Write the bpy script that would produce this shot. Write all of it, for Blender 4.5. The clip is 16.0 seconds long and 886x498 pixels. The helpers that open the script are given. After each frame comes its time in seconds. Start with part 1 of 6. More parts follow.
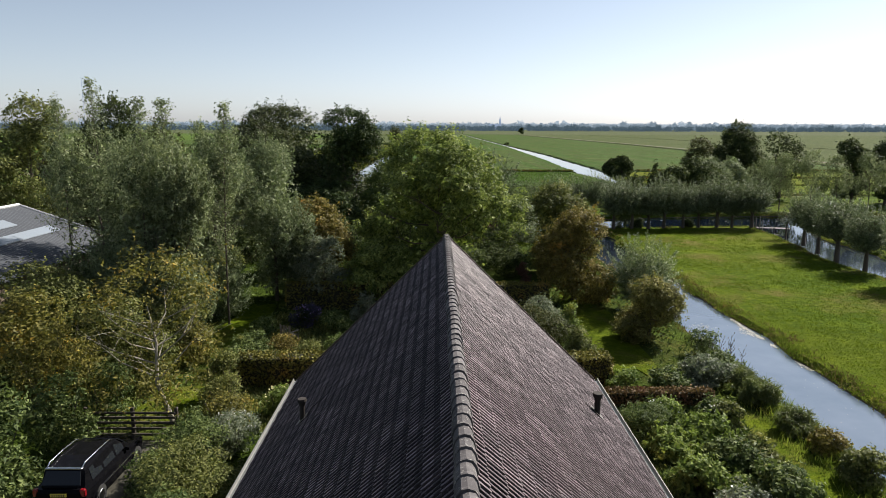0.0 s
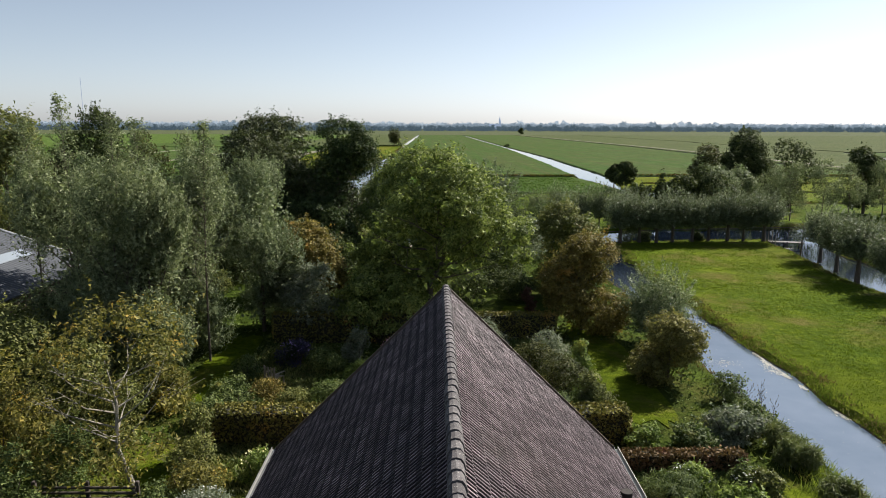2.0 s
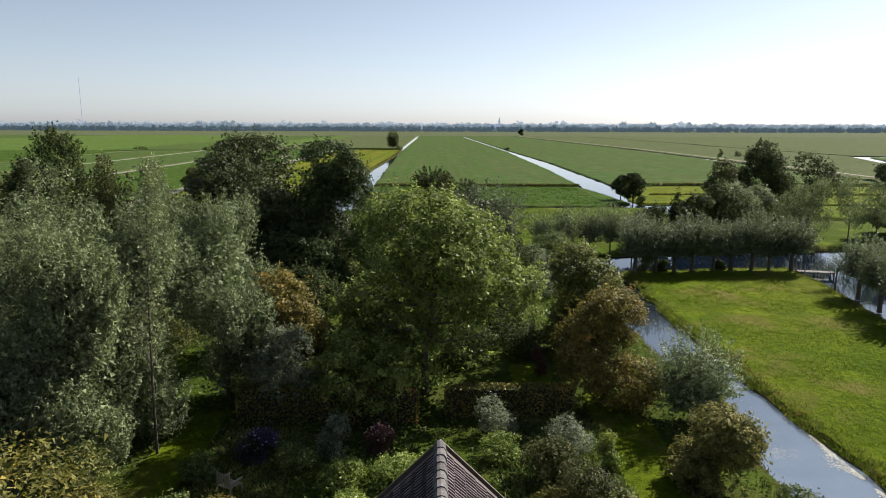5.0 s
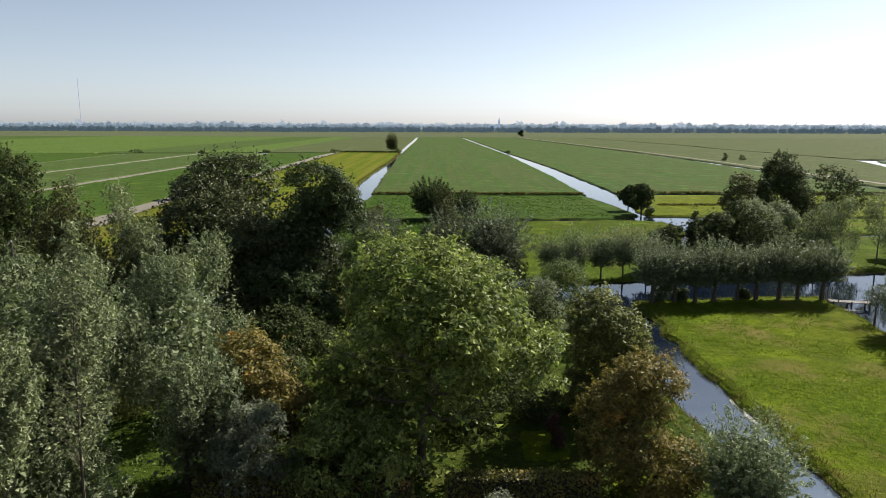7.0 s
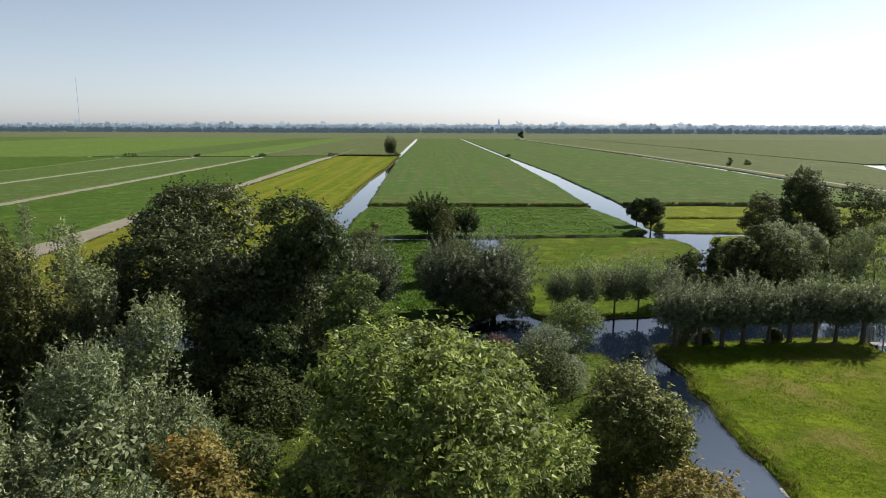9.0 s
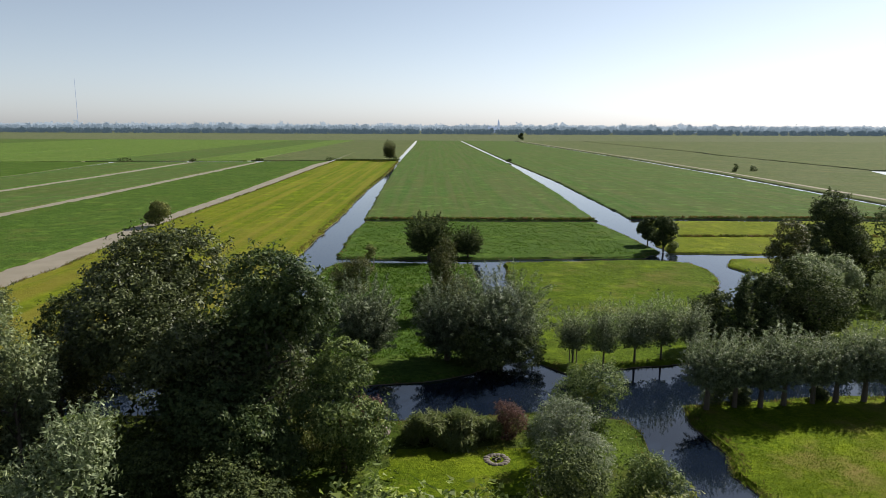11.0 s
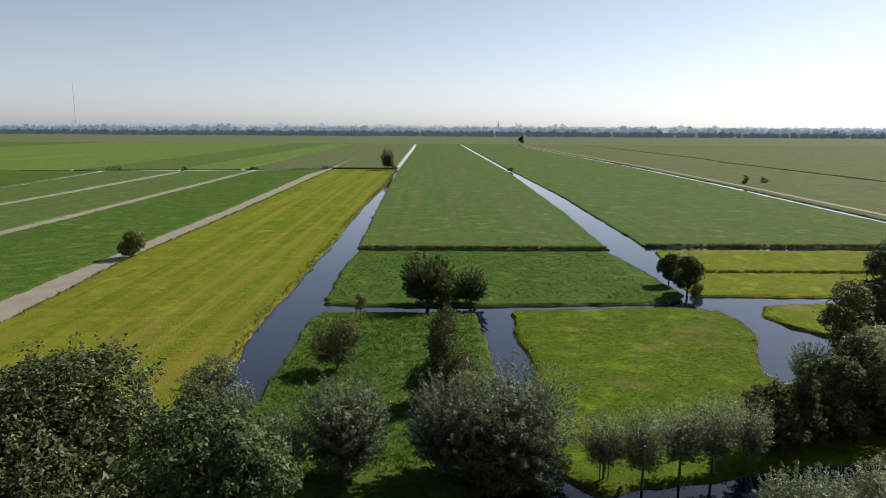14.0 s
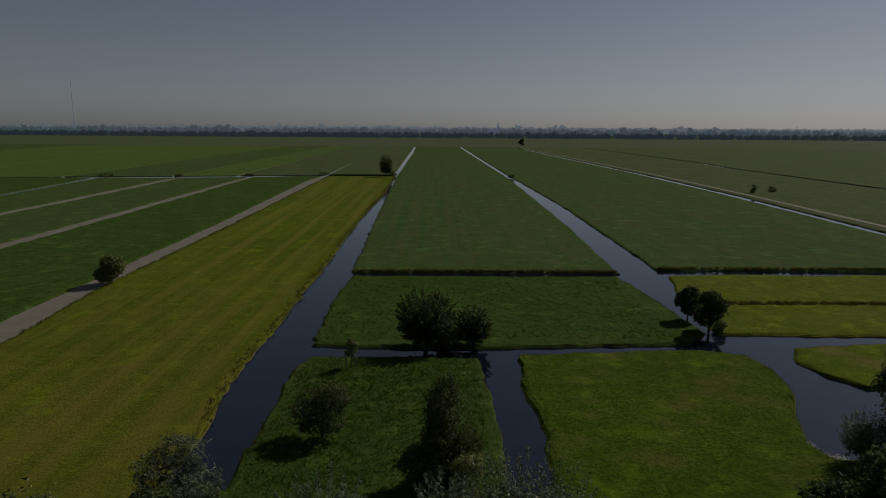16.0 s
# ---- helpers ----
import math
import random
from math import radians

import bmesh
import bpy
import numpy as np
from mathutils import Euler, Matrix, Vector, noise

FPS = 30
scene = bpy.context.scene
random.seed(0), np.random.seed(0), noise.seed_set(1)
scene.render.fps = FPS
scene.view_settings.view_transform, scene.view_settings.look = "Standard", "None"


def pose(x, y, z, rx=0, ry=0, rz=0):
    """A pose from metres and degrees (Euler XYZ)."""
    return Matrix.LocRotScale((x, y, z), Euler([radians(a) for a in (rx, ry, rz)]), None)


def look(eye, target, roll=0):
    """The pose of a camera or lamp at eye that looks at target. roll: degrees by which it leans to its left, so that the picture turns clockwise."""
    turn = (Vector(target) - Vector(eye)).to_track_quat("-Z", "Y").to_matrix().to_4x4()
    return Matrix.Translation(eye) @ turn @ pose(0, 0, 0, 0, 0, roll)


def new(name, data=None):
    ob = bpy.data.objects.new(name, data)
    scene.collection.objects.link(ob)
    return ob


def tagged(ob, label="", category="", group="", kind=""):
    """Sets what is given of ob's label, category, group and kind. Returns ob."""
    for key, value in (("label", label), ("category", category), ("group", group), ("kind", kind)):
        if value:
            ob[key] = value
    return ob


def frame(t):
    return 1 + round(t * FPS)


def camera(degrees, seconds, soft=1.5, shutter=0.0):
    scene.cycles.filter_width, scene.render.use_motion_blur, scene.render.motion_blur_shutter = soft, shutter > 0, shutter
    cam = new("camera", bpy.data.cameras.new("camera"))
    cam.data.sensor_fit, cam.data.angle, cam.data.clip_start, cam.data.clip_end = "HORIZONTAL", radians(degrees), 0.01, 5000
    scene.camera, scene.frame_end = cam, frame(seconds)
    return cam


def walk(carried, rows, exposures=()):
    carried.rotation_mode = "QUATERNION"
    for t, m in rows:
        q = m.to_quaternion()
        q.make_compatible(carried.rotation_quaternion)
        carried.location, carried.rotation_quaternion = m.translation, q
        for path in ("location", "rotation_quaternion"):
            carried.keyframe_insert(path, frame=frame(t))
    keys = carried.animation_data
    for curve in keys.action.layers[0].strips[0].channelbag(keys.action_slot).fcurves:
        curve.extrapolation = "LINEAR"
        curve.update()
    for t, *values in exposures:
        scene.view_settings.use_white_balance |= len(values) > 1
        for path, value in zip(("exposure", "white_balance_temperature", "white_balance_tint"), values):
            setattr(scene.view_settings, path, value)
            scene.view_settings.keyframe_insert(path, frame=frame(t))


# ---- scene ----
# camera and its flight: seconds, x, y, z, pitch, lean, yaw
cam = camera(66.7, 16.0, soft=0.8)
FLIGHT = [
    (0, -0.34, -1.324, 11.701, -10.281, -0.195, -0.484),
    (0.5, -0.351, -0.552, 11.958, -10.285, -0.191, -0.491),
    (1, -0.35, 0.25, 12.213, -10.288, -0.188, -0.498),
    (1.5, -0.332, 1.093, 12.48, -10.291, -0.185, -0.505),
    (2, -0.292, 1.985, 12.774, -10.293, -0.183, -0.512),
    (2.5, -0.241, 2.923, 13.086, -10.295, -0.182, -0.519),
    (3, -0.189, 3.929, 13.397, -10.297, -0.181, -0.526),
    (3.5, -0.138, 5.026, 13.706, -10.297, -0.181, -0.534),
    (4, -0.088, 6.194, 14.017, -10.298, -0.182, -0.541),
    (6.5, -0.109, 13.108, 15.711, -10.293, -0.195, -0.577),
    (7, -0.058, 14.721, 16.141, -10.29, -0.199, -0.584),
    (7.5, -0.006, 16.383, 16.583, -10.287, -0.205, -0.592),
    (8, 0.045, 18.091, 17.036, -10.284, -0.211, -0.599),
    (8.5, 0.095, 19.832, 17.504, -10.28, -0.217, -0.606),
    (9, 0.148, 21.585, 17.993, -10.275, -0.224, -0.614),
    (11.5, 0.097, 30.57, 20.955, -10.246, -0.27, -0.651),
    (12, 0.094, 32.528, 21.645, -10.239, -0.281, -0.658),
    (12.5, 0.091, 34.517, 22.341, -10.231, -0.293, -0.666),
    (13, 0.096, 36.536, 23.036, -10.223, -0.305, -0.673),
    (13.5, 0.11, 38.584, 23.728, -10.214, -0.318, -0.681),
    (14, 0.134, 40.68, 24.43, -10.205, -0.332, -0.688),
    (14.5, 0.161, 42.845, 25.159, -10.195, -0.346, -0.696),
    (15, 0.177, 45.078, 25.91, -10.185, -0.361, -0.703),
    (15.5, 0.186, 47.355, 26.675, -10.174, -0.376, -0.711),
    (16, 0.197, 49.643, 27.445, -10.163, -0.393, -0.718),
]
EXPOSURE = 0.8
walk(cam, [(t, pose(x, y, z, 90 + p, r, w)) for t, x, y, z, p, r, w in FLIGHT],
     [(0.0, EXPOSURE + 0.06), (9.0, EXPOSURE + 0.06), (11.5, EXPOSURE), (13.5, EXPOSURE), (14.0, EXPOSURE - 0.1), (14.5, EXPOSURE - 0.2), (15.0, EXPOSURE - 0.32), (15.5, EXPOSURE - 1.0), (16.0, EXPOSURE - 2.1)])

# ---- daylight ----
SUN_EL, SUN_AZ = 39.5, 49.0      # azimuth clockwise from +y
world = bpy.data.worlds.new("sky")
scene.world = world
world.use_nodes = True
wn = world.node_tree.nodes
sky = wn.new("ShaderNodeTexSky")
sky.sky_type = "NISHITA"
sky.sun_disc = False
sky.sun_elevation, sky.sun_rotation = radians(SUN_EL), radians(SUN_AZ)
sky.altitude, sky.air_density, sky.dust_density, sky.ozone_density = 0.0, 1.0, 0.6, 1.5
wn["Background"].inputs["Strength"].default_value = 0.068
# a milky late-summer sky: part of the colour is washed out by haze
grey = wn.new("ShaderNodeRGBToBW")
tint = wn.new("ShaderNodeMix")
tint.data_type, tint.blend_type = "RGBA", "MULTIPLY"
tint.inputs[0].default_value = 1.0
tint.inputs[7].default_value = (0.9, 1.0, 1.22, 1)
haze = wn.new("ShaderNodeMix")
haze.data_type = "RGBA"
haze.inputs[0].default_value = 0.55
wl = world.node_tree.links
wl.new(sky.outputs[0], grey.inputs[0])
wl.new(grey.outputs[0], tint.inputs[6])
wl.new(sky.outputs[0], haze.inputs[6])
wl.new(tint.outputs[2], haze.inputs[7])
wl.new(haze.outputs[2], wn["Background"].inputs["Color"])
sun_data = bpy.data.lights.new("sun", "SUN")
sun_data.energy, sun_data.angle, sun_data.color = 5.6, radians(0.6), (1.0, 0.94, 0.84)
sun = new("sun", sun_data)
_a, _e = radians(SUN_AZ), radians(SUN_EL)
sun.matrix_world = look((math.sin(_a) * math.cos(_e) * 300, math.cos(_a) * math.cos(_e) * 300, math.sin(_e) * 300), (0, 0, 0))

# ---- materials ----
def material(name):
    m = bpy.data.materials.new(name)
    m.use_nodes = True
    t = m.node_tree
    return m, t.nodes, t.links, t.nodes["Principled BSDF"]


def ramp(nodes, links, source, stops):
    r = nodes.new("ShaderNodeValToRGB")
    links.new(source, r.inputs[0])
    while len(r.color_ramp.elements) < len(stops):
        r.color_ramp.elements.new(0.5)
    for e, (p, c) in zip(r.color_ramp.elements, stops):
        e.position, e.color = p, (*c, 1)
    return r


def noise_tex(nodes, links, scale, detail=4.0, rough=0.6, coords=None, stretch=None):
    n = nodes.new("ShaderNodeTexNoise")
    n.inputs["Scale"].default_value, n.inputs["Detail"].default_value, n.inputs["Roughness"].default_value = scale, detail, rough
    g = nodes.new("ShaderNodeNewGeometry") if coords is None else None
    src = g.outputs["Position"] if coords is None else coords
    if stretch:
        mp = nodes.new("ShaderNodeMapping")
        mp.inputs["Scale"].default_value = stretch
        links.new(src, mp.inputs["Vector"])
        src = mp.outputs["Vector"]
    links.new(src, n.inputs["Vector"])
    return n.outputs[0]


def mix(nodes, links, fac, a, b, mode="MIX"):
    m = nodes.new("ShaderNodeMix")
    m.data_type, m.blend_type = "RGBA", mode
    for key, v in (("Factor", fac), ("A", a), ("B", b)):
        sock = [s for s in m.inputs if s.name == key and s.type == ("VALUE" if key == "Factor" else "RGBA")][0]
        if isinstance(v, (int, float)):
            sock.default_value = v
        elif isinstance(v, tuple):
            sock.default_value = (*v, 1)
        else:
            links.new(v, sock)
    return [s for s in m.outputs if s.type == "RGBA"][0]


def bump(nodes, links, height, strength, distance, bsdf):
    b = nodes.new("ShaderNodeBump")
    b.inputs["Strength"].default_value, b.inputs["Distance"].default_value = strength, distance
    links.new(height, b.inputs["Height"])
    links.new(b.outputs[0], bsdf.inputs["Normal"])


def plain(name, color, rough=0.6, metal=0.0, vary=0.25, scale=3.0, coat=0.0):
    m, n, l, b = material(name)
    big, fine = noise_tex(n, l, scale), noise_tex(n, l, scale * 14)
    dark = tuple(c * (1 - vary) for c in color)
    c1 = ramp(n, l, big, [(0.3, dark), (0.7, color)]).outputs[0]
    c2 = mix(n, l, fine, c1, tuple(min(1, c * (1 + vary)) for c in color))
    l.new(c2, b.inputs["Base Color"])
    b.inputs["Roughness"].default_value, b.inputs["Metallic"].default_value = rough, metal
    b.inputs["Coat Weight"].default_value = coat
    bump(n, l, fine, 0.25, 0.02, b)
    return m


def leaf_material(name, dark, light, accent=None, share=0.0, rough=0.6, through_light=0.48, sheen=0.1):
    """Foliage: leaves that differ one by one and patch by patch, and let light through."""
    m, n, l, b = material(name)
    g = n.new("ShaderNodeNewGeometry")
    mid = tuple(0.5 * (p + q) for p, q in zip(dark, light))
    each = ramp(n, l, g.outputs["Random Per Island"], [(0.0, dark), (0.5, mid), (1.0, light)]).outputs[0]
    patch = ramp(n, l, noise_tex(n, l, 0.9, 3.0), [(0.4, (0, 0, 0)), (0.66, (0.8, 0.8, 0.8))]).outputs[0]
    col = mix(n, l, patch, each, dark)
    if accent:
        spot = noise_tex(n, l, 0.8, 4.0)
        col = mix(n, l, ramp(n, l, spot, [(0.62 - share, (0, 0, 0)), (0.75 - share, (1, 1, 1))]).outputs[0], col, accent)
    l.new(col, b.inputs["Base Color"])
    b.inputs["Roughness"].default_value = rough
    b.inputs["Specular IOR Level"].default_value = sheen
    tr = n.new("ShaderNodeBsdfTranslucent")
    bright = mix(n, l, 1.0, col, (1.2, 1.3, 0.85), "MULTIPLY")
    l.new(bright, tr.inputs["Color"])
    ms = n.new("ShaderNodeMixShader")
    ms.inputs[0].default_value = through_light
    l.new(b.outputs[0], ms.inputs[1])
    l.new(tr.outputs[0], ms.inputs[2])
    l.new(ms.outputs[0], n["Material Output"].inputs["Surface"])
    return m


def grass_material(name, low, high, patch, stripe=0.0, patchy=0.5, wear=None, dry=0.0, parched=None, rough=0.55):
    """Meadow: fine tussocks, large patches, mowing stripes along the strips of land."""
    m, n, l, b = material(name)
    fine = noise_tex(n, l, 2.6, 6.0, 0.75)
    mid = noise_tex(n, l, 0.35, 5.0, 0.65)
    big = noise_tex(n, l, 0.035, 4.0, 0.6)
    c = ramp(n, l, fine, [(0.37, tuple(0.52 * v for v in low)), (0.47, low), (0.64, high)]).outputs[0]
    f = ramp(n, l, big, [(0.5 - 0.25 * patchy, (0, 0, 0)), (0.75, (1, 1, 1))]).outputs[0]
    c = mix(n, l, f, c, patch)
    tuss = noise_tex(n, l, 1.1, 5.0, 0.7)
    ft = ramp(n, l, tuss, [(0.44, (0, 0, 0)), (0.62, (rough, rough, rough))]).outputs[0]
    c = mix(n, l, ft, c, tuple(0.5 * v for v in low))
    f2 = ramp(n, l, mid, [(0.4, (0, 0, 0)), (0.7, (0.5, 0.5, 0.5))]).outputs[0]
    c = mix(n, l, f2, c, tuple(0.62 * v for v in low))
    if stripe:
        s = noise_tex(n, l, 1.0, 3.0, 0.6, stretch=(0.42, 0.006, 0.0))
        f3 = ramp(n, l, s, [(0.42, (0, 0, 0)), (0.62, (stripe, stripe, stripe))]).outputs[0]
        c = mix(n, l, f3, c, wear or patch)
    if dry:
        d = noise_tex(n, l, 0.11, 7.0, 0.72)
        f4 = ramp(n, l, d, [(0.52, (0, 0, 0)), (0.68, (dry, dry, dry))]).outputs[0]
        c = mix(n, l, f4, c, (0.13, 0.105, 0.035))
        d2 = noise_tex(n, l, 0.21, 5.0, 0.65)
        f5 = ramp(n, l, d2, [(0.54, (0, 0, 0)), (0.68, (0.6, 0.6, 0.6))]).outputs[0]
        c = mix(n, l, f5, c, tuple(1.15 * v for v in high))
    if parched:
        # the southern end of the field is drier and browner
        ge, se, me = n.new("ShaderNodeNewGeometry"), n.new("ShaderNodeSeparateXYZ"), n.new("ShaderNodeMapRange")
        l.new(ge.outputs["Position"], se.inputs[0])
        l.new(se.outputs["Y"], me.inputs["Value"])
        me.inputs["From Min"].default_value, me.inputs["From Max"].default_value = parched[0], parched[1]
        me.inputs["To Max"].default_value = parched[2]
        dp = ramp(n, l, noise_tex(n, l, 0.5, 5.0, 0.65, stretch=(0.5, 0.08, 0.0)), [(0.4, (0.15, 0.15, 0.15)), (0.62, (1, 1, 1))]).outputs[0]
        c = mix(n, l, mix(n, l, 1.0, dp, me.outputs[0], "MULTIPLY"), c, (0.128, 0.098, 0.022))
    l.new(c, b.inputs["Base Color"])
    b.inputs["Roughness"].default_value = 0.9
    b.inputs["Specular IOR Level"].default_value = 0.02
    add = n.new("ShaderNodeMath")
    add.operation = "ADD"
    l.new(fine, add.inputs[0])
    l.new(mid, add.inputs[1])
    bump(n, l, add.outputs[0], 0.9, 0.18, b)
    return m


GRASS_LAWN = grass_material("sunlit pasture grass", (0.0434, 0.0796, 0.0033), (0.106, 0.141, 0.00715), (0.114, 0.127, 0.0099), dry=0.9, rough=0.3)
GRASS_GARDEN = grass_material("garden grass", (0.032, 0.056, 0.007), (0.07, 0.105, 0.013), (0.05, 0.055, 0.015), dry=0.4)
GRASS_LUSH = grass_material("lush meadow grass", (0.0312, 0.0657, 0.00979), (0.072, 0.116, 0.0195), (0.0505, 0.0824, 0.0166), dry=0.2)
GRASS_MOWN = grass_material("yellowish mown meadow", (0.0568, 0.0869, 0.00449), (0.112, 0.145, 0.0066), (0.0968, 0.128, 0.0066), 0.75, 0.6, (0.122, 0.112, 0.017), dry=0.22, parched=(200.0, 95.0, 0.5))
GRASS_MEADOW = grass_material("mixed meadow grass", (0.044, 0.078, 0.0045), (0.099, 0.137, 0.0085), (0.05, 0.066, 0.009), 0.0, 0.55, dry=0.55)
# far, light and drab grass: colours lifted and bluer for distance haze
GRASS_FAR = grass_material("far meadow grass", (0.039, 0.084, 0.018), (0.072, 0.126, 0.03), (0.0593, 0.078, 0.0206), 0.5, 0.5, (0.0694, 0.0695, 0.0309), dry=0.25)
GRASS_LIGHT = grass_material("light green far grass", (0.0575, 0.105, 0.0192), (0.1, 0.15, 0.0321), (0.0828, 0.116, 0.0321), 0.3, dry=0.15)
GRASS_DRAB = grass_material("drab far grassland", (0.056, 0.08, 0.026), (0.092, 0.112, 0.044), (0.086, 0.094, 0.047), 0.3, dry=0.3)
GRASS_YELLOW = grass_material("yellow green pasture", (0.0708, 0.0989, 0.0055), (0.134, 0.152, 0.011), (0.107, 0.124, 0.0088), 0.3, dry=0.3)
# horizon grass: haze put into a paler, greyer base colour
GRASS_HORIZON = grass_material("grassland paled by haze", (0.075, 0.095, 0.045), (0.11, 0.125, 0.065), (0.1, 0.105, 0.06), 0.2)
MUD = plain("wet peat soil", (0.06, 0.045, 0.03), 0.85, 0, 0.4, 0.8)
BARK = plain("grey brown bark", (0.07, 0.056, 0.042), 0.9, 0, 0.45, 6.0)
BARK_PALE = plain("pale lichen bark", (0.22, 0.2, 0.16), 0.9, 0, 0.4, 6.0)

LEAF_WALNUT = leaf_material("olive green walnut leaves", (0.05, 0.076, 0.02), (0.35, 0.4, 0.12), (0.355, 0.36, 0.095), 0.0, 0.5, 0.36)
LEAF_WILLOW = leaf_material("silver green willow leaves", (0.068, 0.092, 0.043), (0.34, 0.38, 0.23), None, 0, 0.55, 0.26, 0.1)
LEAF_POLLARD = leaf_material("grey green pollard leaves", (0.028, 0.042, 0.02), (0.23, 0.26, 0.165), None, 0, 0.5, 0.2, 0.12)
LEAF_SILVER = leaf_material("silvery pollard willow leaves", (0.046, 0.064, 0.03), (0.3, 0.335, 0.21), None, 0, 0.5, 0.24, 0.12)
LEAF_DARK = leaf_material("dark green alder leaves", (0.02, 0.033, 0.013), (0.135, 0.158, 0.058), None, 0, 0.65, 0.22, 0.06)
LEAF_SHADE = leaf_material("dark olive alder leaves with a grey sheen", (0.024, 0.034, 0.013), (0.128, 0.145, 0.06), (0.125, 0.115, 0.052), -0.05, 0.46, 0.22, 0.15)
LEAF_GLOSS = leaf_material("glossy dark green alder leaves", (0.024, 0.042, 0.016), (0.105, 0.132, 0.05), None, 0, 0.48, 0.22, 0.08)
LEAF_OLIVE = leaf_material("olive green leaves", (0.06, 0.074, 0.024), (0.26, 0.265, 0.088), (0.28, 0.22, 0.06), -0.04, 0.55, 0.28)
LEAF_GROVE = leaf_material("olive silver willow leaves", (0.066, 0.086, 0.04), (0.345, 0.38, 0.215), (0.3, 0.26, 0.11), -0.06, 0.55, 0.28)
LEAF_DUSK = leaf_material("dark olive brown leaves", (0.03, 0.038, 0.014), (0.15, 0.15, 0.055), (0.16, 0.12, 0.045), -0.05, 0.55, 0.25)
LEAF_ORANGE = leaf_material("olive leaves turning brown", (0.08, 0.07, 0.022), (0.3, 0.24, 0.07), (0.36, 0.2, 0.045), 0.02, 0.55, 0.28)
LEAF_YELLOW = leaf_material("yellowing walnut leaves", (0.06, 0.064, 0.018), (0.26, 0.225, 0.055), (0.42, 0.27, 0.045), 0.04, 0.55, 0.3)
LEAF_SHRUB = leaf_material("garden shrub leaves", (0.034, 0.058, 0.018), (0.21, 0.25, 0.085), (0.26, 0.25, 0.065), 0.0, 0.55, 0.28)
LEAF_GREY = leaf_material("grey green shrub leaves", (0.085, 0.105, 0.07), (0.28, 0.3, 0.23), None, 0, 0.5, 0.4, 0.15)
LEAF_FRESH = leaf_material("bright green herb leaves", (0.08, 0.12, 0.03), (0.31, 0.37, 0.1), (0.33, 0.32, 0.08), 0.02, 0.5, 0.34)
LEAF_HEDGE = leaf_material("clipped beech hedge leaves", (0.075, 0.078, 0.024), (0.28, 0.25, 0.065), (0.34, 0.21, 0.06), 0.06, 0.55, 0.12)
LEAF_CHERRY = leaf_material("green and orange autumn leaves", (0.09, 0.088, 0.03), (0.34, 0.31, 0.1), (0.42, 0.25, 0.09), 0.0, 0.55, 0.3)
LEAF_RUSSET = leaf_material("russet hedge leaves", (0.07, 0.05, 0.026), (0.23, 0.15, 0.075), (0.2, 0.1, 0.06), 0.06, 0.6, 0.12)
LEAF_PURPLE = leaf_material("purple autumn asters", (0.056, 0.056, 0.0936), (0.095, 0.075, 0.182), (0.03, 0.045, 0.0195), 0.12)
LEAF_RED = leaf_material("reddish bramble leaves", (0.08, 0.048, 0.0437), (0.138, 0.066, 0.0728), (0.05, 0.06, 0.0273), 0.05)
LEAF_REED = leaf_material("bank reeds and rough grass", (0.0896, 0.115, 0.0437), (0.156, 0.162, 0.0728), (0.188, 0.144, 0.091), 0.0, 0.6, 0.35)

m, n, l, b = material("still ditch water")
WATER = m
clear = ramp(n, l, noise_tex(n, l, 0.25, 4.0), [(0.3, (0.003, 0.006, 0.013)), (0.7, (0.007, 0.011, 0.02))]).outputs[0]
# near stream: its sky reflection put into the base colour as pale blue
sky_sheen = ramp(n, l, noise_tex(n, l, 0.4, 4.0), [(0.3, (0.09, 0.12, 0.165)), (0.7, (0.12, 0.15, 0.2))]).outputs[0]
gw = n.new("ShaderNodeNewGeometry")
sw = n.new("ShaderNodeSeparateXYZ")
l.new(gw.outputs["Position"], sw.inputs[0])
# painted reflection is full at y 36 and gone by y 64
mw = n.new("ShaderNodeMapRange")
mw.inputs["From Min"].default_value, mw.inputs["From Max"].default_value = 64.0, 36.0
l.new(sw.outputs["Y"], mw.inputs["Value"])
l.new(mix(n, l, mw.outputs[0], clear, sky_sheen), b.inputs["Base Color"])
b.inputs["IOR"].default_value = 1.5
b.inputs["Roughness"].default_value = 0.02
b.inputs["Specular IOR Level"].default_value = 0.6
b.inputs["Specular Tint"].default_value = (0.86, 0.94, 1.0, 1)
bump(n, l, noise_tex(n, l, 3.0, 3.0), 0.06, 0.03, b)


# ---- mesh helpers ----
def mesh_object(name, verts, faces, mat, parent=None, label="", smooth=False):
    me = bpy.data.meshes.new(name)
    me.from_pydata([tuple(v) for v in verts], [], [tuple(f) for f in faces])
    me.materials.append(mat)
    if smooth:
        me.polygons.foreach_set("use_smooth", [True] * len(me.polygons))
    ob = new(name, me)
    if parent is not None:
        ob.parent = parent
    if label:
        tagged(ob, label)
    return ob


def part(name, bm, mat, parent=None, label="", smooth=False):
    me = bpy.data.meshes.new(name)
    bm.to_mesh(me)
    bm.free()
    me.materials.append(mat)
    if smooth:
        me.polygons.foreach_set("use_smooth", [True] * len(me.polygons))
    ob = new(name, me)
    if parent is not None:
        ob.parent = parent
    if label:
        tagged(ob, label)
    return ob


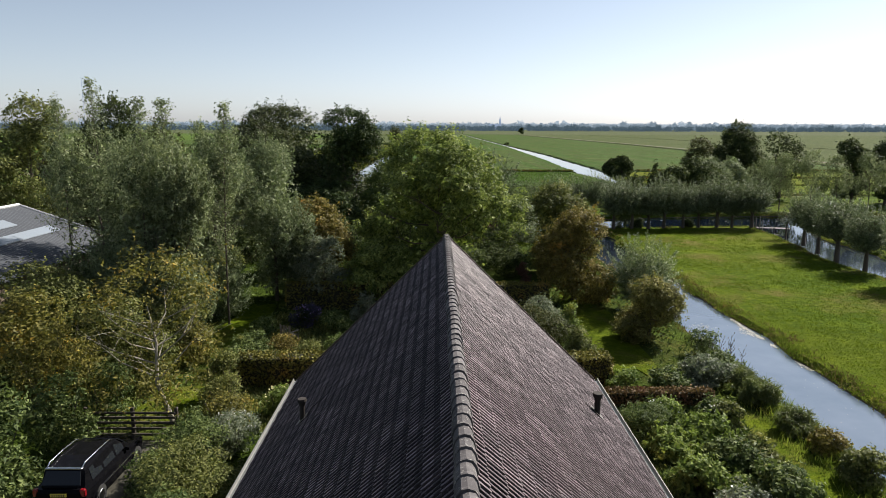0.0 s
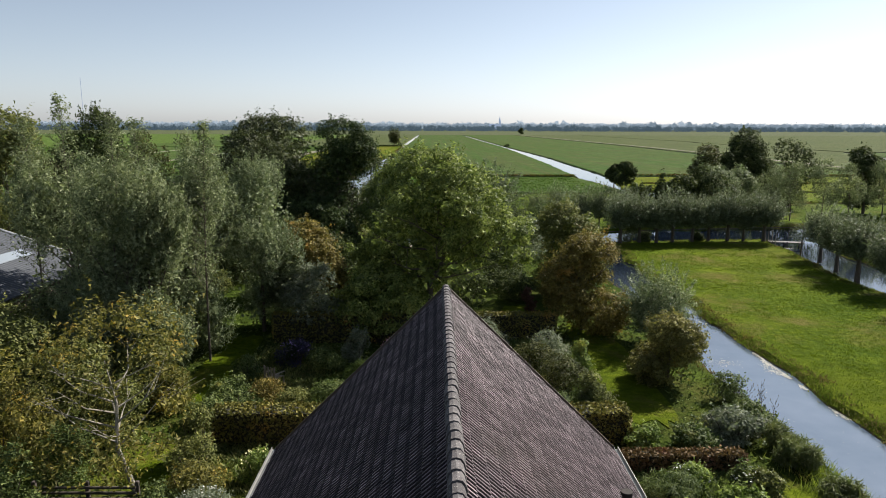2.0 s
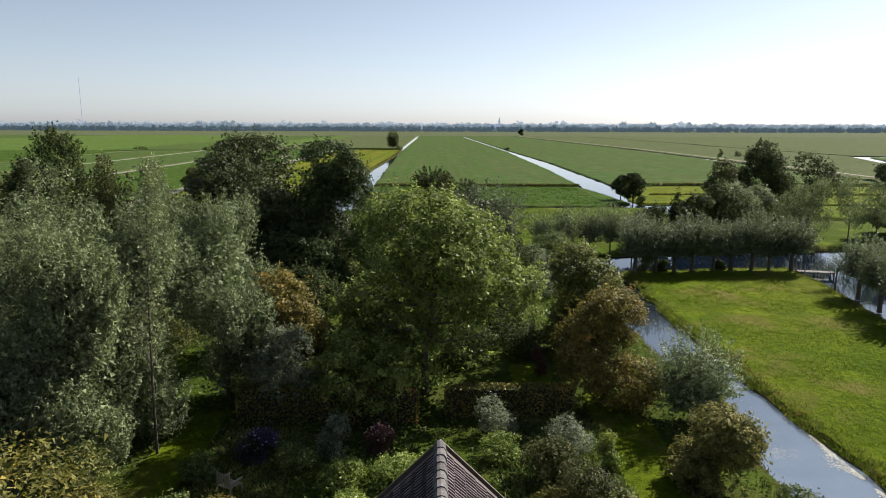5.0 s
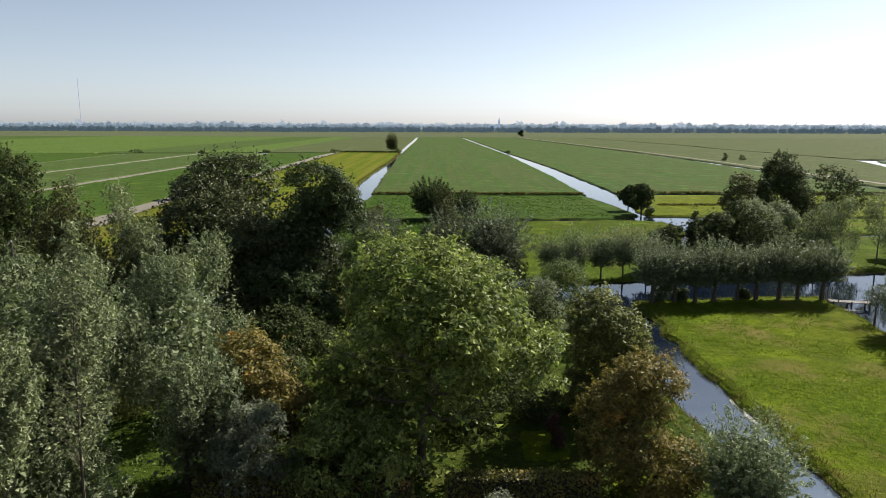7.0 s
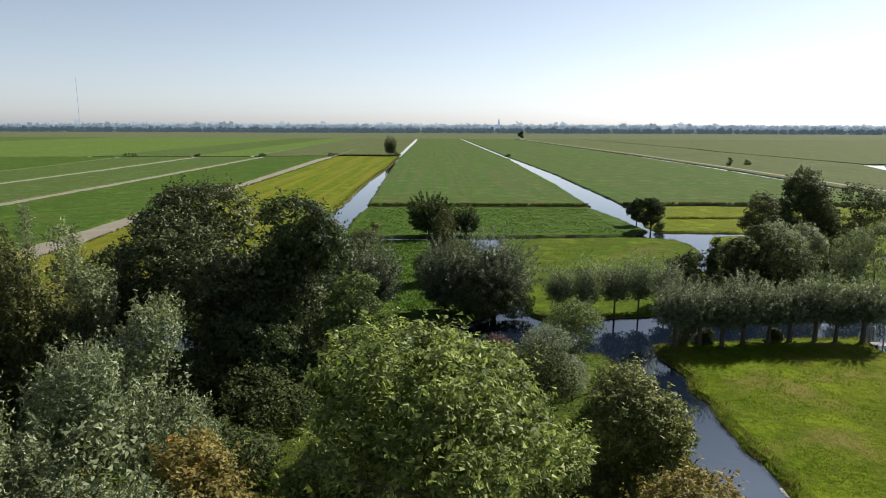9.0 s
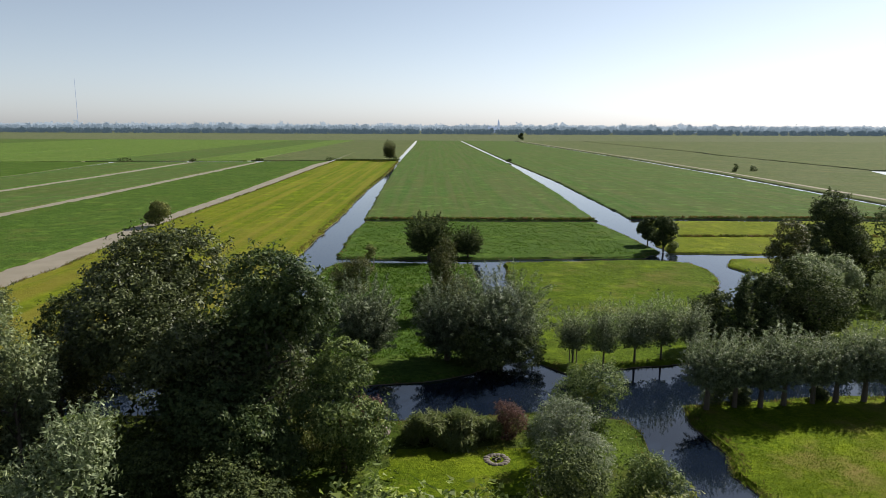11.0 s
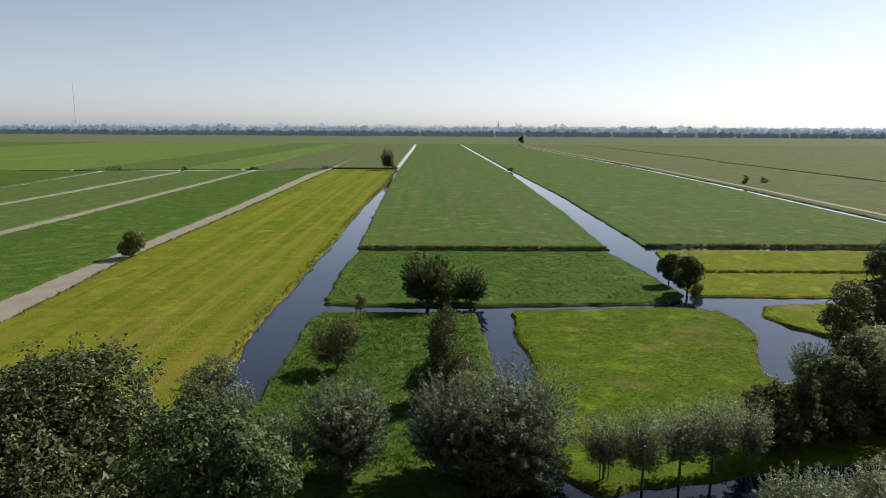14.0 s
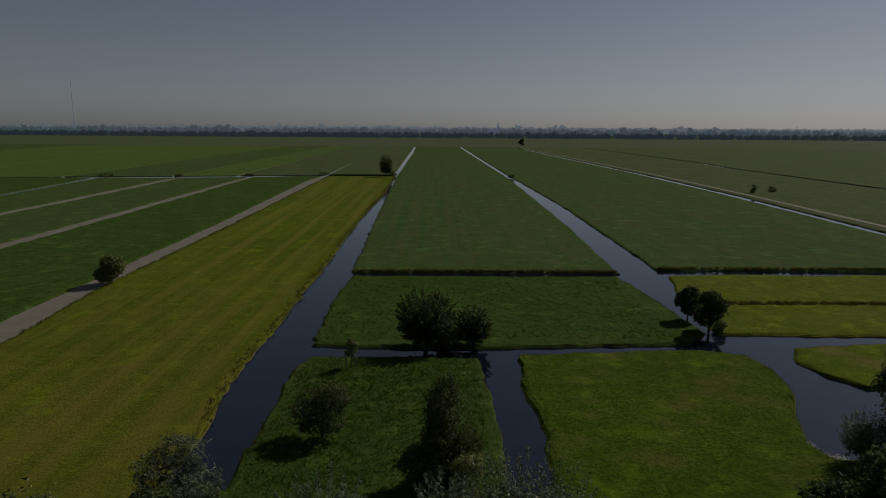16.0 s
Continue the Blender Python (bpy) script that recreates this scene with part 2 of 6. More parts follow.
def quads_mesh(name, v, mat):
    """One mesh from an (n, 4, 3) array of loose quads."""
    k = len(v)
    me = bpy.data.meshes.new(name)
    me.vertices.add(4 * k)
    me.vertices.foreach_set("co", v.astype(np.float32).ravel())
    me.loops.add(4 * k)
    me.loops.foreach_set("vertex_index", np.arange(4 * k, dtype=np.int32))
    me.polygons.add(k)
    me.polygons.foreach_set("loop_start", np.arange(0, 4 * k, 4, dtype=np.int32))
    me.update(calc_edges=True)
    me.materials.append(mat)
    return me


def leaf_mesh(name, v, mat):
    """One mesh of loose pointed leaves, each a single triangle, from an (n, 4, 3) array of lozenges."""
    k = len(v)
    half = (v[:, 1] - v[:, 3]) * 0.5
    t = np.stack([v[:, 0] + half, v[:, 0] - half, v[:, 2]], axis=1)
    me = bpy.data.meshes.new(name)
    me.vertices.add(3 * k)
    me.vertices.foreach_set("co", t.astype(np.float32).ravel())
    me.loops.add(3 * k)
    me.loops.foreach_set("vertex_index", np.arange(3 * k, dtype=np.int32))
    me.polygons.add(k)
    me.polygons.foreach_set("loop_start", np.arange(0, 3 * k, 3, dtype=np.int32))
    me.update(calc_edges=True)
    me.materials.append(mat)
    return me


def box_bm(bm, x0, x1, y0, y1, z0, z1):
    vs = [bm.verts.new(p) for p in ((x0, y0, z0), (x1, y0, z0), (x1, y1, z0), (x0, y1, z0), (x0, y0, z1), (x1, y0, z1), (x1, y1, z1), (x0, y1, z1))]
    for f in ((3, 2, 1, 0), (4, 5, 6, 7), (0, 1, 5, 4), (1, 2, 6, 5), (2, 3, 7, 6), (3, 0, 4, 7)):
        bm.faces.new([vs[i] for i in f])
    return vs


def tube(bm, p, q, r0, r1, sides=6):
    """A tapered limb from p to q."""
    p, q = Vector(p), Vector(q)
    d = (q - p).normalized()
    s = d.cross(Vector((0.31, 0.87, 0.2))).normalized()
    u = d.cross(s)
    rings = []
    for c, r in ((p, r0), (q, r1)):
        rings.append([bm.verts.new(c + r * (math.cos(a) * s + math.sin(a) * u)) for a in [2 * math.pi * i / sides for i in range(sides)]])
    for i in range(sides):
        bm.faces.new((rings[0][i], rings[0][(i + 1) % sides], rings[1][(i + 1) % sides], rings[1][i]))
    bm.faces.new(rings[1])
    bm.faces.new(rings[0][::-1])


def leaves(rng, centres, spread, count, length, width, up=0.3):
    """Loose leaf blades scattered round the given clump centres."""
    c = centres[rng.integers(0, len(centres), count)] + rng.normal(0, 1, (count, 3)) * spread
    a = rng.normal(0, 1, (count, 3))
    a[:, 2] = a[:, 2] * 0.7 + up
    a /= np.linalg.norm(a, axis=1)[:, None]
    s = np.cross(a, rng.normal(0, 1, (count, 3)))
    s /= np.linalg.norm(s, axis=1)[:, None]
    k = rng.uniform(0.6, 1.35, (count, 1))
    h, w = a * length * 0.5 * k, s * width * 0.5 * k
    return np.stack([c - h, c + w, c + h, c - w], axis=1)


def crown_points(rng, number, rx, ry, rz, lumps=9, hollow=0.55, rough=0.22):
    """Clump centres that fill an uneven, lobed crown round the origin."""
    d = rng.normal(0, 1, (number, 3))
    d /= np.linalg.norm(d, axis=1)[:, None]
    lob = rng.normal(0, 1, (lumps, 3))
    lob /= np.linalg.norm(lob, axis=1)[:, None]
    near = np.max(d @ lob.T, axis=1)
    r = (hollow + (1 - hollow) * rng.uniform(0, 1, number) ** 0.45) * (1 - rough + 1.3 * rough * np.clip((near - 0.55) / 0.45, 0, 1))
    r *= rng.uniform(0.9, 1.1, number)
    return d * r[:, None] * np.array([rx, ry, rz])


def limbs(bm, rng, base, tip, crown_c, radii, r0, count, apart=None):
    """A trunk that runs on as a leader, with boughs and twigs leaving it at several heights."""
    tube(bm, base, tip, r0, r0 * 0.7, 8)
    lead = Vector(crown_c) + Vector((rng.normal(0, 0.08) * radii[0], rng.normal(0, 0.08) * radii[1], 0.35 * radii[2]))
    bend = Vector(tip).lerp(lead, 0.5) + Vector((rng.normal(0, 0.06) * radii[0], rng.normal(0, 0.06) * radii[1], 0))
    tube(bm, tip, bend, r0 * 0.68, r0 * 0.42, 6)
    tube(bm, bend, lead, r0 * 0.42, r0 * 0.12, 5)
    for i in range(count):
        a = 2.4 * i + rng.uniform(0, 0.7)
        k = (i + 0.3) / count * 0.75
        start = Vector(tip).lerp(bend, min(1, 2 * k)) if k < 0.5 else bend.lerp(lead, 2 * k - 1)
        reach = rng.uniform(0.42, 0.68) * (1 - 0.3 * k)
        q = Vector(crown_c) + Vector((math.cos(a) * radii[0] * reach, math.sin(a) * radii[1] * reach, radii[2] * (-0.35 + 0.9 * k + rng.uniform(-0.1, 0.25))))
        mid = start.lerp(q, 0.5) + Vector((rng.normal(0, 0.05) * radii[0], rng.normal(0, 0.05) * radii[1], -radii[2] * 0.06))
        if apart is not None:
            bm = bmesh.new()
            apart.append(bm)
        tube(bm, start, mid, r0 * 0.34, r0 * 0.2, 5)
        tube(bm, mid, q, r0 * 0.2, r0 * 0.06, 5)
        for j in range(3):
            w = q + Vector((rng.normal(0, 0.14) * radii[0], rng.normal(0, 0.14) * radii[1], rng.uniform(-0.05, 0.22) * radii[2]))
            tube(bm, mid.lerp(q, rng.uniform(0.2, 0.8)), w, r0 * 0.1, r0 * 0.035, 4)


def unit(v):
    return v / np.maximum(np.linalg.norm(v, axis=1), 1e-6)[:, None]


def profile(k, form):
    """Share of the full radius at the height share k."""
    if form == "spire":
        return np.clip(1.05 - k, 0.04, 1.0) ** 0.85
    if form == "plume":
        low, mid = 0.8, 0.45
    elif form == "brush":
        low, mid = 0.5, 0.5
    elif form == "dome":
        low, mid = 0.86, 0.3
    else:
        low, mid = 0.62, 0.42
    under = low + (1 - low) * np.sin(np.pi / 2 * np.clip(k / mid, 0, 1))
    over = np.sqrt(np.clip(1 - np.clip((k - mid) / (1.02 - mid), 0, 1) ** 2.1, 0, 1))
    return np.where(k < mid, under, over)


def spaced(rng, pts, gap, most):
    """Pick points at least a gap apart, in the order given."""
    kept = np.empty((most, 3))
    k = 0
    for p in pts:
        if k == 0 or np.min(np.sum((kept[:k] - p) ** 2, axis=1)) > gap * gap:
            kept[k] = p
            k += 1
            if k == most:
                break
    return kept[:k]


def blades(rng, p, nrm, want, length, slim):
    """Leaf lozenges at p that face along nrm and point as nearly as they can along want."""
    a = unit(want - nrm * np.sum(want * nrm, axis=1)[:, None])
    t = np.cross(nrm, a)
    g = rng.uniform(0.6, 1.35, (len(p), 1))
    h, w = a * length * 0.5 * g, t * length * slim * 0.5 * g
    return np.stack([p - h, p + w, p + h, p - w], axis=1)


def leafy_crown(rng, rx, ry, rz, centre, count, length, slim, form, core=1.0, clump=0.0, airy=0.0, lobes=1.0):
    """Leaves in tufts on the skins of several uneven boughs' masses, with dark gaps between, over a core of coarser leaves.
    plume: rising feathery shoots; brush: shoots that radiate from one head; else flat leafy tufts."""
    count, length = int(count * 1.4), length * 0.93
    mean = (rx + ry + rz) / 3
    wide = (rx + ry) / 2
    box = np.array([rx, ry, rz])
    up = np.array([0.0, 0.0, 1.0])

    def place(number, inner, outer, low=0.0, high=1.0):
        k = rng.uniform(low, high, number)
        k = k[rng.uniform(0, 1, number) < 0.2 + 0.8 * profile(k, form)]
        turn = rng.uniform(0, 2 * math.pi, len(k))
        rad = profile(k, form) * rng.uniform(inner, outer, len(k))
        return np.stack([np.cos(turn) * rad, np.sin(turn) * rad, 2 * k - 1], axis=1) * box

    if form == "brush":
        head = np.array([0, 0, -0.6 * rz])
        tips = spaced(rng, np.concatenate([place(1600, 0.9, 1.05), place(900, 0.4, 0.85)]), 0.2 * mean, 170)
        tips = tips[tips[:, 2] > -0.72 * rz] * rng.uniform(0.84, 1.1, (int(np.sum(tips[:, 2] > -0.72 * rz)), 1))
        pick = rng.integers(0, len(tips), count)
        u = rng.uniform(0.25, 1.1, count) ** 0.8
        axis = unit(tips - head)
        p = head + (tips[pick] - head) * u[:, None] + rng.normal(0, 1, (count, 3)) * (0.08 * mean * (1.3 - u))[:, None]
        nrm = unit(rng.normal(0, 1, (count, 3)) * 0.8 + 0.5 * up + 0.45 * axis[pick])
        skin = blades(rng, p, nrm, axis[pick] + 0.6 * rng.normal(0, 1, (count, 3)), length, slim)
        if core:
            h = count // 6
            q = place(3 * h + 60, 0.0, 0.72, 0.1, 0.72)[:h]
            skin = np.concatenate([skin, leaves(rng, q, 0.02 * mean, len(q), 0.05 * mean + 0.09, 0.04 * mean + 0.06, 0.1)])
    else:
        # masses: uneven lobes, each carried by a bough
        ratio = {"plume": 1.7, "spire": 0.6}.get(form, 0.8)
        share = {"plume": 0.36, "spire": 0.34}.get(form, 0.4 if mean > 4.4 else 0.5)
        share /= lobes ** 0.5
        number = int(lobes * (9 + int(1.6 * mean))) + (6 if form == "spire" else 0)
        j = np.arange(number)
        k = np.clip(0.14 + 0.76 * ((j * 0.618) % 1.0) + rng.normal(0, 0.04, number), 0.1, 0.92)
        turn = 2.4 * j + rng.normal(0, 0.35, number) + rng.uniform(0, 6)
        mr = wide * share * rng.uniform(0.7, 1.2, number)
        if form == "spire":
            mr *= np.clip(1.25 - k, 0.25, 1)
        rim = profile(k, form)
        mr = np.minimum(mr, 0.85 * wide * np.maximum(rim, 0.25))
        out = np.clip(rim * rng.uniform(0.92, 1.06, number) - mr / wide, 0.05, 1) * rng.uniform(0.75, 1.0, number)
        big = np.stack([np.cos(turn) * out, np.sin(turn) * out, 2 * k - 1], axis=1) * box
        mbox = np.stack([mr, mr, mr * ratio], axis=1)
        mbox[:, 2] = np.clip(mbox[:, 2], 0.15 * rz, 0.6 * rz)
        big[:, 2] = np.clip(big[:, 2], mbox[:, 2] - 1.02 * rz, rz - 0.9 * mbox[:, 2])
        rc = clump or (0.6 if form == "plume" else 1.0) * min(0.62, 0.12 * mean + 0.09)
        most = max(40, int(7.5 * (mean / rc) ** 2 * (1 - airy)))
        pick = rng.choice(len(big), most * 5, p=mr ** 2 / np.sum(mr ** 2))
        d = unit(rng.normal(0, 1, (most * 5, 3)) + 0.6 * unit(big / box)[pick] + 0.35 * up)
        cand = big[pick] + d * mbox[pick] * rng.uniform(0.72, 1.04, (most * 5, 1))
        deep = np.min(np.stack([np.sum(((cand - m) / q) ** 2, axis=1) for m, q in zip(big, mbox)]), axis=0)
        keep = deep > 0.42
        c = spaced(rng, cand[keep], 0.72 * rc, most)
        # the mass that each tuft belongs to gives its outward direction
        host = np.argmin(np.stack([np.sum((c - m) ** 2, axis=1) / np.sum(q * q) for m, q in zip(big, mbox)]), axis=0)
        out = unit((c - big[host]) / mbox[host] + 0.5 * c / box)
        r = rc * rng.uniform(0.55, 1.35, len(c))
        if form == "spire":
            r *= np.clip(1.2 - (c[:, 2] / rz + 1) / 2, 0.3, 1)
        pick = rng.choice(len(c), count, p=r ** 2 / np.sum(r ** 2))
        if form == "plume":
            axis = unit(out * np.array([0.6, 0.6, 0.3]) + up * 0.85 + rng.normal(0, 0.2, (len(c), 3)))
            reach = r * rng.uniform(1.2, 3.0, len(c))
            u = rng.uniform(-0.4, 1.0, count)
            thick = 0.62 * r[pick] * np.clip(1.02 - np.maximum(u, 0), 0.06, 1) ** 0.8
            d = rng.normal(0, 0.62, (count, 3))
            p = c[pick] + axis[pick] * (reach[pick] * u)[:, None] + d * thick[:, None]
            nrm = unit(rng.normal(0, 1, (count, 3)) * 0.7 + 0.55 * unit(d) + 0.35 * up + 0.4 * out[pick])
            want = axis[pick] + 0.65 * rng.normal(0, 1, (count, 3))
        else:
            d = unit(rng.normal(0, 1, (count, 3)) + 0.45 * out[pick] + 0.4 * up)
            p = c[pick] + d * (r[pick] * rng.uniform(0.25, 1.1, count) ** 0.6)[:, None] * np.array([1, 1, 0.6])
            # a few leafy twigs stand out from the tufts
            twig = rng.uniform(0, 1, count) < 0.14
            k = int(twig.sum())
            axis = unit(out + up * 0.5 + rng.normal(0, 0.45, (len(c), 3)))
            far = rng.uniform(0.6, 2.1, (len(c), 1)) * r[:, None]
            p[twig] = c[pick[twig]] + (axis * far)[pick[twig]] * rng.uniform(0.4, 1.0, (k, 1)) + rng.normal(0, 0.16, (k, 3)) * r[pick[twig]][:, None]
            nrm = unit(0.55 * up + 0.5 * d + 0.35 * out[pick] + 0.62 * rng.normal(0, 1, (count, 3)))
            want = rng.normal(0, 1, (count, 3)) + 0.7 * d - 0.25 * up
        skin = blades(rng, p, nrm, want, length, slim)
        if core:
            # coarse shaded leaves inside the masses and round the stem
            cores = max(60, int(count * core / 5))
            i = rng.choice(len(big), cores, p=mr ** 2 / np.sum(mr ** 2))
            q = big[i] * 0.9 + unit(rng.normal(0, 1, (cores, 3))) * mbox[i] * rng.uniform(0.1, 0.72, (cores, 1))
            h = cores // 3
            q[:h] = place(4 * h + 40, 0.0, 0.6, 0.05, 0.85)[:h]
            skin = np.concatenate([skin, leaves(rng, q, 0.02 * mean, cores, 0.035 * mean + 0.09, 0.028 * mean + 0.06, 0.1)])
    return skin + np.array(centre)


CROWNS = {}


def tree(name, label, x, y, height, width, clear, leaf, count, length, slim=0.5, seed=1, z=0.35, bark=None, trunk_r=None, shape="round", key=None,
         clump=0.0, airy=0.0, group="", category="tree", turn=0.0, depth=None, lean=(0, 0), core=1.0, boughs=7, lobes=1.0):
    """A tree: tapered trunk with limbs, and a crown of many loose leaves. Trees with one key share their meshes."""
    root = tagged(new(name), label, category, group)
    root.empty_display_size = 0.3
    if key is None or key not in CROWNS:
        rng = np.random.default_rng(seed)
        rx, ry, rz = width / 2, (depth or width) / 2, (height - clear) / 2
        cz = clear + rz
        v = leafy_crown(rng, rx, ry, rz, (lean[0], lean[1], cz), count, length, slim, shape, core, clump, airy, lobes)
        v[:, :, 2] = np.maximum(v[:, :, 2], 0.05)
        crown = leaf_mesh("crown", v, leaf)
        bm = bmesh.new()
        r0 = trunk_r or max(0.05, width * 0.035)
        apart = [] if key is None and boughs > 7 else None
        limbs(bm, rng, (0, 0, -0.3), (lean[0] * 0.7, lean[1] * 0.7, max(clear, 0.25 * height)), (lean[0], lean[1], cz), (rx, ry, rz), r0, boughs, apart)
        for limb in apart or []:
            part("bough", limb, bark or BARK, root)
        trunk = bpy.data.meshes.new("trunk")
        bm.to_mesh(trunk)
        bm.free()
        trunk.materials.append(bark or BARK)
        if key is not None:
            CROWNS[key] = (trunk, crown, height)
        scale = 1.0
    else:
        trunk, crown, h0 = CROWNS[key]
        scale = height / h0
    for nm, me in (("trunk", trunk), ("crown", crown)):
        o = new(nm, me)
        o.parent = root
    root.matrix_world = pose(x, y, z, 0, 0, turn) @ Matrix.Scale(scale, 4)
    return root


def foliage_top(rng, rx, ry, h, number):
    """Places on the upper skin of a mound."""
    a, r = rng.uniform(0, 2 * math.pi, number), np.sqrt(rng.uniform(0, 0.9, number))
    return np.stack([np.cos(a) * r * rx, np.sin(a) * r * ry, h * (0.4 + 0.6 * np.sqrt(1 - r ** 2)) + 0.03], axis=1)


def shrub(name, label, x, y, height, width, leaf, count, length=0.12, slim=0.55, seed=1, z=0.35, depth=None, category="shrub", group="", up=0.4, turn=0.0, key=None, blossom=None):
    """A low bush: a few stems and a mound of loose leaves down to the ground."""
    root = tagged(new(name), label, category, group)
    root.empty_display_size = 0.2
    if key is None or key not in CROWNS:
        rng = np.random.default_rng(seed)
        rx, ry = width / 2, (depth or width) / 2
        v = leafy_crown(rng, rx, ry, height * 0.56, (0, 0, height * 0.46), int(count * 0.85), length, slim, "plume" if up > 1 else "round")
        v[:, :, 2] = np.maximum(v[:, :, 2], 0.01)
        foliage = leaf_mesh("foliage", v, leaf)
        bm = bmesh.new()
        for i in range(6):
            a = i * 1.05 + rng.uniform(0, 0.6)
            tube(bm, (0.1 * math.cos(a), 0.1 * math.sin(a), -0.2), (rx * 0.6 * math.cos(a), ry * 0.6 * math.sin(a), height * 0.75), 0.03, 0.01, 4)
        stems = bpy.data.meshes.new("woody_base")
        bm.to_mesh(stems)
        bm.free()
        stems.materials.append(BARK)
        if key is not None:
            CROWNS[key] = (stems, foliage, height)
        scale = 1.0
    else:
        stems, foliage, h0 = CROWNS[key]
        scale = height / h0
    for nm, me in (("woody_base", stems), ("foliage", foliage)):
        o = new(nm, me)
        o.parent = root
    if blossom:
        rng = np.random.default_rng(seed + 9000)
        top = foliage_top(rng, width / 2, (depth or width) / 2, height, 90)
        o = new("blossom", quads_mesh("blossom", leaves(rng, top, 0.04, 90, 0.07, 0.065, 0.1), blossom))
        o.parent = root
    root.matrix_world = pose(x, y, z, 0, 0, turn) @ Matrix.Scale(scale, 4)
    return root


# ---- land and water ----
LAND = 0.35


def outline_points(pts, step, jitter, rng):
    out = []
    k = len(pts)
    for i in range(k):
        p, q = Vector(pts[i]), Vector(pts[(i + 1) % k])
        near = max(20.0, min(abs(p.y - 40), abs(q.y - 40)))
        st = step * max(1.0, near / 90.0)
        cuts = max(1, min(60, int((q - p).length / st)))
        for j in range(cuts):
            w = p.lerp(q, j / cuts)
            out.append(Vector((w.x + rng.normal(0, jitter), w.y + rng.normal(0, jitter))))
    return out


def parcel(name, pts, mat, label, seed=1, z=LAND, step=1.6, jitter=0.16, category="field"):
    """A strip of land between ditches: flat top, worn bank, down into the water."""
    rng = np.random.default_rng(seed)
    p = outline_points(pts, step, jitter, rng)
    area = sum(p[i - 1].x * p[i].y - p[i].x * p[i - 1].y for i in range(len(p)))
    if area < 0:
        p.reverse()
    k = len(p)
    nrm = []
    for i in range(k):
        d = (p[(i + 1) % k] - p[i - 1]).normalized()
        nrm.append(Vector((-d.y, d.x)))
    bm = bmesh.new()
    rings = []
    for inset, h, wob in ((-0.55, -0.7, 0.0), (0.0, 0.06, 0.0), (0.28, z * 0.8, 0.05), (0.75, z, 0.02)):
        rings.append([bm.verts.new((p[i].x + nrm[i].x * inset, p[i].y + nrm[i].y * inset, h + rng.normal(0, 1) * wob)) for i in range(k)])
    for a, b2 in zip(rings, rings[1:]):
        for i in range(k):
            bm.faces.new((a[i], a[(i + 1) % k], b2[(i + 1) % k], b2[i]))
    top = bm.faces.new(rings[-1])
    bmesh.ops.triangulate(bm, faces=[top])
    ob = part(name, bm, mat)
    ob.data.materials.append(MUD)
    for i, f in enumerate(ob.data.polygons):
        if i < k:
            f.material_index = 1
    return tagged(ob, label, category, kind="structure"), p


def sheet(name, x0, x1, y0, y1, z, mat, label, category):
    return tagged(mesh_object(name, [(x0, y0, z), (x1, y0, z), (x1, y1, z), (x0, y1, z)], [(0, 1, 2, 3)], mat), label, category, kind="structure")


sheet("ground", -4800, 4800, -900, 4900, -0.9, MUD, "dark peat bed under ditches and land, reaching the horizon", "ground")
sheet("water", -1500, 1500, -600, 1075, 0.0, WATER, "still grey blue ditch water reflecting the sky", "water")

GARDEN, garden_edge = parcel("garden_ground", [(-75, -150), (14.2, -150), (14.2, 24), (14.2, 34), (14.6, 50), (13.2, 66), (14.2, 70.5), (13.6, 73), (7, 74), (-2, 72.6), (-20, 73.5), (-75, 73)],
                             GRASS_GARDEN, "shady garden ground with rough grass and soil", 3, category="ground")
LAWN, lawn_edge = parcel("pasture_east", [(18.3, -150), (34.3, -150), (34.3, 50), (34.0, 56), (36.0, 68), (36.7, 76.9), (30, 76.9), (25.3, 76.2), (21.0, 75.7), (18.2, 74.9), (18.1, 72.2), (18.5, 68), (18.3, 65), (17.8, 57), (17.9, 50), (18.1, 40), (18.2, 30)],
                         GRASS_LAWN, "bright green sunlit pasture with a worn grassy bank", 4)
EAST, east_edge = parcel("pasture_far_east", [(39.6, -150), (420, -150), (420, 76), (60, 76.5), (43, 76), (40.6, 70), (40.2, 58)], GRASS_LAWN, "green pasture beyond the willow ditch", 5)
PENINSULA, peninsula_edge = parcel("meadow_peninsula", [(-15.9, 81), (-6.3, 79.2), (-1, 80), (3, 82), (5.6, 84.5), (6.0, 94), (6.3, 105), (6.4, 110), (6.1, 117), (5.8, 127), (-2.4, 127.4), (-14.6, 127.6), (-15.6, 124), (-15.8, 105)],
                                   GRASS_LUSH, "lush green meadow tongue between ditches", 6)
MEADOW, meadow_edge = parcel("meadow_middle", [(9.2, 84.6), (11.2, 82.2), (16, 83.4), (22.2, 84.7), (30, 86.5), (44, 88.3), (120, 90), (420, 92), (420, 112), (58, 113), (50, 112), (44, 108), (38.5, 102), (34.2, 102), (33.6, 105), (35.8, 111),
                                               (39.2, 119.3), (39.6, 124), (38.6, 128.4), (35.5, 130), (32, 130.6), (10.6, 128.4), (9.7, 117), (10.5, 109.8), (9.7, 99)], GRASS_MEADOW, "patchy green and yellowish meadow ringed by ditches", 7)
ISLAND, island_edge = parcel("meadow_island", [(46.3, 131.3), (43.8, 126), (44.5, 121.5), (47.1, 117.7), (60, 116), (420, 116), (420, 133.5), (58, 133)], GRASS_LAWN, "green meadow corner beside the wide ditch", 8)
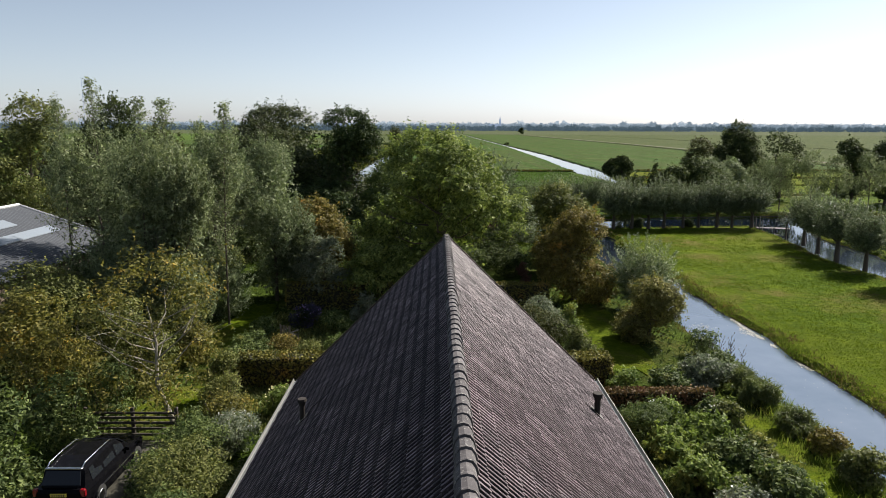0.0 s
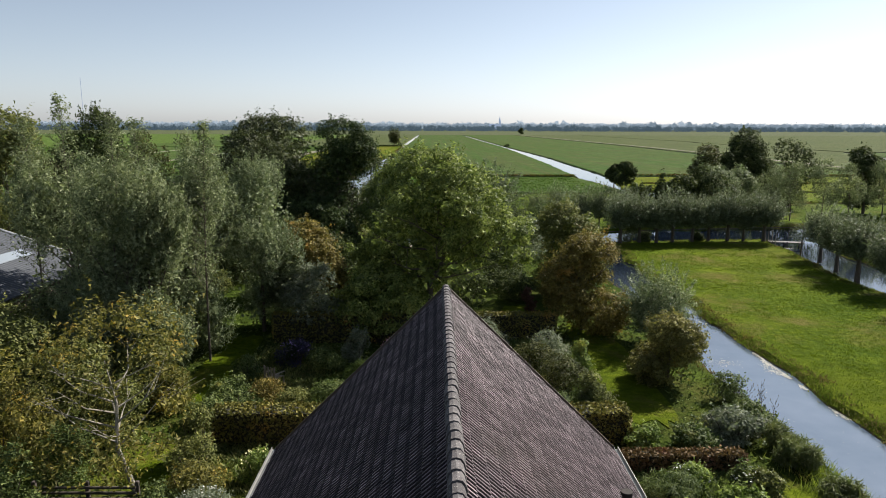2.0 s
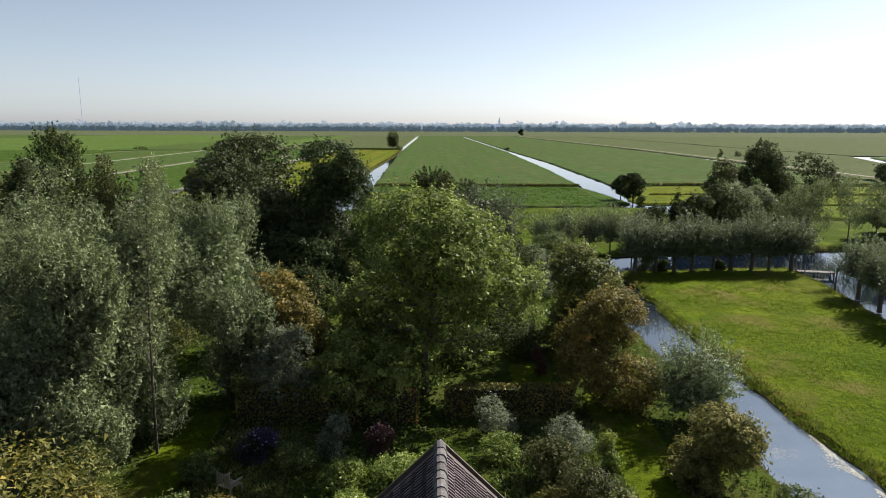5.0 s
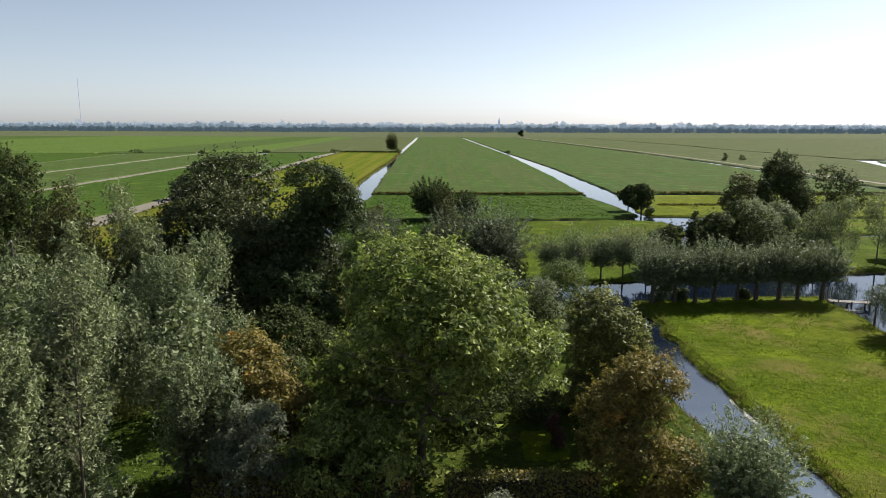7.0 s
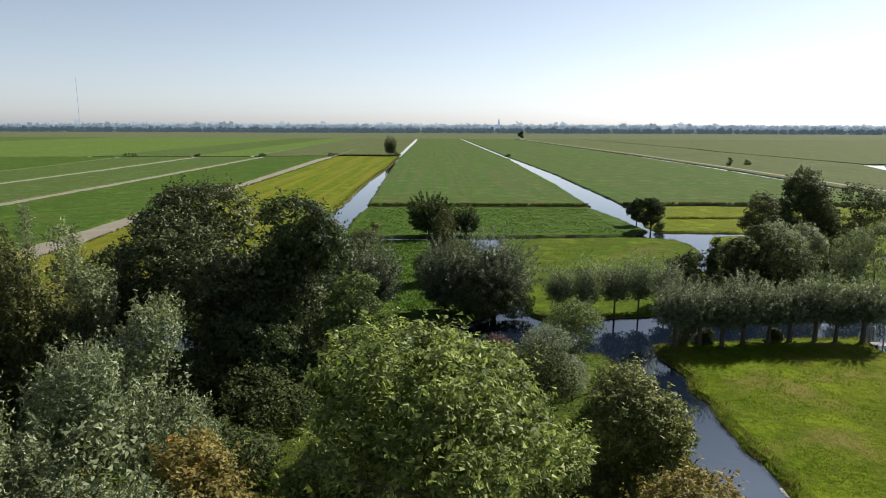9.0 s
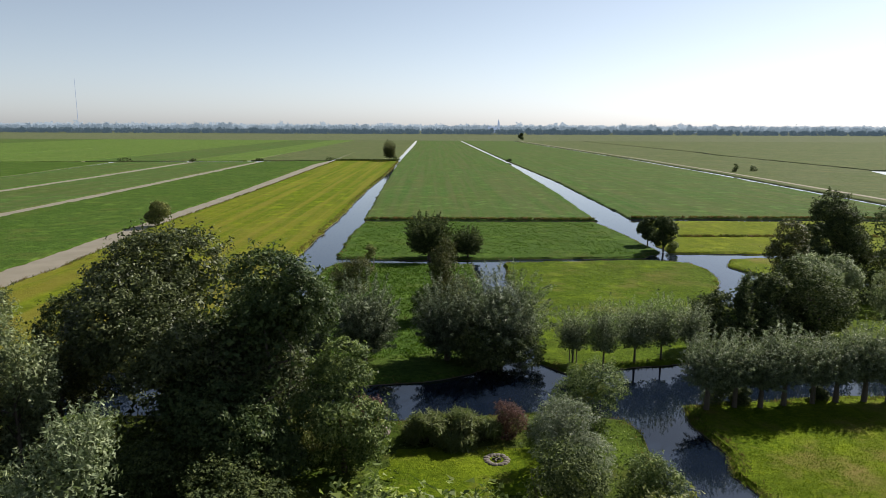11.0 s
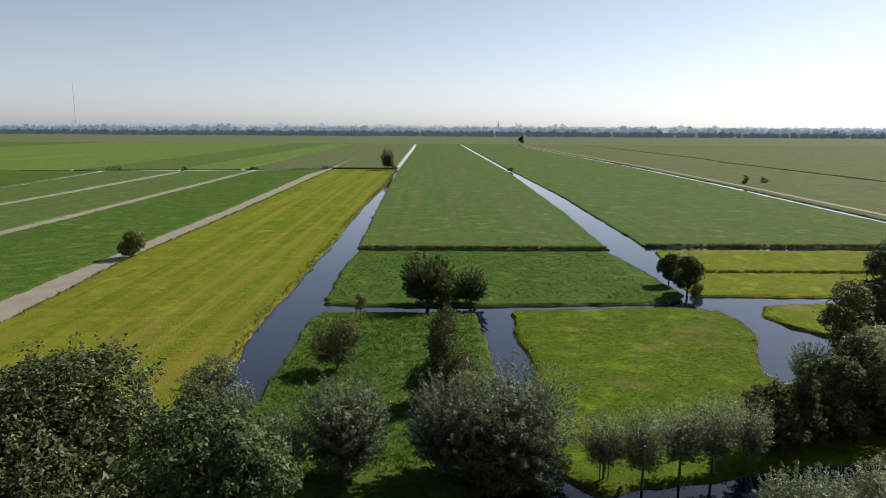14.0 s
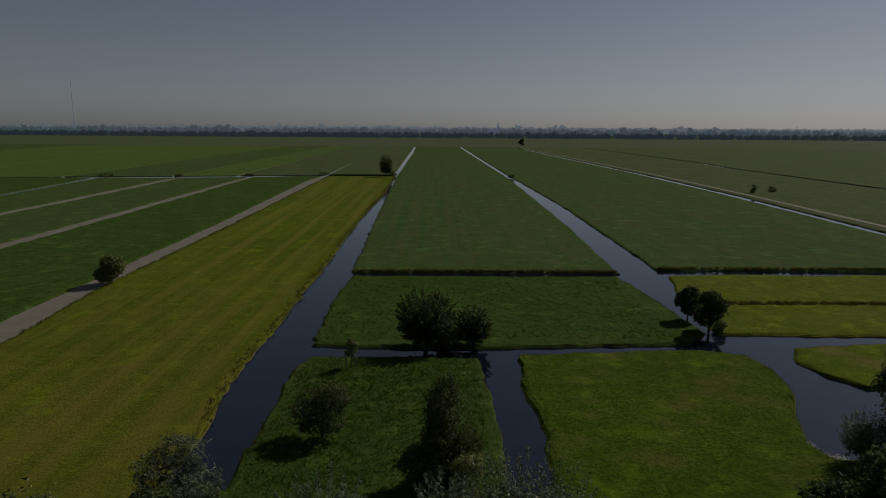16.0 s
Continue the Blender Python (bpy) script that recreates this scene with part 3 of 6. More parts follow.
OAK_MEADOW, oak_edge = parcel("meadow_crossing", [(-15.2, 132), (-2.4, 130.5), (33.3, 132.7), (37.4, 137.5), (37.0, 144.3), (36.1, 158.7), (34.7, 172.6), (-15.0, 172.6), (-16.0, 155)], GRASS_LUSH, "dark green meadow across the ditch", 9)
parcel("meadow_yellow_east", [(38.8, 137), (58, 136.4), (420, 138), (420, 176.5), (45, 174.2), (44.4, 172.5), (41, 158), (38.8, 144)], GRASS_YELLOW, "yellow green pasture beside the canal", 10)
parcel("meadow_long", [(-15.5, 175.6), (35.8, 175.6), (38.4, 239), (41.6, 413), (39.5, 700), (37.6, 1060), (-27, 1060), (-23.6, 842), (-21, 432), (-19.4, 337), (-17, 227)], GRASS_FAR, "long dark green meadow strip running to the horizon", 11)
parcel("meadow_long_east", [(44.2, 179), (118, 178.5), (124.5, 331), (126.5, 455), (117, 1060), (40.4, 1060), (44.0, 437), (46.2, 287)], GRASS_FAR, "long green meadow strip east of the canal", 12)
parcel("track_land", [(121.5, 178.5), (142, 179), (214, 360), (214, 549), (222, 614), (222, 1060), (121, 1060), (130.5, 455), (129, 331)], GRASS_DRAB, "drab green grassland with a farm track", 13)
parcel("meadow_corner_east", [(145, 179), (420, 180), (420, 345), (216, 345)], GRASS_FAR, "green meadow beyond the farm track", 14)
parcel("grassland_far_east", [(218, 362), (420, 348), (1100, 348), (1100, 1060), (226, 1060), (226, 614), (218, 549)], GRASS_DRAB, "drab far grassland to the east", 15)
MOWN, mown_edge = parcel("meadow_mown", [(-55, 84), (-20.6, 82), (-20.5, 105), (-21.7, 119), (-21.5, 155), (-21.4, 174), (-22.1, 246), (-20.7, 336), (-22, 438), (-60, 437), (-59.5, 396), (-57, 231), (-57, 163), (-54, 124)],
       GRASS_MOWN, "yellowish mown hay meadow with mowing stripes", 16)
parcel("meadow_west", [(-96.5, 82), (-61, 83), (-60.8, 135), (-61.5, 178), (-61.6, 240), (-66, 396), (-64, 436), (-99.5, 424), (-97, 250), (-96.8, 190)], GRASS_LUSH, "dark green meadow west of the hay meadow", 17)
parcel("meadow_west_mid", [(-132, 82), (-101, 82), (-101.2, 196), (-101.2, 250), (-103.6, 402), (-103, 423), (-136, 416), (-135.4, 395), (-133, 304)], GRASS_FAR, "green meadow strip with drab grass", 18)
parcel("meadow_west_outer", [(-169, 82), (-137.5, 82), (-137.5, 252), (-138, 304), (-140.4, 395), (-140.4, 415), (-178.5, 412), (-169.5, 310)], GRASS_FAR, "green meadow strip between narrow ditches", 19)
parcel("meadow_west_edge", [(-420, 82), (-173, 82), (-173, 310), (-182.5, 410), (-420, 402)], GRASS_LUSH, "wide green meadow", 20)
XS = [(-23.6, -61.5, GRASS_DRAB), (-63, -110.5, GRASS_DRAB), (-112.5, -144, GRASS_LIGHT), (-146, -200, GRASS_FAR), (-202, -300, GRASS_LIGHT), (-303, -480, GRASS_LIGHT), (-484, -1100, GRASS_FAR)]
for k, (xa, xb, mat) in enumerate(XS):
    south = 445 - max(0.0, (-xa - 60)) * 0.19
    south_b = 445 - max(0.0, (-xb - 60)) * 0.19
    parcel("grassland_west", [(xa, south), (xb, south_b), (xb - 12, 1060), (xa - 6, 1060)], mat, "far green grassland strip between ditches", 21 + k)
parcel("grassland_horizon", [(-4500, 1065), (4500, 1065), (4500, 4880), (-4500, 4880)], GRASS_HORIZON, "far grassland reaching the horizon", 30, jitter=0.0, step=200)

parcel("meadow_bridge", [(-22.4, 79.5), (-14.2, 79.5), (-14.2, 96.5), (-18.2, 98.4), (-22.2, 97)], GRASS_LUSH, "rough grass dam at the end of the canal", 31, z=LAND + 0.008)
m, n, l, b = material("silty ditch water with algae film")
SILT = m
l.new(ramp(n, l, noise_tex(n, l, 0.2, 5.0), [(0.3, (0.13, 0.115, 0.085)), (0.7, (0.18, 0.16, 0.125))]).outputs[0], b.inputs["Base Color"])
b.inputs["Roughness"].default_value = 0.6
b.inputs["Specular IOR Level"].default_value = 0.15
bump(n, l, noise_tex(n, l, 3.0, 3.0), 0.1, 0.03, b)
tagged(mesh_object("water_silty", [(-63.0, 84, 0.03), (-53.0, 84, 0.03), (-56, 230, 0.03), (-58.5, 434, 0.03), (-67, 434, 0.03), (-63, 240, 0.03)], [(0, 1, 2, 3, 4, 5)], SILT), "beige silty ditch water covered with algae", "water", kind="structure")

for a0, b0, a1, b1, a2, b2 in ((-101.4, -96.2, -101.6, -96.6, -103.8, -99.0), (-138.0, -131.6, -138.4, -132.8, -140.8, -135.6)):
    tagged(mesh_object("water_silty", [(a0, 84, 0.03), (b0, 84, 0.03), (b1, 250, 0.03), (b2, 422, 0.03), (a2, 420, 0.03), (a1, 250, 0.03)], [(0, 1, 2, 3, 4, 5)], SILT), "beige silty water in a narrow ditch", "water", kind="structure")

TRACK = plain("dry track earth", (0.1, 0.085, 0.05), 0.9, 0, 0.3, 0.5)


def strip(name, pts, width, z, mat, label, category):
    v, f = [], []
    for i, (x, y) in enumerate(pts):
        v += [(x - width / 2, y, z), (x + width / 2, y, z), (x + width / 2, y, z - 0.3), (x - width / 2, y, z - 0.3)]
        if i:
            a, c = 4 * (i - 1), 4 * i
            f += [(a, a + 1, c + 1, c), (a + 1, a + 2, c + 2, c + 1), (a + 3, a, c, c + 3)]
    return tagged(mesh_object(name, v, f, mat), label, category, kind="structure")


strip("track", [(128.5, 190), (133.5, 318), (135.5, 472), (131, 700), (126, 1050)], 2.4, LAND + 0.06, TRACK, "brown earth farm track along a ditch", "track")

# ---- the farmhouse ----
RIDGE, EAVE, HALF, Y_NEAR, Y_FAR = 7.9, 2.47, 5.5, -0.6, 22.4
SLOPE = math.hypot(HALF, RIDGE - EAVE)
CA, SA = HALF / SLOPE, (RIDGE - EAVE) / SLOPE

def tile_material(name, stops, stain_to, grit_share):
    """Concrete tile: shade differs tile by tile, with stains and lichen grit."""
    m, n, l, b = material(name)
    oi, gi, var, fr = n.new("ShaderNodeObjectInfo"), n.new("ShaderNodeNewGeometry"), n.new("ShaderNodeMath"), n.new("ShaderNodeMath")
    var.operation, fr.operation = "ADD", "FRACT"
    l.new(oi.outputs["Random"], var.inputs[0])
    l.new(gi.outputs["Random Per Island"], var.inputs[1])
    l.new(var.outputs[0], fr.inputs[0])
    base = ramp(n, l, fr.outputs[0], stops).outputs[0]
    stain = ramp(n, l, noise_tex(n, l, 0.9, 5.0), [(0.42, (0, 0, 0)), (0.7, (0.7, 0.7, 0.7))]).outputs[0]
    base = mix(n, l, stain, base, stain_to)
    grit = noise_tex(n, l, 34.0, 3.0)
    base = mix(n, l, ramp(n, l, grit, [(0.56, (0, 0, 0)), (0.68, (grit_share, grit_share, grit_share))]).outputs[0], base, (0.2, 0.18, 0.18))
    l.new(base, b.inputs["Base Color"])
    b.inputs["Roughness"].default_value = 0.5
    b.inputs["Specular IOR Level"].default_value = 0.25
    bump(n, l, grit, 0.4, 0.01, b)
    return m


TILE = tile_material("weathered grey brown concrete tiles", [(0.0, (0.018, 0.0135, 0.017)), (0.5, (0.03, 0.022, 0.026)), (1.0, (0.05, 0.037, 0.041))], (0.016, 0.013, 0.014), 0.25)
# wear and sun glints on the crests, painted as one pale colour
CREST = tile_material("pale crests of concrete tiles, wear and glints", [(0.0, (0.092, 0.071, 0.078)), (0.5, (0.138, 0.107, 0.116)), (1.0, (0.26, 0.208, 0.22))], (0.09, 0.071, 0.077), 0.5)
m, n, l, b = material("lichened grey ridge tile")
RIDGE_MAT = m
oi = n.new("ShaderNodeObjectInfo")
base = ramp(n, l, oi.outputs["Random"], [(0.0, (0.075, 0.068, 0.07)), (1.0, (0.14, 0.128, 0.13))]).outputs[0]
base = mix(n, l, ramp(n, l, noise_tex(n, l, 5.0, 5.0), [(0.4, (0, 0, 0)), (0.65, (0.7, 0.7, 0.7))]).outputs[0], base, (0.055, 0.05, 0.052))
spots = noise_tex(n, l, 26.0, 3.0)
base = mix(n, l, ramp(n, l, spots, [(0.6, (0, 0, 0)), (0.68, (0.8, 0.8, 0.8))]).outputs[0], base, (0.3, 0.29, 0.27))
l.new(base, b.inputs["Base Color"])
b.inputs["Roughness"].default_value = 0.75
b.inputs["Specular IOR Level"].default_value = 0.2
bump(n, l, spots, 0.4, 0.01, b)
ZINC = plain("weathered zinc gutter", (0.24, 0.24, 0.23), 0.5, 0.4, 0.25, 3.0)
BOARD = plain("dark stained timber", (0.06, 0.045, 0.035), 0.6, 0, 0.3, 5.0)
BRICK = plain("red brown brickwork", (0.28, 0.14, 0.09), 0.85, 0, 0.35, 6.0)
PIPE = plain("black vent pipe", (0.016, 0.011, 0.009), 0.85, 0, 0.3, 5.0)

house = tagged(new("farmhouse"), "low farmhouse with a steep grey brown tiled roof", "house")
WT, CT = 0.24, 0.336          # tile cover width and course


def tile_mesh():
    prof = []
    roll = ((0.0, 0.0), (0.08, 0.044), (0.16, 0.05), (0.24, 0.051), (0.46, 0.044), (0.6, 0.006), (0.8, 0.0))
    for half in (0.0, 0.5):
        prof += [((half + 0.5 * p) * (WT + 0.004), d) for p, d in roll]
    prof.append((WT + 0.004, 0.0))
    k = len(prof)
    v, f = [], []
    # pale crest faces: wear, and the glints along each roll
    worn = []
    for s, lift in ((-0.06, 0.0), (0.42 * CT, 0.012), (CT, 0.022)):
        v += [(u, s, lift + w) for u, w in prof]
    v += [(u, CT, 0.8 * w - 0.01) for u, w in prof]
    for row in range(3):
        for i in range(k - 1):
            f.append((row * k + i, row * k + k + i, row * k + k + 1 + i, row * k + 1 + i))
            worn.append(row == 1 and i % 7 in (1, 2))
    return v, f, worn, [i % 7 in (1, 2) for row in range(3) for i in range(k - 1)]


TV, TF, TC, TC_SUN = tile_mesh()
# sun slope: crests pale over the whole tile, painted brighter as if lit
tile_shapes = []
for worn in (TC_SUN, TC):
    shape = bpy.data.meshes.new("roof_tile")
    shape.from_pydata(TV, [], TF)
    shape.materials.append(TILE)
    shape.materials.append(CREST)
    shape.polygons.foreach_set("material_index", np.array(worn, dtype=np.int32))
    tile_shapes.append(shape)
slopes = []
for side, name in ((1, "roof_slope"), (-1, "roof_slope")):
    bm = bmesh.new()
    pts = [(0, RIDGE - 0.06), (side * HALF, EAVE - 0.06), (side * HALF, EAVE - 0.2), (0, RIDGE - 0.24)]
    a = [bm.verts.new((x, Y_NEAR, z)) for x, z in pts]
    c = [bm.verts.new((x, Y_FAR - 0.03, z)) for x, z in pts]
    for i in range(4):
        bm.faces.new((a[i], a[(i + 1) % 4], c[(i + 1) % 4], c[i]))
    bm.faces.new(a[::-1])
    bm.faces.new(c)
    bmesh.ops.recalc_face_normals(bm, faces=bm.faces)
    slopes.append(part(name, bm, BOARD, house, "tiled roof slope"))

tile_rng = np.random.default_rng(5)
cols, courses = int((Y_FAR - Y_NEAR) / WT), 23
for side, slope in ((1, slopes[0]), (-1, slopes[1])):
    joined_v, joined_f, single = [], [], []
    for r in range(courses):
        for c in range(cols):
            y = Y_NEAR + c * WT
            s = 0.05 + r * CT
            lift, skew, slip = tile_rng.normal(0, 0.004), tile_rng.normal(0, 0.008), tile_rng.normal(0, 0.006)
            down = Vector((side * CA, 0, -SA))
            up = Vector((side * SA, 0, CA))
            along = Vector((0, 1, 0))
            o = Vector((0, y, RIDGE)) + down * (s + slip) + up * (lift - 0.055)
            if side < 0:
                mat3 = Matrix((along, down + along * skew + up * tile_rng.normal(0, 0.012), up)).transposed()
            else:
                mat3 = Matrix((along, down + along * skew, up)).transposed()
            if 5.2 <= y <= 8.9 and r < 8:
                single.append((o, mat3))
            else:
                k = len(joined_v)
                joined_v += [tuple(o + mat3 @ Vector(p)) for p in TV]
                joined_f += [tuple(k + i for i in q) for q in TF]
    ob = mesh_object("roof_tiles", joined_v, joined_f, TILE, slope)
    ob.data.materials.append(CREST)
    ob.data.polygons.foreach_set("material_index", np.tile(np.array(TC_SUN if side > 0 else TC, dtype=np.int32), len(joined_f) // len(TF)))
    tagged(ob, "weathered grey brown roof tiles in straight courses", kind="stuff")
    for o, m3 in single:
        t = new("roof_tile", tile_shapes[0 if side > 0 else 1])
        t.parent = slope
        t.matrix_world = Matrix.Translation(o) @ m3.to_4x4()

# ridge tiles: angular caps, each lapping the next
prof = [(-0.145, -0.17), (-0.118, -0.075), (-0.07, -0.008), (0.0, 0.01), (0.07, -0.008), (0.118, -0.075), (0.145, -0.17)]
v, f = [], []
for s, g in ((0.0, 1.02), (0.03, 1.07), (0.075, 1.0), (0.36, 0.93)):
    v += [(x * g, s, z * g + (0.024 if s < 0.05 else (0.012 if s < 0.2 else 0.0))) for x, z in prof]
v += [(x * 0.86, 0.0, z * 0.86 - 0.03) for x, z in prof]
for a in (0, 7, 14):
    for i in range(6):
        f.append((a + i, a + i + 1, a + i + 8, a + i + 7))
for i in range(6):
    f.append((28 + i, 29 + i, i + 1, i))
cap = bpy.data.meshes.new("ridge_tile")
cap.from_pydata(v, [], f)
cap.materials.append(RIDGE_MAT)
for i in range(int((Y_FAR - Y_NEAR) / 0.318)):
    t = new("ridge_tile", cap)
    t.parent = house
    t.matrix_world = pose(tile_rng.normal(0, 0.005), Y_NEAR + i * 0.318, RIDGE + 0.06, tile_rng.normal(0, 0.6), tile_rng.normal(0, 0.8), tile_rng.normal(0, 0.8))

# walls, gables, gutters, verge boards, vents
for side in (-1, 1):
    bm = bmesh.new()
    box_bm(bm, side * 5.0 - 0.11, side * 5.0 + 0.11, Y_NEAR + 0.3, Y_FAR - 0.2, 0.2, 2.75)
    part("side_wall", bm, BRICK, house, "red brown brick wall")
    bm = bmesh.new()
    ys = [Y_NEAR, 8.0, 16.0, Y_FAR + 0.06]
    ring = [(side * (HALF + 0.02), EAVE + 0.0), (side * (HALF + 0.03), EAVE - 0.1), (side * (HALF + 0.09), EAVE - 0.13), (side * (HALF + 0.15), EAVE - 0.1), (side * (HALF + 0.16), EAVE + 0.02), (side * (HALF + 0.14), EAVE + 0.03),
            (side * (HALF + 0.13), EAVE - 0.07), (side * (HALF + 0.05), EAVE - 0.08), (side * (HALF + 0.035), EAVE + 0.0)]
    prev = None
    for y in ys:
        cur = [bm.verts.new((x, y, z)) for x, z in ring]
        if prev:
            for i in range(len(ring)):
                j = (i + 1) % len(ring)
                bm.faces.new((prev[i], prev[j], cur[j], cur[i]))
        else:
            bm.faces.new(cur)
        prev = cur
    bm.faces.new(prev[::-1])
    bmesh.ops.recalc_face_normals(bm, faces=bm.faces)
    part("gutter", bm, ZINC, house, "pale weathered zinc gutter")
    for y in (Y_FAR + 0.03, Y_NEAR - 0.03):
        bm = bmesh.new()
        pts = [(0, RIDGE + 0.04), (side * (HALF + 0.02), EAVE + 0.03), (side * (HALF + 0.02), EAVE - 0.18), (0, RIDGE - 0.2)]
        a = [bm.verts.new((x, y - 0.025, z)) for x, z in pts]
        c = [bm.verts.new((x, y + 0.025, z)) for x, z in pts]
        for i in range(4):
            bm.faces.new((a[i], a[(i + 1) % 4], c[(i + 1) % 4], c[i]))
        bm.faces.new(a[::-1])
        bm.faces.new(c)
        bmesh.ops.recalc_face_normals(bm, faces=bm.faces)
        part("verge_board", bm, BOARD, house)
for y in (Y_NEAR + 0.3, Y_FAR - 0.3):
    bm = bmesh.new()
    pts = [(-5.1, 0.2), (5.1, 0.2), (5.1, 2.7), (0, 7.6), (-5.1, 2.7)]
    a = [bm.verts.new((x, y - 0.1, z)) for x, z in pts]
    c = [bm.verts.new((x, y + 0.1, z)) for x, z in pts]
    for i in range(5):
        bm.faces.new((a[i], a[(i + 1) % 5], c[(i + 1) % 5], c[i]))
    bm.faces.new(a[::-1])
    bm.faces.new(c)
    bmesh.ops.recalc_face_normals(bm, faces=bm.faces)
    part("gable_wall", bm, BRICK, house)


def vent(x, y, h, r, kind):
    root = tagged(new("vent_pipe"), kind, "vent pipe")
    z0 = RIDGE - abs(x) * (RIDGE - EAVE) / HALF
    bm = bmesh.new()
    tube(bm, (0, 0, -0.15), (0, 0, h), r, r, 12)
    part("pipe", bm, PIPE, root)
    bm = bmesh.new()
    tube(bm, (0, 0, h - 0.12), (0, 0, h + 0.02), r * 1.02, r * 1.75, 12)
    tube(bm, (0, 0, h + 0.02), (0, 0, h + 0.08), r * 1.75, r * 1.6, 12)
    part("cap", bm, PIPE, root)
    bm = bmesh.new()
    s = 1 if x > 0 else -1
    d = r * 1.9
    k = (RIDGE - EAVE) / HALF * s
    vs = [bm.verts.new(p) for p in ((-d, -d, d * k + 0.03), (d, -d, -d * k + 0.03), (d, d, -d * k + 0.03), (-d, d, d * k + 0.03))]
    bm.faces.new(vs)
    bmesh.ops.solidify(bm, geom=bm.faces[:], thickness=0.02)
    part("flashing", bm, ZINC, root, "grey lead flashing")
    root.matrix_world = pose(x, y, z0 + 0.02)
    return root


vent(4.16, 16.4, 0.52, 0.085, "dark brown vent pipe on the roof")
vent(-3.88, 15.4, 0.5, 0.07, "black vent pipe on the roof")

# ---- trees north of the house ----
tree("walnut_tree", "large broad walnut tree with olive green leaves", -0.7, 43.4, 10.9, 12.9, 0.2, LEAF_WALNUT, 46000, 0.23, 0.5, 11, bark=BARK, shape="dome", trunk_r=0.26, core=0.35, boughs=16, airy=0.25)
tree("alder_tree", "large dark green tree in shade", -15.7, 69.4, 13.0, 16.2, 0.0, LEAF_SHADE, 40000, 0.235, 0.6, 12, shape="dome", trunk_r=0.3, lobes=1.6)
tree("alder_tree", "tall dark green tree with a pointed crown", -10.2, 66.0, 12.8, 11.0, 0.0, LEAF_GLOSS, 32000, 0.235, 0.6, 13, trunk_r=0.28, lobes=1.6)
# added tree: lighter leaves stand in for the alder's sunlit right side
tree("alder_tree", "olive green tree added as the dark alder's sunlit flank", -5.2, 65.4, 7.8, 5.4, 0.2, LEAF_SHRUB, 9000, 0.22, 0.6, 14)
WIL = [(-10.9, 42.0, 10.4, 5.4), (-14.0, 38.4, 11.4, 5.7), (-12.6, 50.5, 9.6, 6.2), (-16.8, 41.5, 10.4, 6.2), (-14.1, 33.8, 9.8, 4.4), (-15.4, 33.6, 10.8, 5.8), (-19.6, 36.8, 11.2, 6.0), (-20.8, 44.0, 10.2, 6.4)]
for k, (x, y, h, w) in enumerate(WIL):
    tree("willow_tree", "tall silver green willow in a dense grove", x, y, h, w, 0.3, LEAF_GROVE if k in (4, 5, 6) else LEAF_WILLOW, 24000 if k in (0, 1, 4, 5) else 12000, 0.165 if k in (0, 1, 4, 5) else 0.22, 0.36, 40 + k, shape="plume", group="willow grove", trunk_r=0.14)
def young_poplar(x, y, height, seed):
    """A slender young tree: one straight stem with many short rising twigs, each with its own leaves."""
    rng = np.random.default_rng(seed)
    root = tagged(new("poplar_tree"), "slender young poplar with a thin wispy top", "tree", "young poplars")
    bm = bmesh.new()
    bow = rng.normal(0, 0.25, 2)
    axis = lambda k: Vector((bow[0] * k * k, bow[1] * k * k, height * k))
    for a in range(8):
        tube(bm, axis(a / 8) if a else Vector((0, 0, -0.3)), axis((a + 1) / 8), 0.07 * (1 - a / 8.4), 0.07 * (1 - (a + 1) / 8.4), 6)
    cs = []
    for t in range(110):
        k = 0.3 + 0.7 * (t + rng.uniform(0, 1)) / 110
        a = 2.4 * t + rng.uniform(0, 0.8)
        reach = (0.25 + 2.1 * (1 - k) ** 0.8) * rng.uniform(0.5, 1.2)
        p = axis(min(k, 0.99))
        q = p + Vector((math.cos(a) * reach, math.sin(a) * reach, reach * rng.uniform(0.7, 1.5)))
        tube(bm, p, q, 0.012, 0.004, 3)
        for e in range(int(56 - 28 * k)):
            f = rng.uniform(0.15, 1.05)
            m2 = p.lerp(q, f)
            cs.append((m2.x, m2.y, m2.z))
    part("trunk", bm, BARK, root)
    v = leaves(rng, np.array(cs), 0.09, len(cs), 0.13, 0.07, 0.3)
    o = new("crown", leaf_mesh("crown", v, LEAF_GROVE))
    o.parent = root
    root.location = (x, y, LAND)


for k, (x, y, h) in enumerate([(-20.0, 38.5, 13.8), (-17.0, 37.5, 12.8), (-14.7, 35.5, 12.6), (-12.4, 36.5, 12.5), (-23.0, 40.0, 12.8), (-22.2, 63, 11.4), (-32.0, 74, 11.4)]):
    young_poplar(x, y, h, 60 + k)
tree("alder_tree", "slim feathery alder at the canal end", -24.3, 60, 12.6, 5.2, 0.2, LEAF_DUSK, 9000, 0.22, 0.5, 15, shape="plume")
tree("alder_tree", "slim feathery alder at the canal end", -21.7, 62, 11.4, 4.4, 0.2, LEAF_GROVE, 7000, 0.22, 0.5, 18, shape="plume", core=0.5)
tree("alder_tree", "tall dark feathery alder at the canal end", -30.2, 62.5, 13.4, 7.4, 0.3, LEAF_DARK, 16000, 0.25, 0.5, 16, shape="plume")
tree("alder_tree", "olive tree at the canal end", -36, 66, 10.5, 8.5, 0.3, LEAF_DUSK, 11000, 0.28, 0.55, 17, shape="dome")
tree("ash_tree", "large olive green tree at the garden edge", -35, 56, 13.4, 9.0, 1.0, LEAF_OLIVE, 14500, 0.28, 0.5, 70)
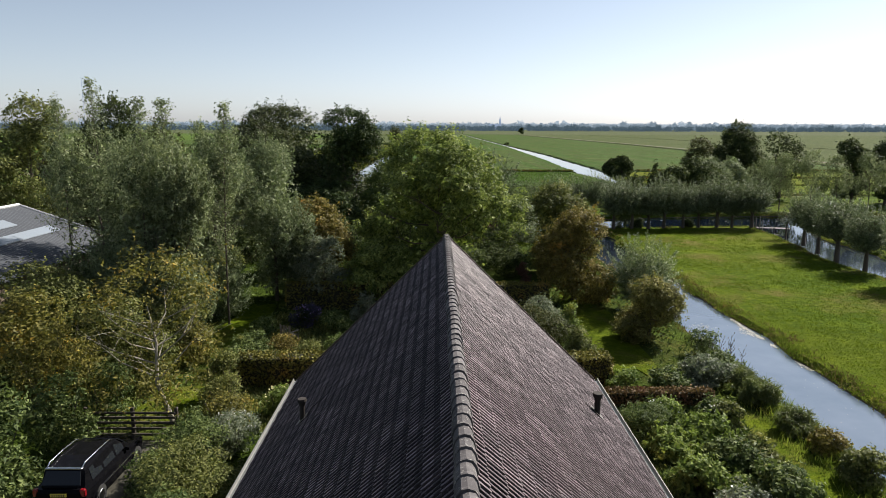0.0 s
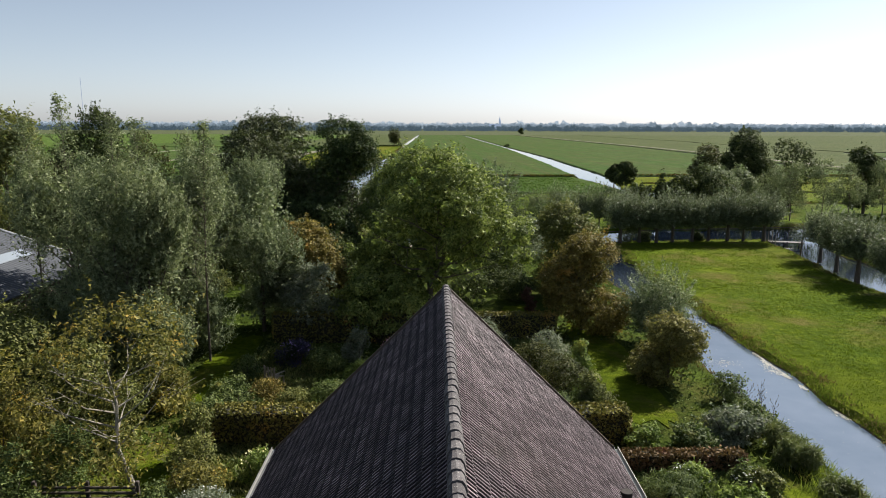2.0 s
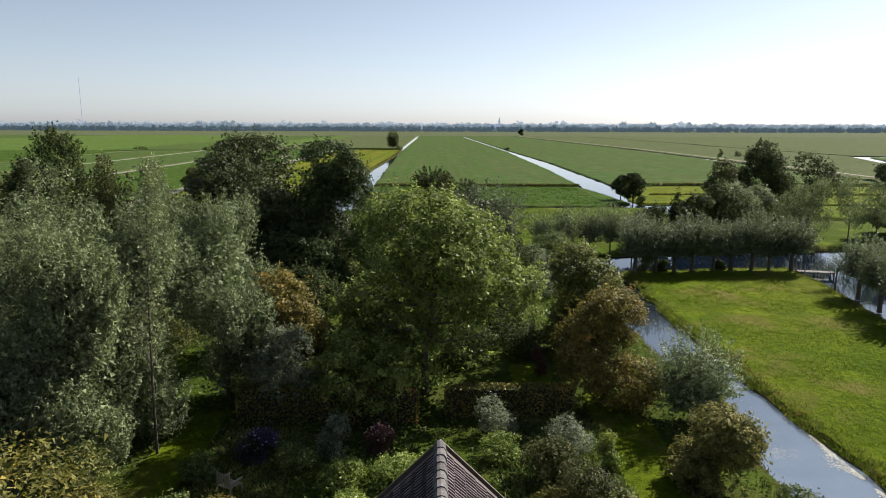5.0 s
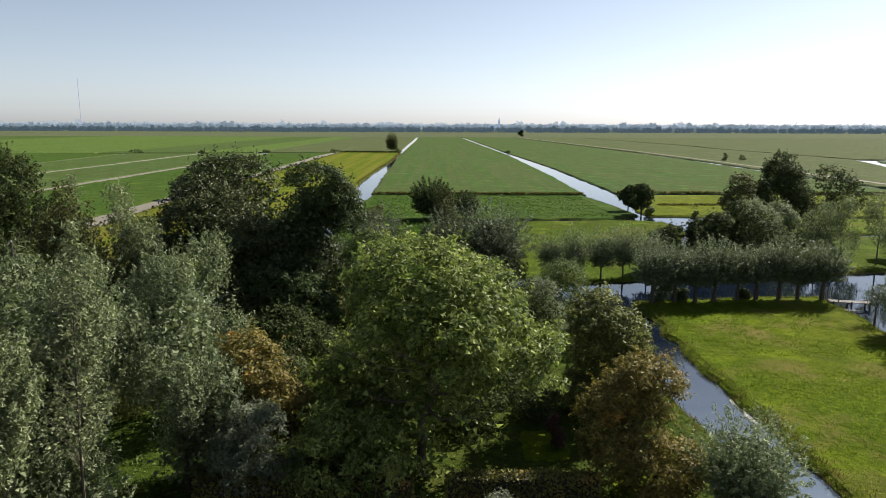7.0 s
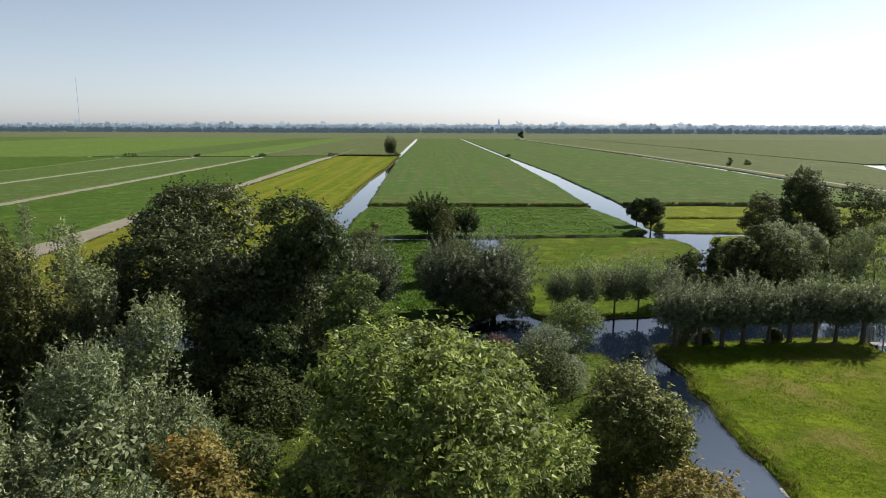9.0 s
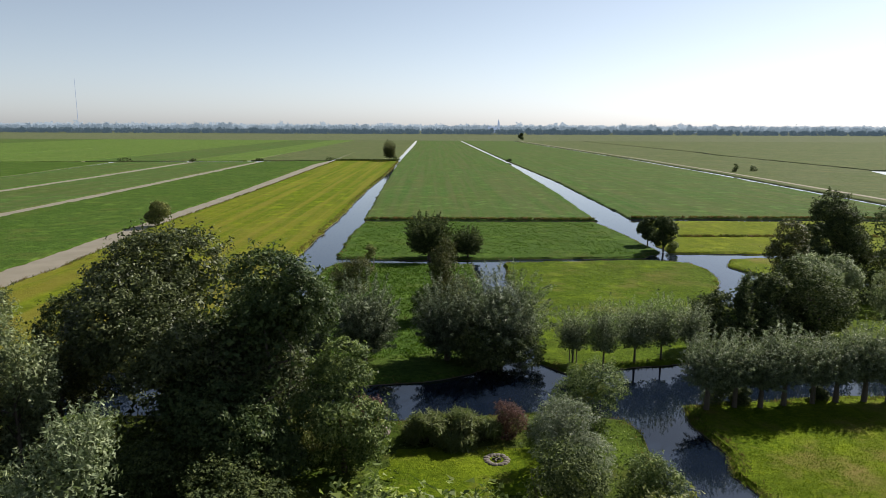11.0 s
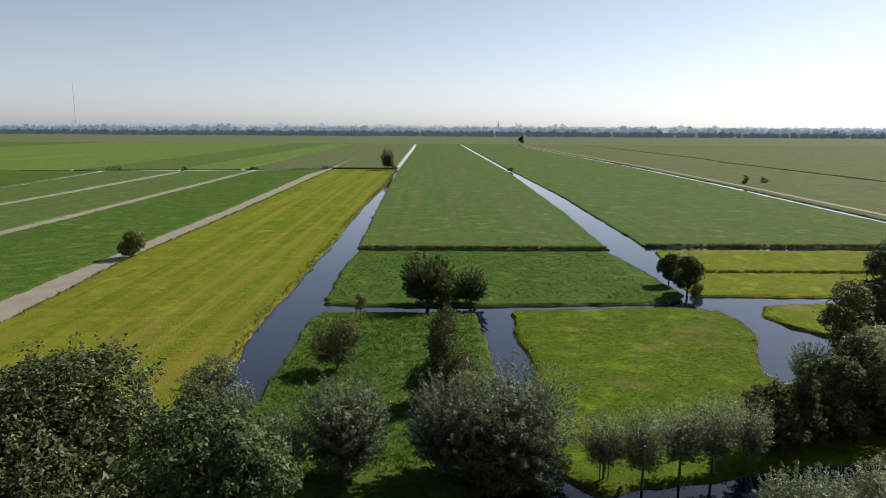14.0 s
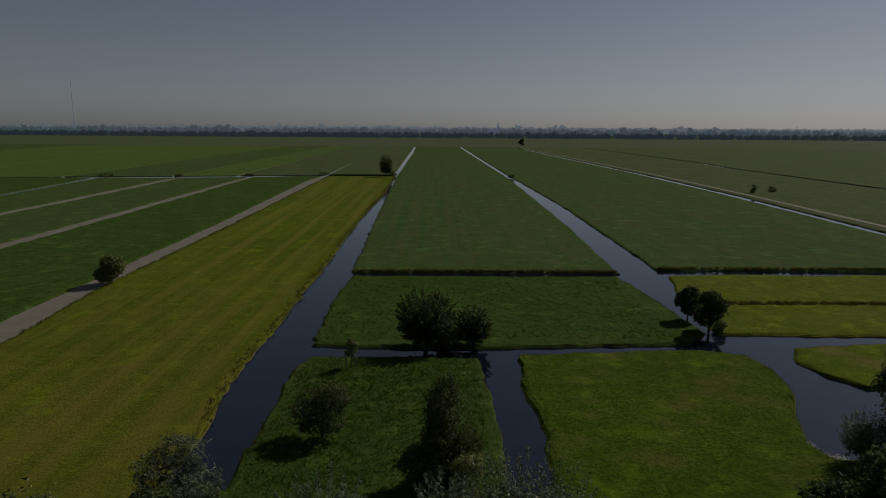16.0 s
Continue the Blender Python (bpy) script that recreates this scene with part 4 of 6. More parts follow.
tree("ash_tree", "large olive green tree at the garden edge", -44, 60, 13.6, 10.0, 1.0, LEAF_OLIVE, 14500, 0.28, 0.5, 71)
tree("ash_tree", "bushy olive green tree beside the meadow", -30, 68, 9.0, 8.0, 0.6, LEAF_OLIVE, 11900, 0.28, 0.5, 72)
tree("maple_tree", "small maple with leaves turning orange", -8.0, 44.5, 6.9, 5.0, 0.4, LEAF_ORANGE, 10200, 0.2, 0.55, 73)
tree("grey_willow_bush", "silver grey shrubby willow", -7.6, 41, 4.2, 4.0, 0.2, LEAF_GREY, 8500, 0.17, 0.4, 74)
tree("hornbeam_tree", "rounded tree with leaves turning orange brown", 8.8, 42.3, 5.9, 5.7, 0.0, LEAF_ORANGE, 16150, 0.17, 0.55, 75, shape="dome")
tree("hornbeam_tree", "bushy olive green tree beside the stream", 9.0, 50, 6.9, 5.6, 0.3, LEAF_OLIVE, 13600, 0.22, 0.5, 76)
tree("pollard_willow", "small silver willow on the stream bank", 12.5, 39.6, 4.7, 4.3, 0.2, LEAF_WILLOW, 11000, 0.17, 0.34, 77, shape="brush")
tree("ornamental_cherry", "yellow brown autumn bush on the stream bank", 11.1, 33.5, 3.5, 3.7, 0.0, LEAF_CHERRY, 11500, 0.14, 0.55, 78, shape="dome")
tree("yellowing_walnut", "walnut tree with yellowing leaves and a bare leaning trunk", -10.4, 23.2, 6.5, 7.2, 1.3, LEAF_YELLOW, 3900, 0.17, 0.5, 79, bark=BARK_PALE, lean=(-1.0, 0.2), trunk_r=0.11, core=0.0, boughs=14, airy=0.35)

# pollards along the north edge of the pasture
for k, (x, y) in enumerate([(19.7, 74.2), (21.9, 74.6), (23.8, 74.6), (25.7, 75.0), (28.0, 75.3), (29.9, 75.6), (32.1, 75.7), (33.8, 75.6), (36.0, 75.4)]):
    tree("pollard_willow", "pollarded willow with a dense grey green crown", x, y, 5.4 + 0.75 * math.sin(2.3 * k + 0.6), 3.9, 1.2, LEAF_SILVER, 7800, 0.22, 0.3, 80 + k % 3, key="pollard%d" % (k % 3), group="pollard row by the pasture", turn=67 * k, trunk_r=0.22, shape="brush")
for k, (x, y, h) in enumerate([(12.0, 84.0, 5.0), (14.4, 83.0, 5.9), (17.4, 84.2, 5.5), (19.9, 84.8, 5.9), (22.7, 85.6, 5.2)]):
    tree("pollard_willow", "young pollarded willow on the ditch bank", x, y, h + 0.1, 3.3, 0.7, LEAF_SILVER, 5000, 0.2, 0.32, 90 + k % 2, key="young%d" % (k % 2), group="young willows on the bank", turn=71 * k, trunk_r=0.1, shape="brush")
for k, (x, y) in enumerate([(36.4, 64.9), (35.5, 60.7), (34.8, 56.5), (34.5, 52), (34.1, 46.5), (34.0, 41), (34.0, 35.5)]):
    tree("pollard_willow", "pollarded willow leaning over the ditch", x, y, 5.4, 4.5, 0.9, LEAF_SILVER, 8500, 0.22, 0.3, 80 + k % 3, key="pollard%d" % (k % 3), group="pollard row by the east ditch", turn=53 * k, trunk_r=0.22, shape="brush")
for k, (x, y, h) in enumerate([(44, 91, 7.2), (47.5, 92, 7.6), (51.5, 91.5, 8.0), (56, 93, 7.4), (60, 92, 7.8)]):
    tree("alder_tree", "thin young tree behind the ditch", x, y, h, 4.2, 1.6, LEAF_GROVE, 3200, 0.24, 0.36, 100 + k % 2, key="thin%d" % (k % 2), group="young trees behind the ditch", turn=49 * k, trunk_r=0.09, shape="plume", core=0.2)
for k, (x, y, hh, ww) in enumerate([(20.8, 75.2, 1.7, 2.4), (22.8, 75.5, 1.0, 1.8), (29.0, 76.2, 0.8, 1.4)]):
    shrub("bank_bramble", "dark bramble scrub under the pollard willows", x, y, hh, ww, LEAF_DARK, 2200, 0.14, seed=170 + k, group="scrub under the pollards")
# clump beside the pond
tree("poplar_tree", "tall dark poplar beside the pond", 50.5, 111, 12.2, 8.4, 1.0, LEAF_DARK, 17000, 0.28, 0.6, 110)
tree("poplar_tree", "dark green tree beside the pond", 46.0, 108, 9.0, 5.5, 0.8, LEAF_DARK, 11000, 0.28, 0.6, 111)
tree("willow_tree", "rounded silver willow beside the pond", 39.3, 97, 7.0, 7.0, 0.3, LEAF_WILLOW, 8432, 0.299, 0.3, 112)
tree("willow_tree", "rounded silver willow beside the pond", 43.5, 99, 6.4, 5.5, 0.3, LEAF_WILLOW, 6324, 0.299, 0.4, 113)
tree("spruce_tree", "dark conifer with a ragged pointed top", 28.8, 89, 7.9, 3.4, 0.2, LEAF_DARK, 5270, 0.299, 0.4, 114, shape="spire")
tree("alder_tree", "dark bushy alder beside the ditch", 32.0, 91, 6.0, 6.0, 0.1, LEAF_DARK, 7378, 0.299, 0.5, 115)
tree("alder_tree", "dark bushy alder beside the ditch", 26.0, 88.5, 4.8, 5.0, 0.1, LEAF_DARK, 6324, 0.299, 0.5, 116)
tree("hazel_tree", "dark green bushy tree beside the ditch", 35.5, 94, 7.2, 4.5, 0.2, LEAF_DARK, 5270, 0.299, 0.5, 117)
for k, (x, y, h, w) in enumerate([(62.5, 100, 9.9, 6.5), (67, 99, 9.5, 6.5), (72, 101, 10.5, 7.5), (78, 103, 10.5, 9), (86, 104, 10, 9)]):
    tree("alder_tree", "dark green tree at the far pasture edge", x, y, h, w, 0.8, LEAF_DARK, 8500, 0.34, 0.6, 120 + k)
tree("alder_tree", "tall olive alder beside the pond", 40.4, 102.4, 9.8, 6.2, 0.1, LEAF_DUSK, 9500, 0.27, 0.55, 126)
tree("willow_tree", "small silver willow on the pond bank", 35.8, 101.2, 4.4, 3.8, 0.2, LEAF_SILVER, 5200, 0.22, 0.3, 129, trunk_r=0.1, shape="brush")
tree("alder_tree", "tall dark alder beside the pond", 55, 107, 10.5, 8.0, 0.2, LEAF_DARK, 4960, 0.345, 0.55, 127)
tree("hazel_tree", "dense dark hazel beside the ditch", 37.5, 91.5, 6.4, 6.5, 0.1, LEAF_DARK, 4960, 0.299, 0.5, 128)
# meadow tongue
tree("white_willow", "large silver willow beside the canal", 1.2, 84.8, 7.2, 6.0, 0.0, LEAF_POLLARD, 16150, 0.26, 0.3, 130, trunk_r=0.3, shape="brush")
tree("white_willow", "large silver willow beside the canal", 5.8, 84.8, 8.3, 9.0, 0.0, LEAF_POLLARD, 18000, 0.26, 0.3, 131, trunk_r=0.3, shape="brush")
tree("white_willow", "silver willow beside the canal", -6.0, 84.6, 7.5, 6.2, 0.0, LEAF_POLLARD, 16500, 0.26, 0.3, 132, trunk_r=0.25, shape="brush")
tree("alder_tree", "grey green scrubby tree in the meadow", 1.7, 99, 7.8, 4.9, 0.0, LEAF_DUSK, 10000, 0.22, 0.4, 133, shape="plume")
shrub("willow_scrub", "dark scrub at the foot of the meadow tree", -0.3, 97.2, 3.2, 4.6, LEAF_DARK, 4200, 0.2, seed=159)
tree("apple_tree", "old apple tree in the meadow", -9.6, 105.8, 4.7, 5.6, 0.8, LEAF_DUSK, 6000, 0.2, 0.5, 134, trunk_r=0.16, airy=0.25)
tree("young_tree", "staked sapling in the meadow", -9.2, 123.6, 3.4, 1.7, 1.4, LEAF_OLIVE, 765, 0.24, 0.5, 135, trunk_r=0.05)
tree("oak_tree", "round dark oak on the ditch bank", -0.8, 131.0, 7.1, 7.4, 0.0, LEAF_DARK, 16000, 0.28, 0.6, 136, trunk_r=0.3, shape="brush")
tree("oak_tree", "small dark oak on the ditch bank", 5.2, 131.8, 4.9, 4.7, 0.0, LEAF_DARK, 8500, 0.26, 0.6, 137, trunk_r=0.18, shape="brush")
tree("alder_tree", "small dark alder on the canal bank", 37.0, 143.5, 4.6, 3.9, 0.9, LEAF_DARK, 5500, 0.28, 0.6, 138, shape="dome")
tree("alder_tree", "dark alder on the canal bank", 37.9, 138.0, 5.6, 4.6, 0.9, LEAF_DARK, 6500, 0.28, 0.6, 139, shape="dome")
tree("hawthorn_tree", "lone leaning hawthorn by the ditch", -56.4, 165.5, 4.6, 5.4, 0.4, LEAF_OLIVE, 4420, 0.34, 0.6, 140)
tree("poplar_tree", "lone upright tree far out in the fields", -27, 432, 12.4, 7.6, 0.4, LEAF_DUSK, 5000, 0.5, 0.6, 141, shape="brush")
tree("oak_tree", "lone round tree far out in the fields", 146, 1190, 10, 11, 0.0, LEAF_DARK, 3500, 0.9, 0.8, 142)

# added scrub, dark leaved to stand in for shade below the willows
shrub("willow_scrub", "dark scrub added for the shaded foot of the silver willows", 4.2, 83.0, 3.4, 6.0, LEAF_DARK, 5000, 0.2, seed=150)
shrub("willow_scrub", "dark scrub added for the shaded foot of the silver willows", 7.4, 83.0, 3.2, 4.4, LEAF_DARK, 4000, 0.2, seed=151)

tree("white_willow", "low silver willow at the end of the canal", -18.3, 95.4, 4.4, 6.2, 0.0, LEAF_POLLARD, 5580, 0.276, 0.3, 152, shape="dome")
tree("alder_tree", "dark bushy alder at the canal dam", -14.0, 84.0, 5.6, 6.4, 0.0, LEAF_DARK, 9000, 0.25, 0.55, 153, shape="dome")
tree("alder_tree", "olive bushy alder at the canal dam", -21.5, 83.5, 6.4, 6.8, 0.0, LEAF_OLIVE, 9000, 0.25, 0.55, 154, shape="dome")
tree("white_willow", "low silver willow on the meadow tongue", -10.8, 84.6, 4.6, 4.6, 0.0, LEAF_POLLARD, 8000, 0.24, 0.3, 157, shape="brush")
tree("alder_tree", "dark bushy alder on the canal dam", -17.2, 88.0, 4.8, 5.0, 0.0, LEAF_DARK, 7000, 0.25, 0.55, 158, shape="dome")
tree("alder_tree", "olive brown tree beside the alders", -22.6, 67.0, 7.6, 7.0, 0.1, LEAF_DUSK, 9000, 0.23, 0.55, 156, shape="dome")
# dark bushes added to stand for the deep shade under the alders
for k, (x, y, hh, ww) in enumerate([(-10, 60, 3.4, 6.5), (-14.5, 61.5, 3.6, 6.5), (-20, 58, 3.6, 6.5), (-10.5, 53.5, 2.8, 6.0)]):
    shrub("understorey_bush", "dark understorey bush in deep shade", x, y, hh, ww, LEAF_DARK, 5000, 0.2, seed=160 + k)
tree("alder_tree", "dark bushy alder behind the dam", -29.0, 82.0, 6.6, 7.0, 0.0, LEAF_DARK, 8000, 0.26, 0.55, 155, shape="dome")

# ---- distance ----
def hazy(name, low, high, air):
    """Woods seen through kilometres of lit air, that haze added as emission."""
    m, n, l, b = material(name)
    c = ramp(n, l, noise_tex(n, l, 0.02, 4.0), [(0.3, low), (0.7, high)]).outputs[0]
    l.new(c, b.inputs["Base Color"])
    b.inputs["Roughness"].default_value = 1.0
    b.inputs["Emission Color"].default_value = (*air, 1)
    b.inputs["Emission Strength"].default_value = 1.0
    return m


# the farther the row, the stronger its haze glow
WOODS = hazy("dark woods with slight haze glow", (0.02, 0.03, 0.03), (0.05, 0.06, 0.06), (0.03, 0.046, 0.06))
HAZE = hazy("distant woods with haze glow", (0.04, 0.05, 0.06), (0.07, 0.08, 0.09), (0.1, 0.13, 0.158))
SKYLINE = hazy("distant woods paled by haze glow", (0.04, 0.05, 0.06), (0.07, 0.08, 0.09), (0.2, 0.24, 0.28))


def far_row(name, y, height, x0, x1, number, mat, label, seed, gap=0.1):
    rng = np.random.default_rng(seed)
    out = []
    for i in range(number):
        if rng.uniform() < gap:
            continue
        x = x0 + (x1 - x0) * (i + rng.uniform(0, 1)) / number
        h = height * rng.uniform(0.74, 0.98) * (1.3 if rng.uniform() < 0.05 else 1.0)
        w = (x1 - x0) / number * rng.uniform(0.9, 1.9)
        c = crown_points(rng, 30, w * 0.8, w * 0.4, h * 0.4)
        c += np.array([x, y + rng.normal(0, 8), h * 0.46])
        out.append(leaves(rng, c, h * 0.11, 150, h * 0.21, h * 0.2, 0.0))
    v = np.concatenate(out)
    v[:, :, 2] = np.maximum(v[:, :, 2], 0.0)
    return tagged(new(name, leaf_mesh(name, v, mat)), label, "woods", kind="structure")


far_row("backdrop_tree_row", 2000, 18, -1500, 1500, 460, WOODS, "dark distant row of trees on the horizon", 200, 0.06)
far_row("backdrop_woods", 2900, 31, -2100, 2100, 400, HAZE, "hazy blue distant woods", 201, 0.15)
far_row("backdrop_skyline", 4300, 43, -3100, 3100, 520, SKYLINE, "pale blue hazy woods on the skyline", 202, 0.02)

# ---- barn ----
ROOFING = plain("grey corrugated fibre cement", (0.048, 0.053, 0.064), 0.7, 0, 0.2, 0.8)
WHITE_METAL = plain("white painted metal trim", (0.5, 0.5, 0.5), 0.5, 0, 0.08, 2.0)
TIMBER = plain("brown weathered boards", (0.13, 0.1, 0.075), 0.8, 0, 0.35, 5.0)
GLASS_ROOF = plain("pale translucent roof light", (0.22, 0.25, 0.29), 0.3, 0, 0.1, 1.0)
BX, BZ, BW, BE, BY0, BY1 = -30.6, 6.0, 7.2, 3.5, 20.0, 47.4
barn = tagged(new("barn"), "low barn with a grey corrugated roof and roof lights", "barn")
for side in (-1, 1):
    v, f = [], []
    rows = 96
    for i in range(rows * 2 + 1):
        y = BY0 + (BY1 - BY0) * i / (rows * 2)
        w = 0.035 if i % 2 else 0.0
        v += [(BX, y, BZ + w), (BX + side * BW, y, BE + w), (BX + side * BW, y, BE + w - 0.08), (BX, y, BZ + w - 0.08)]
        if i:
            a, c = 4 * (i - 1), 4 * i
            f += [(a, a + 1, c + 1, c), (a + 1, a + 2, c + 2, c + 1), (a + 2, a + 3, c + 3, c + 2)]
    mesh_object("roof_sheet", v, f, ROOFING, barn)
    for y in (BY0, BY1):
        bm = bmesh.new()
        tube(bm, (BX, y, BZ + 0.06), (BX + side * (BW + 0.1), y, BE + 0.04), 0.09, 0.09, 6)
        part("verge_trim", bm, WHITE_METAL, barn, "white metal verge trim")
    bm = bmesh.new()
    box_bm(bm, BX + side * (BW - 0.5) - 0.1, BX + side * (BW - 0.5) + 0.1, BY0 + 0.3, BY1 - 0.3, 0.2, BE + 0.1)
    part("side_wall", bm, TIMBER, barn)
bm = bmesh.new()
tube(bm, (BX, BY0, BZ + 0.07), (BX, BY1, BZ + 0.07), 0.12, 0.12, 6)
part("ridge_cap", bm, WHITE_METAL, barn)
for y in (BY0 + 0.4, BY1 - 0.4):
    bm = bmesh.new()
    pts = [(BX - BW + 0.5, 0.2), (BX + BW - 0.5, 0.2), (BX + BW - 0.5, BE), (BX, BZ - 0.15), (BX - BW + 0.5, BE)]
    a = [bm.verts.new((x, y - 0.1, z)) for x, z in pts]
    c = [bm.verts.new((x, y + 0.1, z)) for x, z in pts]
    for i in range(5):
        bm.faces.new((a[i], a[(i + 1) % 5], c[(i + 1) % 5], c[i]))
    bm.faces.new(a[::-1])
    bm.faces.new(c)
    bmesh.ops.recalc_face_normals(bm, faces=bm.faces)
    part("gable_wall", bm, TIMBER, barn)
for y0, y1, s0, s1 in ((24, 43, 1.6, 2.5), (24, 45, 3.4, 4.2)):
    k = (BZ - BE) / BW
    v = [(BX + s, y, BZ - s * k + dz) for dz in (0.05, 0.11) for s, y in ((s0, y0), (s1, y0), (s1, y1), (s0, y1))]
    mesh_object("roof_light", v, [(4, 5, 6, 7), (0, 1, 5, 4), (1, 2, 6, 5), (2, 3, 7, 6), (3, 0, 4, 7)], GLASS_ROOF, barn, "pale translucent roof light strip")

# ---- clipped hedges ----
# shade inside the hedge put into a near-black core colour
HEDGE_CORE = plain("twigs darkened as hedge shade", (0.022, 0.022, 0.012), 0.9, 0, 0.4, 9.0)


def hedge(x0, x1, y0, y1, h, label, leaf, count, seed, z=LAND):
    root = tagged(new("hedge"), label, "hedge")
    rng = np.random.default_rng(seed)
    w, d = x1 - x0, y1 - y0
    faces = rng.choice(4, count, p=np.array([w * d, w * h, w * h * 0.5, 2 * d * h]) / (w * d + 1.5 * w * h + 2 * d * h))
    p = rng.uniform(0, 1, (count, 3)) * np.array([w, d, h])
    p[faces == 0, 2] = h
    p[faces == 1, 1] = 0
    p[faces == 2, 1] = d
    side = faces == 3
    p[side, 0] = np.where(rng.uniform(0, 1, side.sum()) < 0.5, 0, w)
    p += rng.normal(0, 0.03, (count, 3)) + np.array([x0, y0, 0])
    q = leaves(rng, p, 0.02, count, 0.13, 0.08, 0.3)
    q[:, :, 2] = np.maximum(q[:, :, 2], 0.0)
    o = new("clipped_leaves", quads_mesh("clipped_leaves", q, leaf))
    o.parent = root
    bm = bmesh.new()
    box_bm(bm, x0 + 0.07, x1 - 0.07, y0 + 0.07, y1 - 0.07, -0.2, h - 0.07)
    part("branch_core", bm, HEDGE_CORE, root)
    root.location.z = z
    return root


hedge(-9.2, -3.0, 26.9, 27.9, 1.35, "long clipped hedge behind the farmhouse", LEAF_HEDGE, 7000, 301)
hedge(3.0, 7.4, 26.9, 27.9, 1.35, "clipped hedge behind the farmhouse", LEAF_HEDGE, 5500, 302)
hedge(-9.8, -1.0, 39.6, 40.4, 1.7, "tall dark clipped hedge across the garden", LEAF_HEDGE, 7500, 303)
hedge(0.4, 6.8, 40.3, 41.1, 1.5, "dark clipped hedge across the garden", LEAF_HEDGE, 6500, 304)
hedge(6.6, 11.0, 24.6, 25.2, 0.7, "low reddish brown hedge beside the vegetable garden", LEAF_RUSSET, 4000, 305)
tree("beech_column", "clipped reddish brown beech column", 5.9, 45.9, 1.9, 0.95, 0.05, LEAF_RED, 1200, 0.12, 0.6, 306, category="topiary", shape="round")

# ---- garden plants ----
WHITE_PETAL = plain("white petals", (0.75, 0.74, 0.7), 0.6, 0, 0.1, 6.0)
CREAM_PETAL = plain("pale yellow petals", (0.7, 0.65, 0.32), 0.6, 0, 0.1, 6.0)
PINK_PETAL = plain("pink petals", (0.6, 0.3, 0.36), 0.6, 0, 0.1, 6.0)
PURPLE_PETAL = plain("purple petals", (0.3, 0.2, 0.5), 0.6, 0, 0.1, 6.0)
BLOSSOMS = (("white flower", WHITE_PETAL), ("yellow flower", CREAM_PETAL), ("pink flower", PINK_PETAL), ("purple flower", PURPLE_PETAL), ("grey leaved flower", WHITE_PETAL))
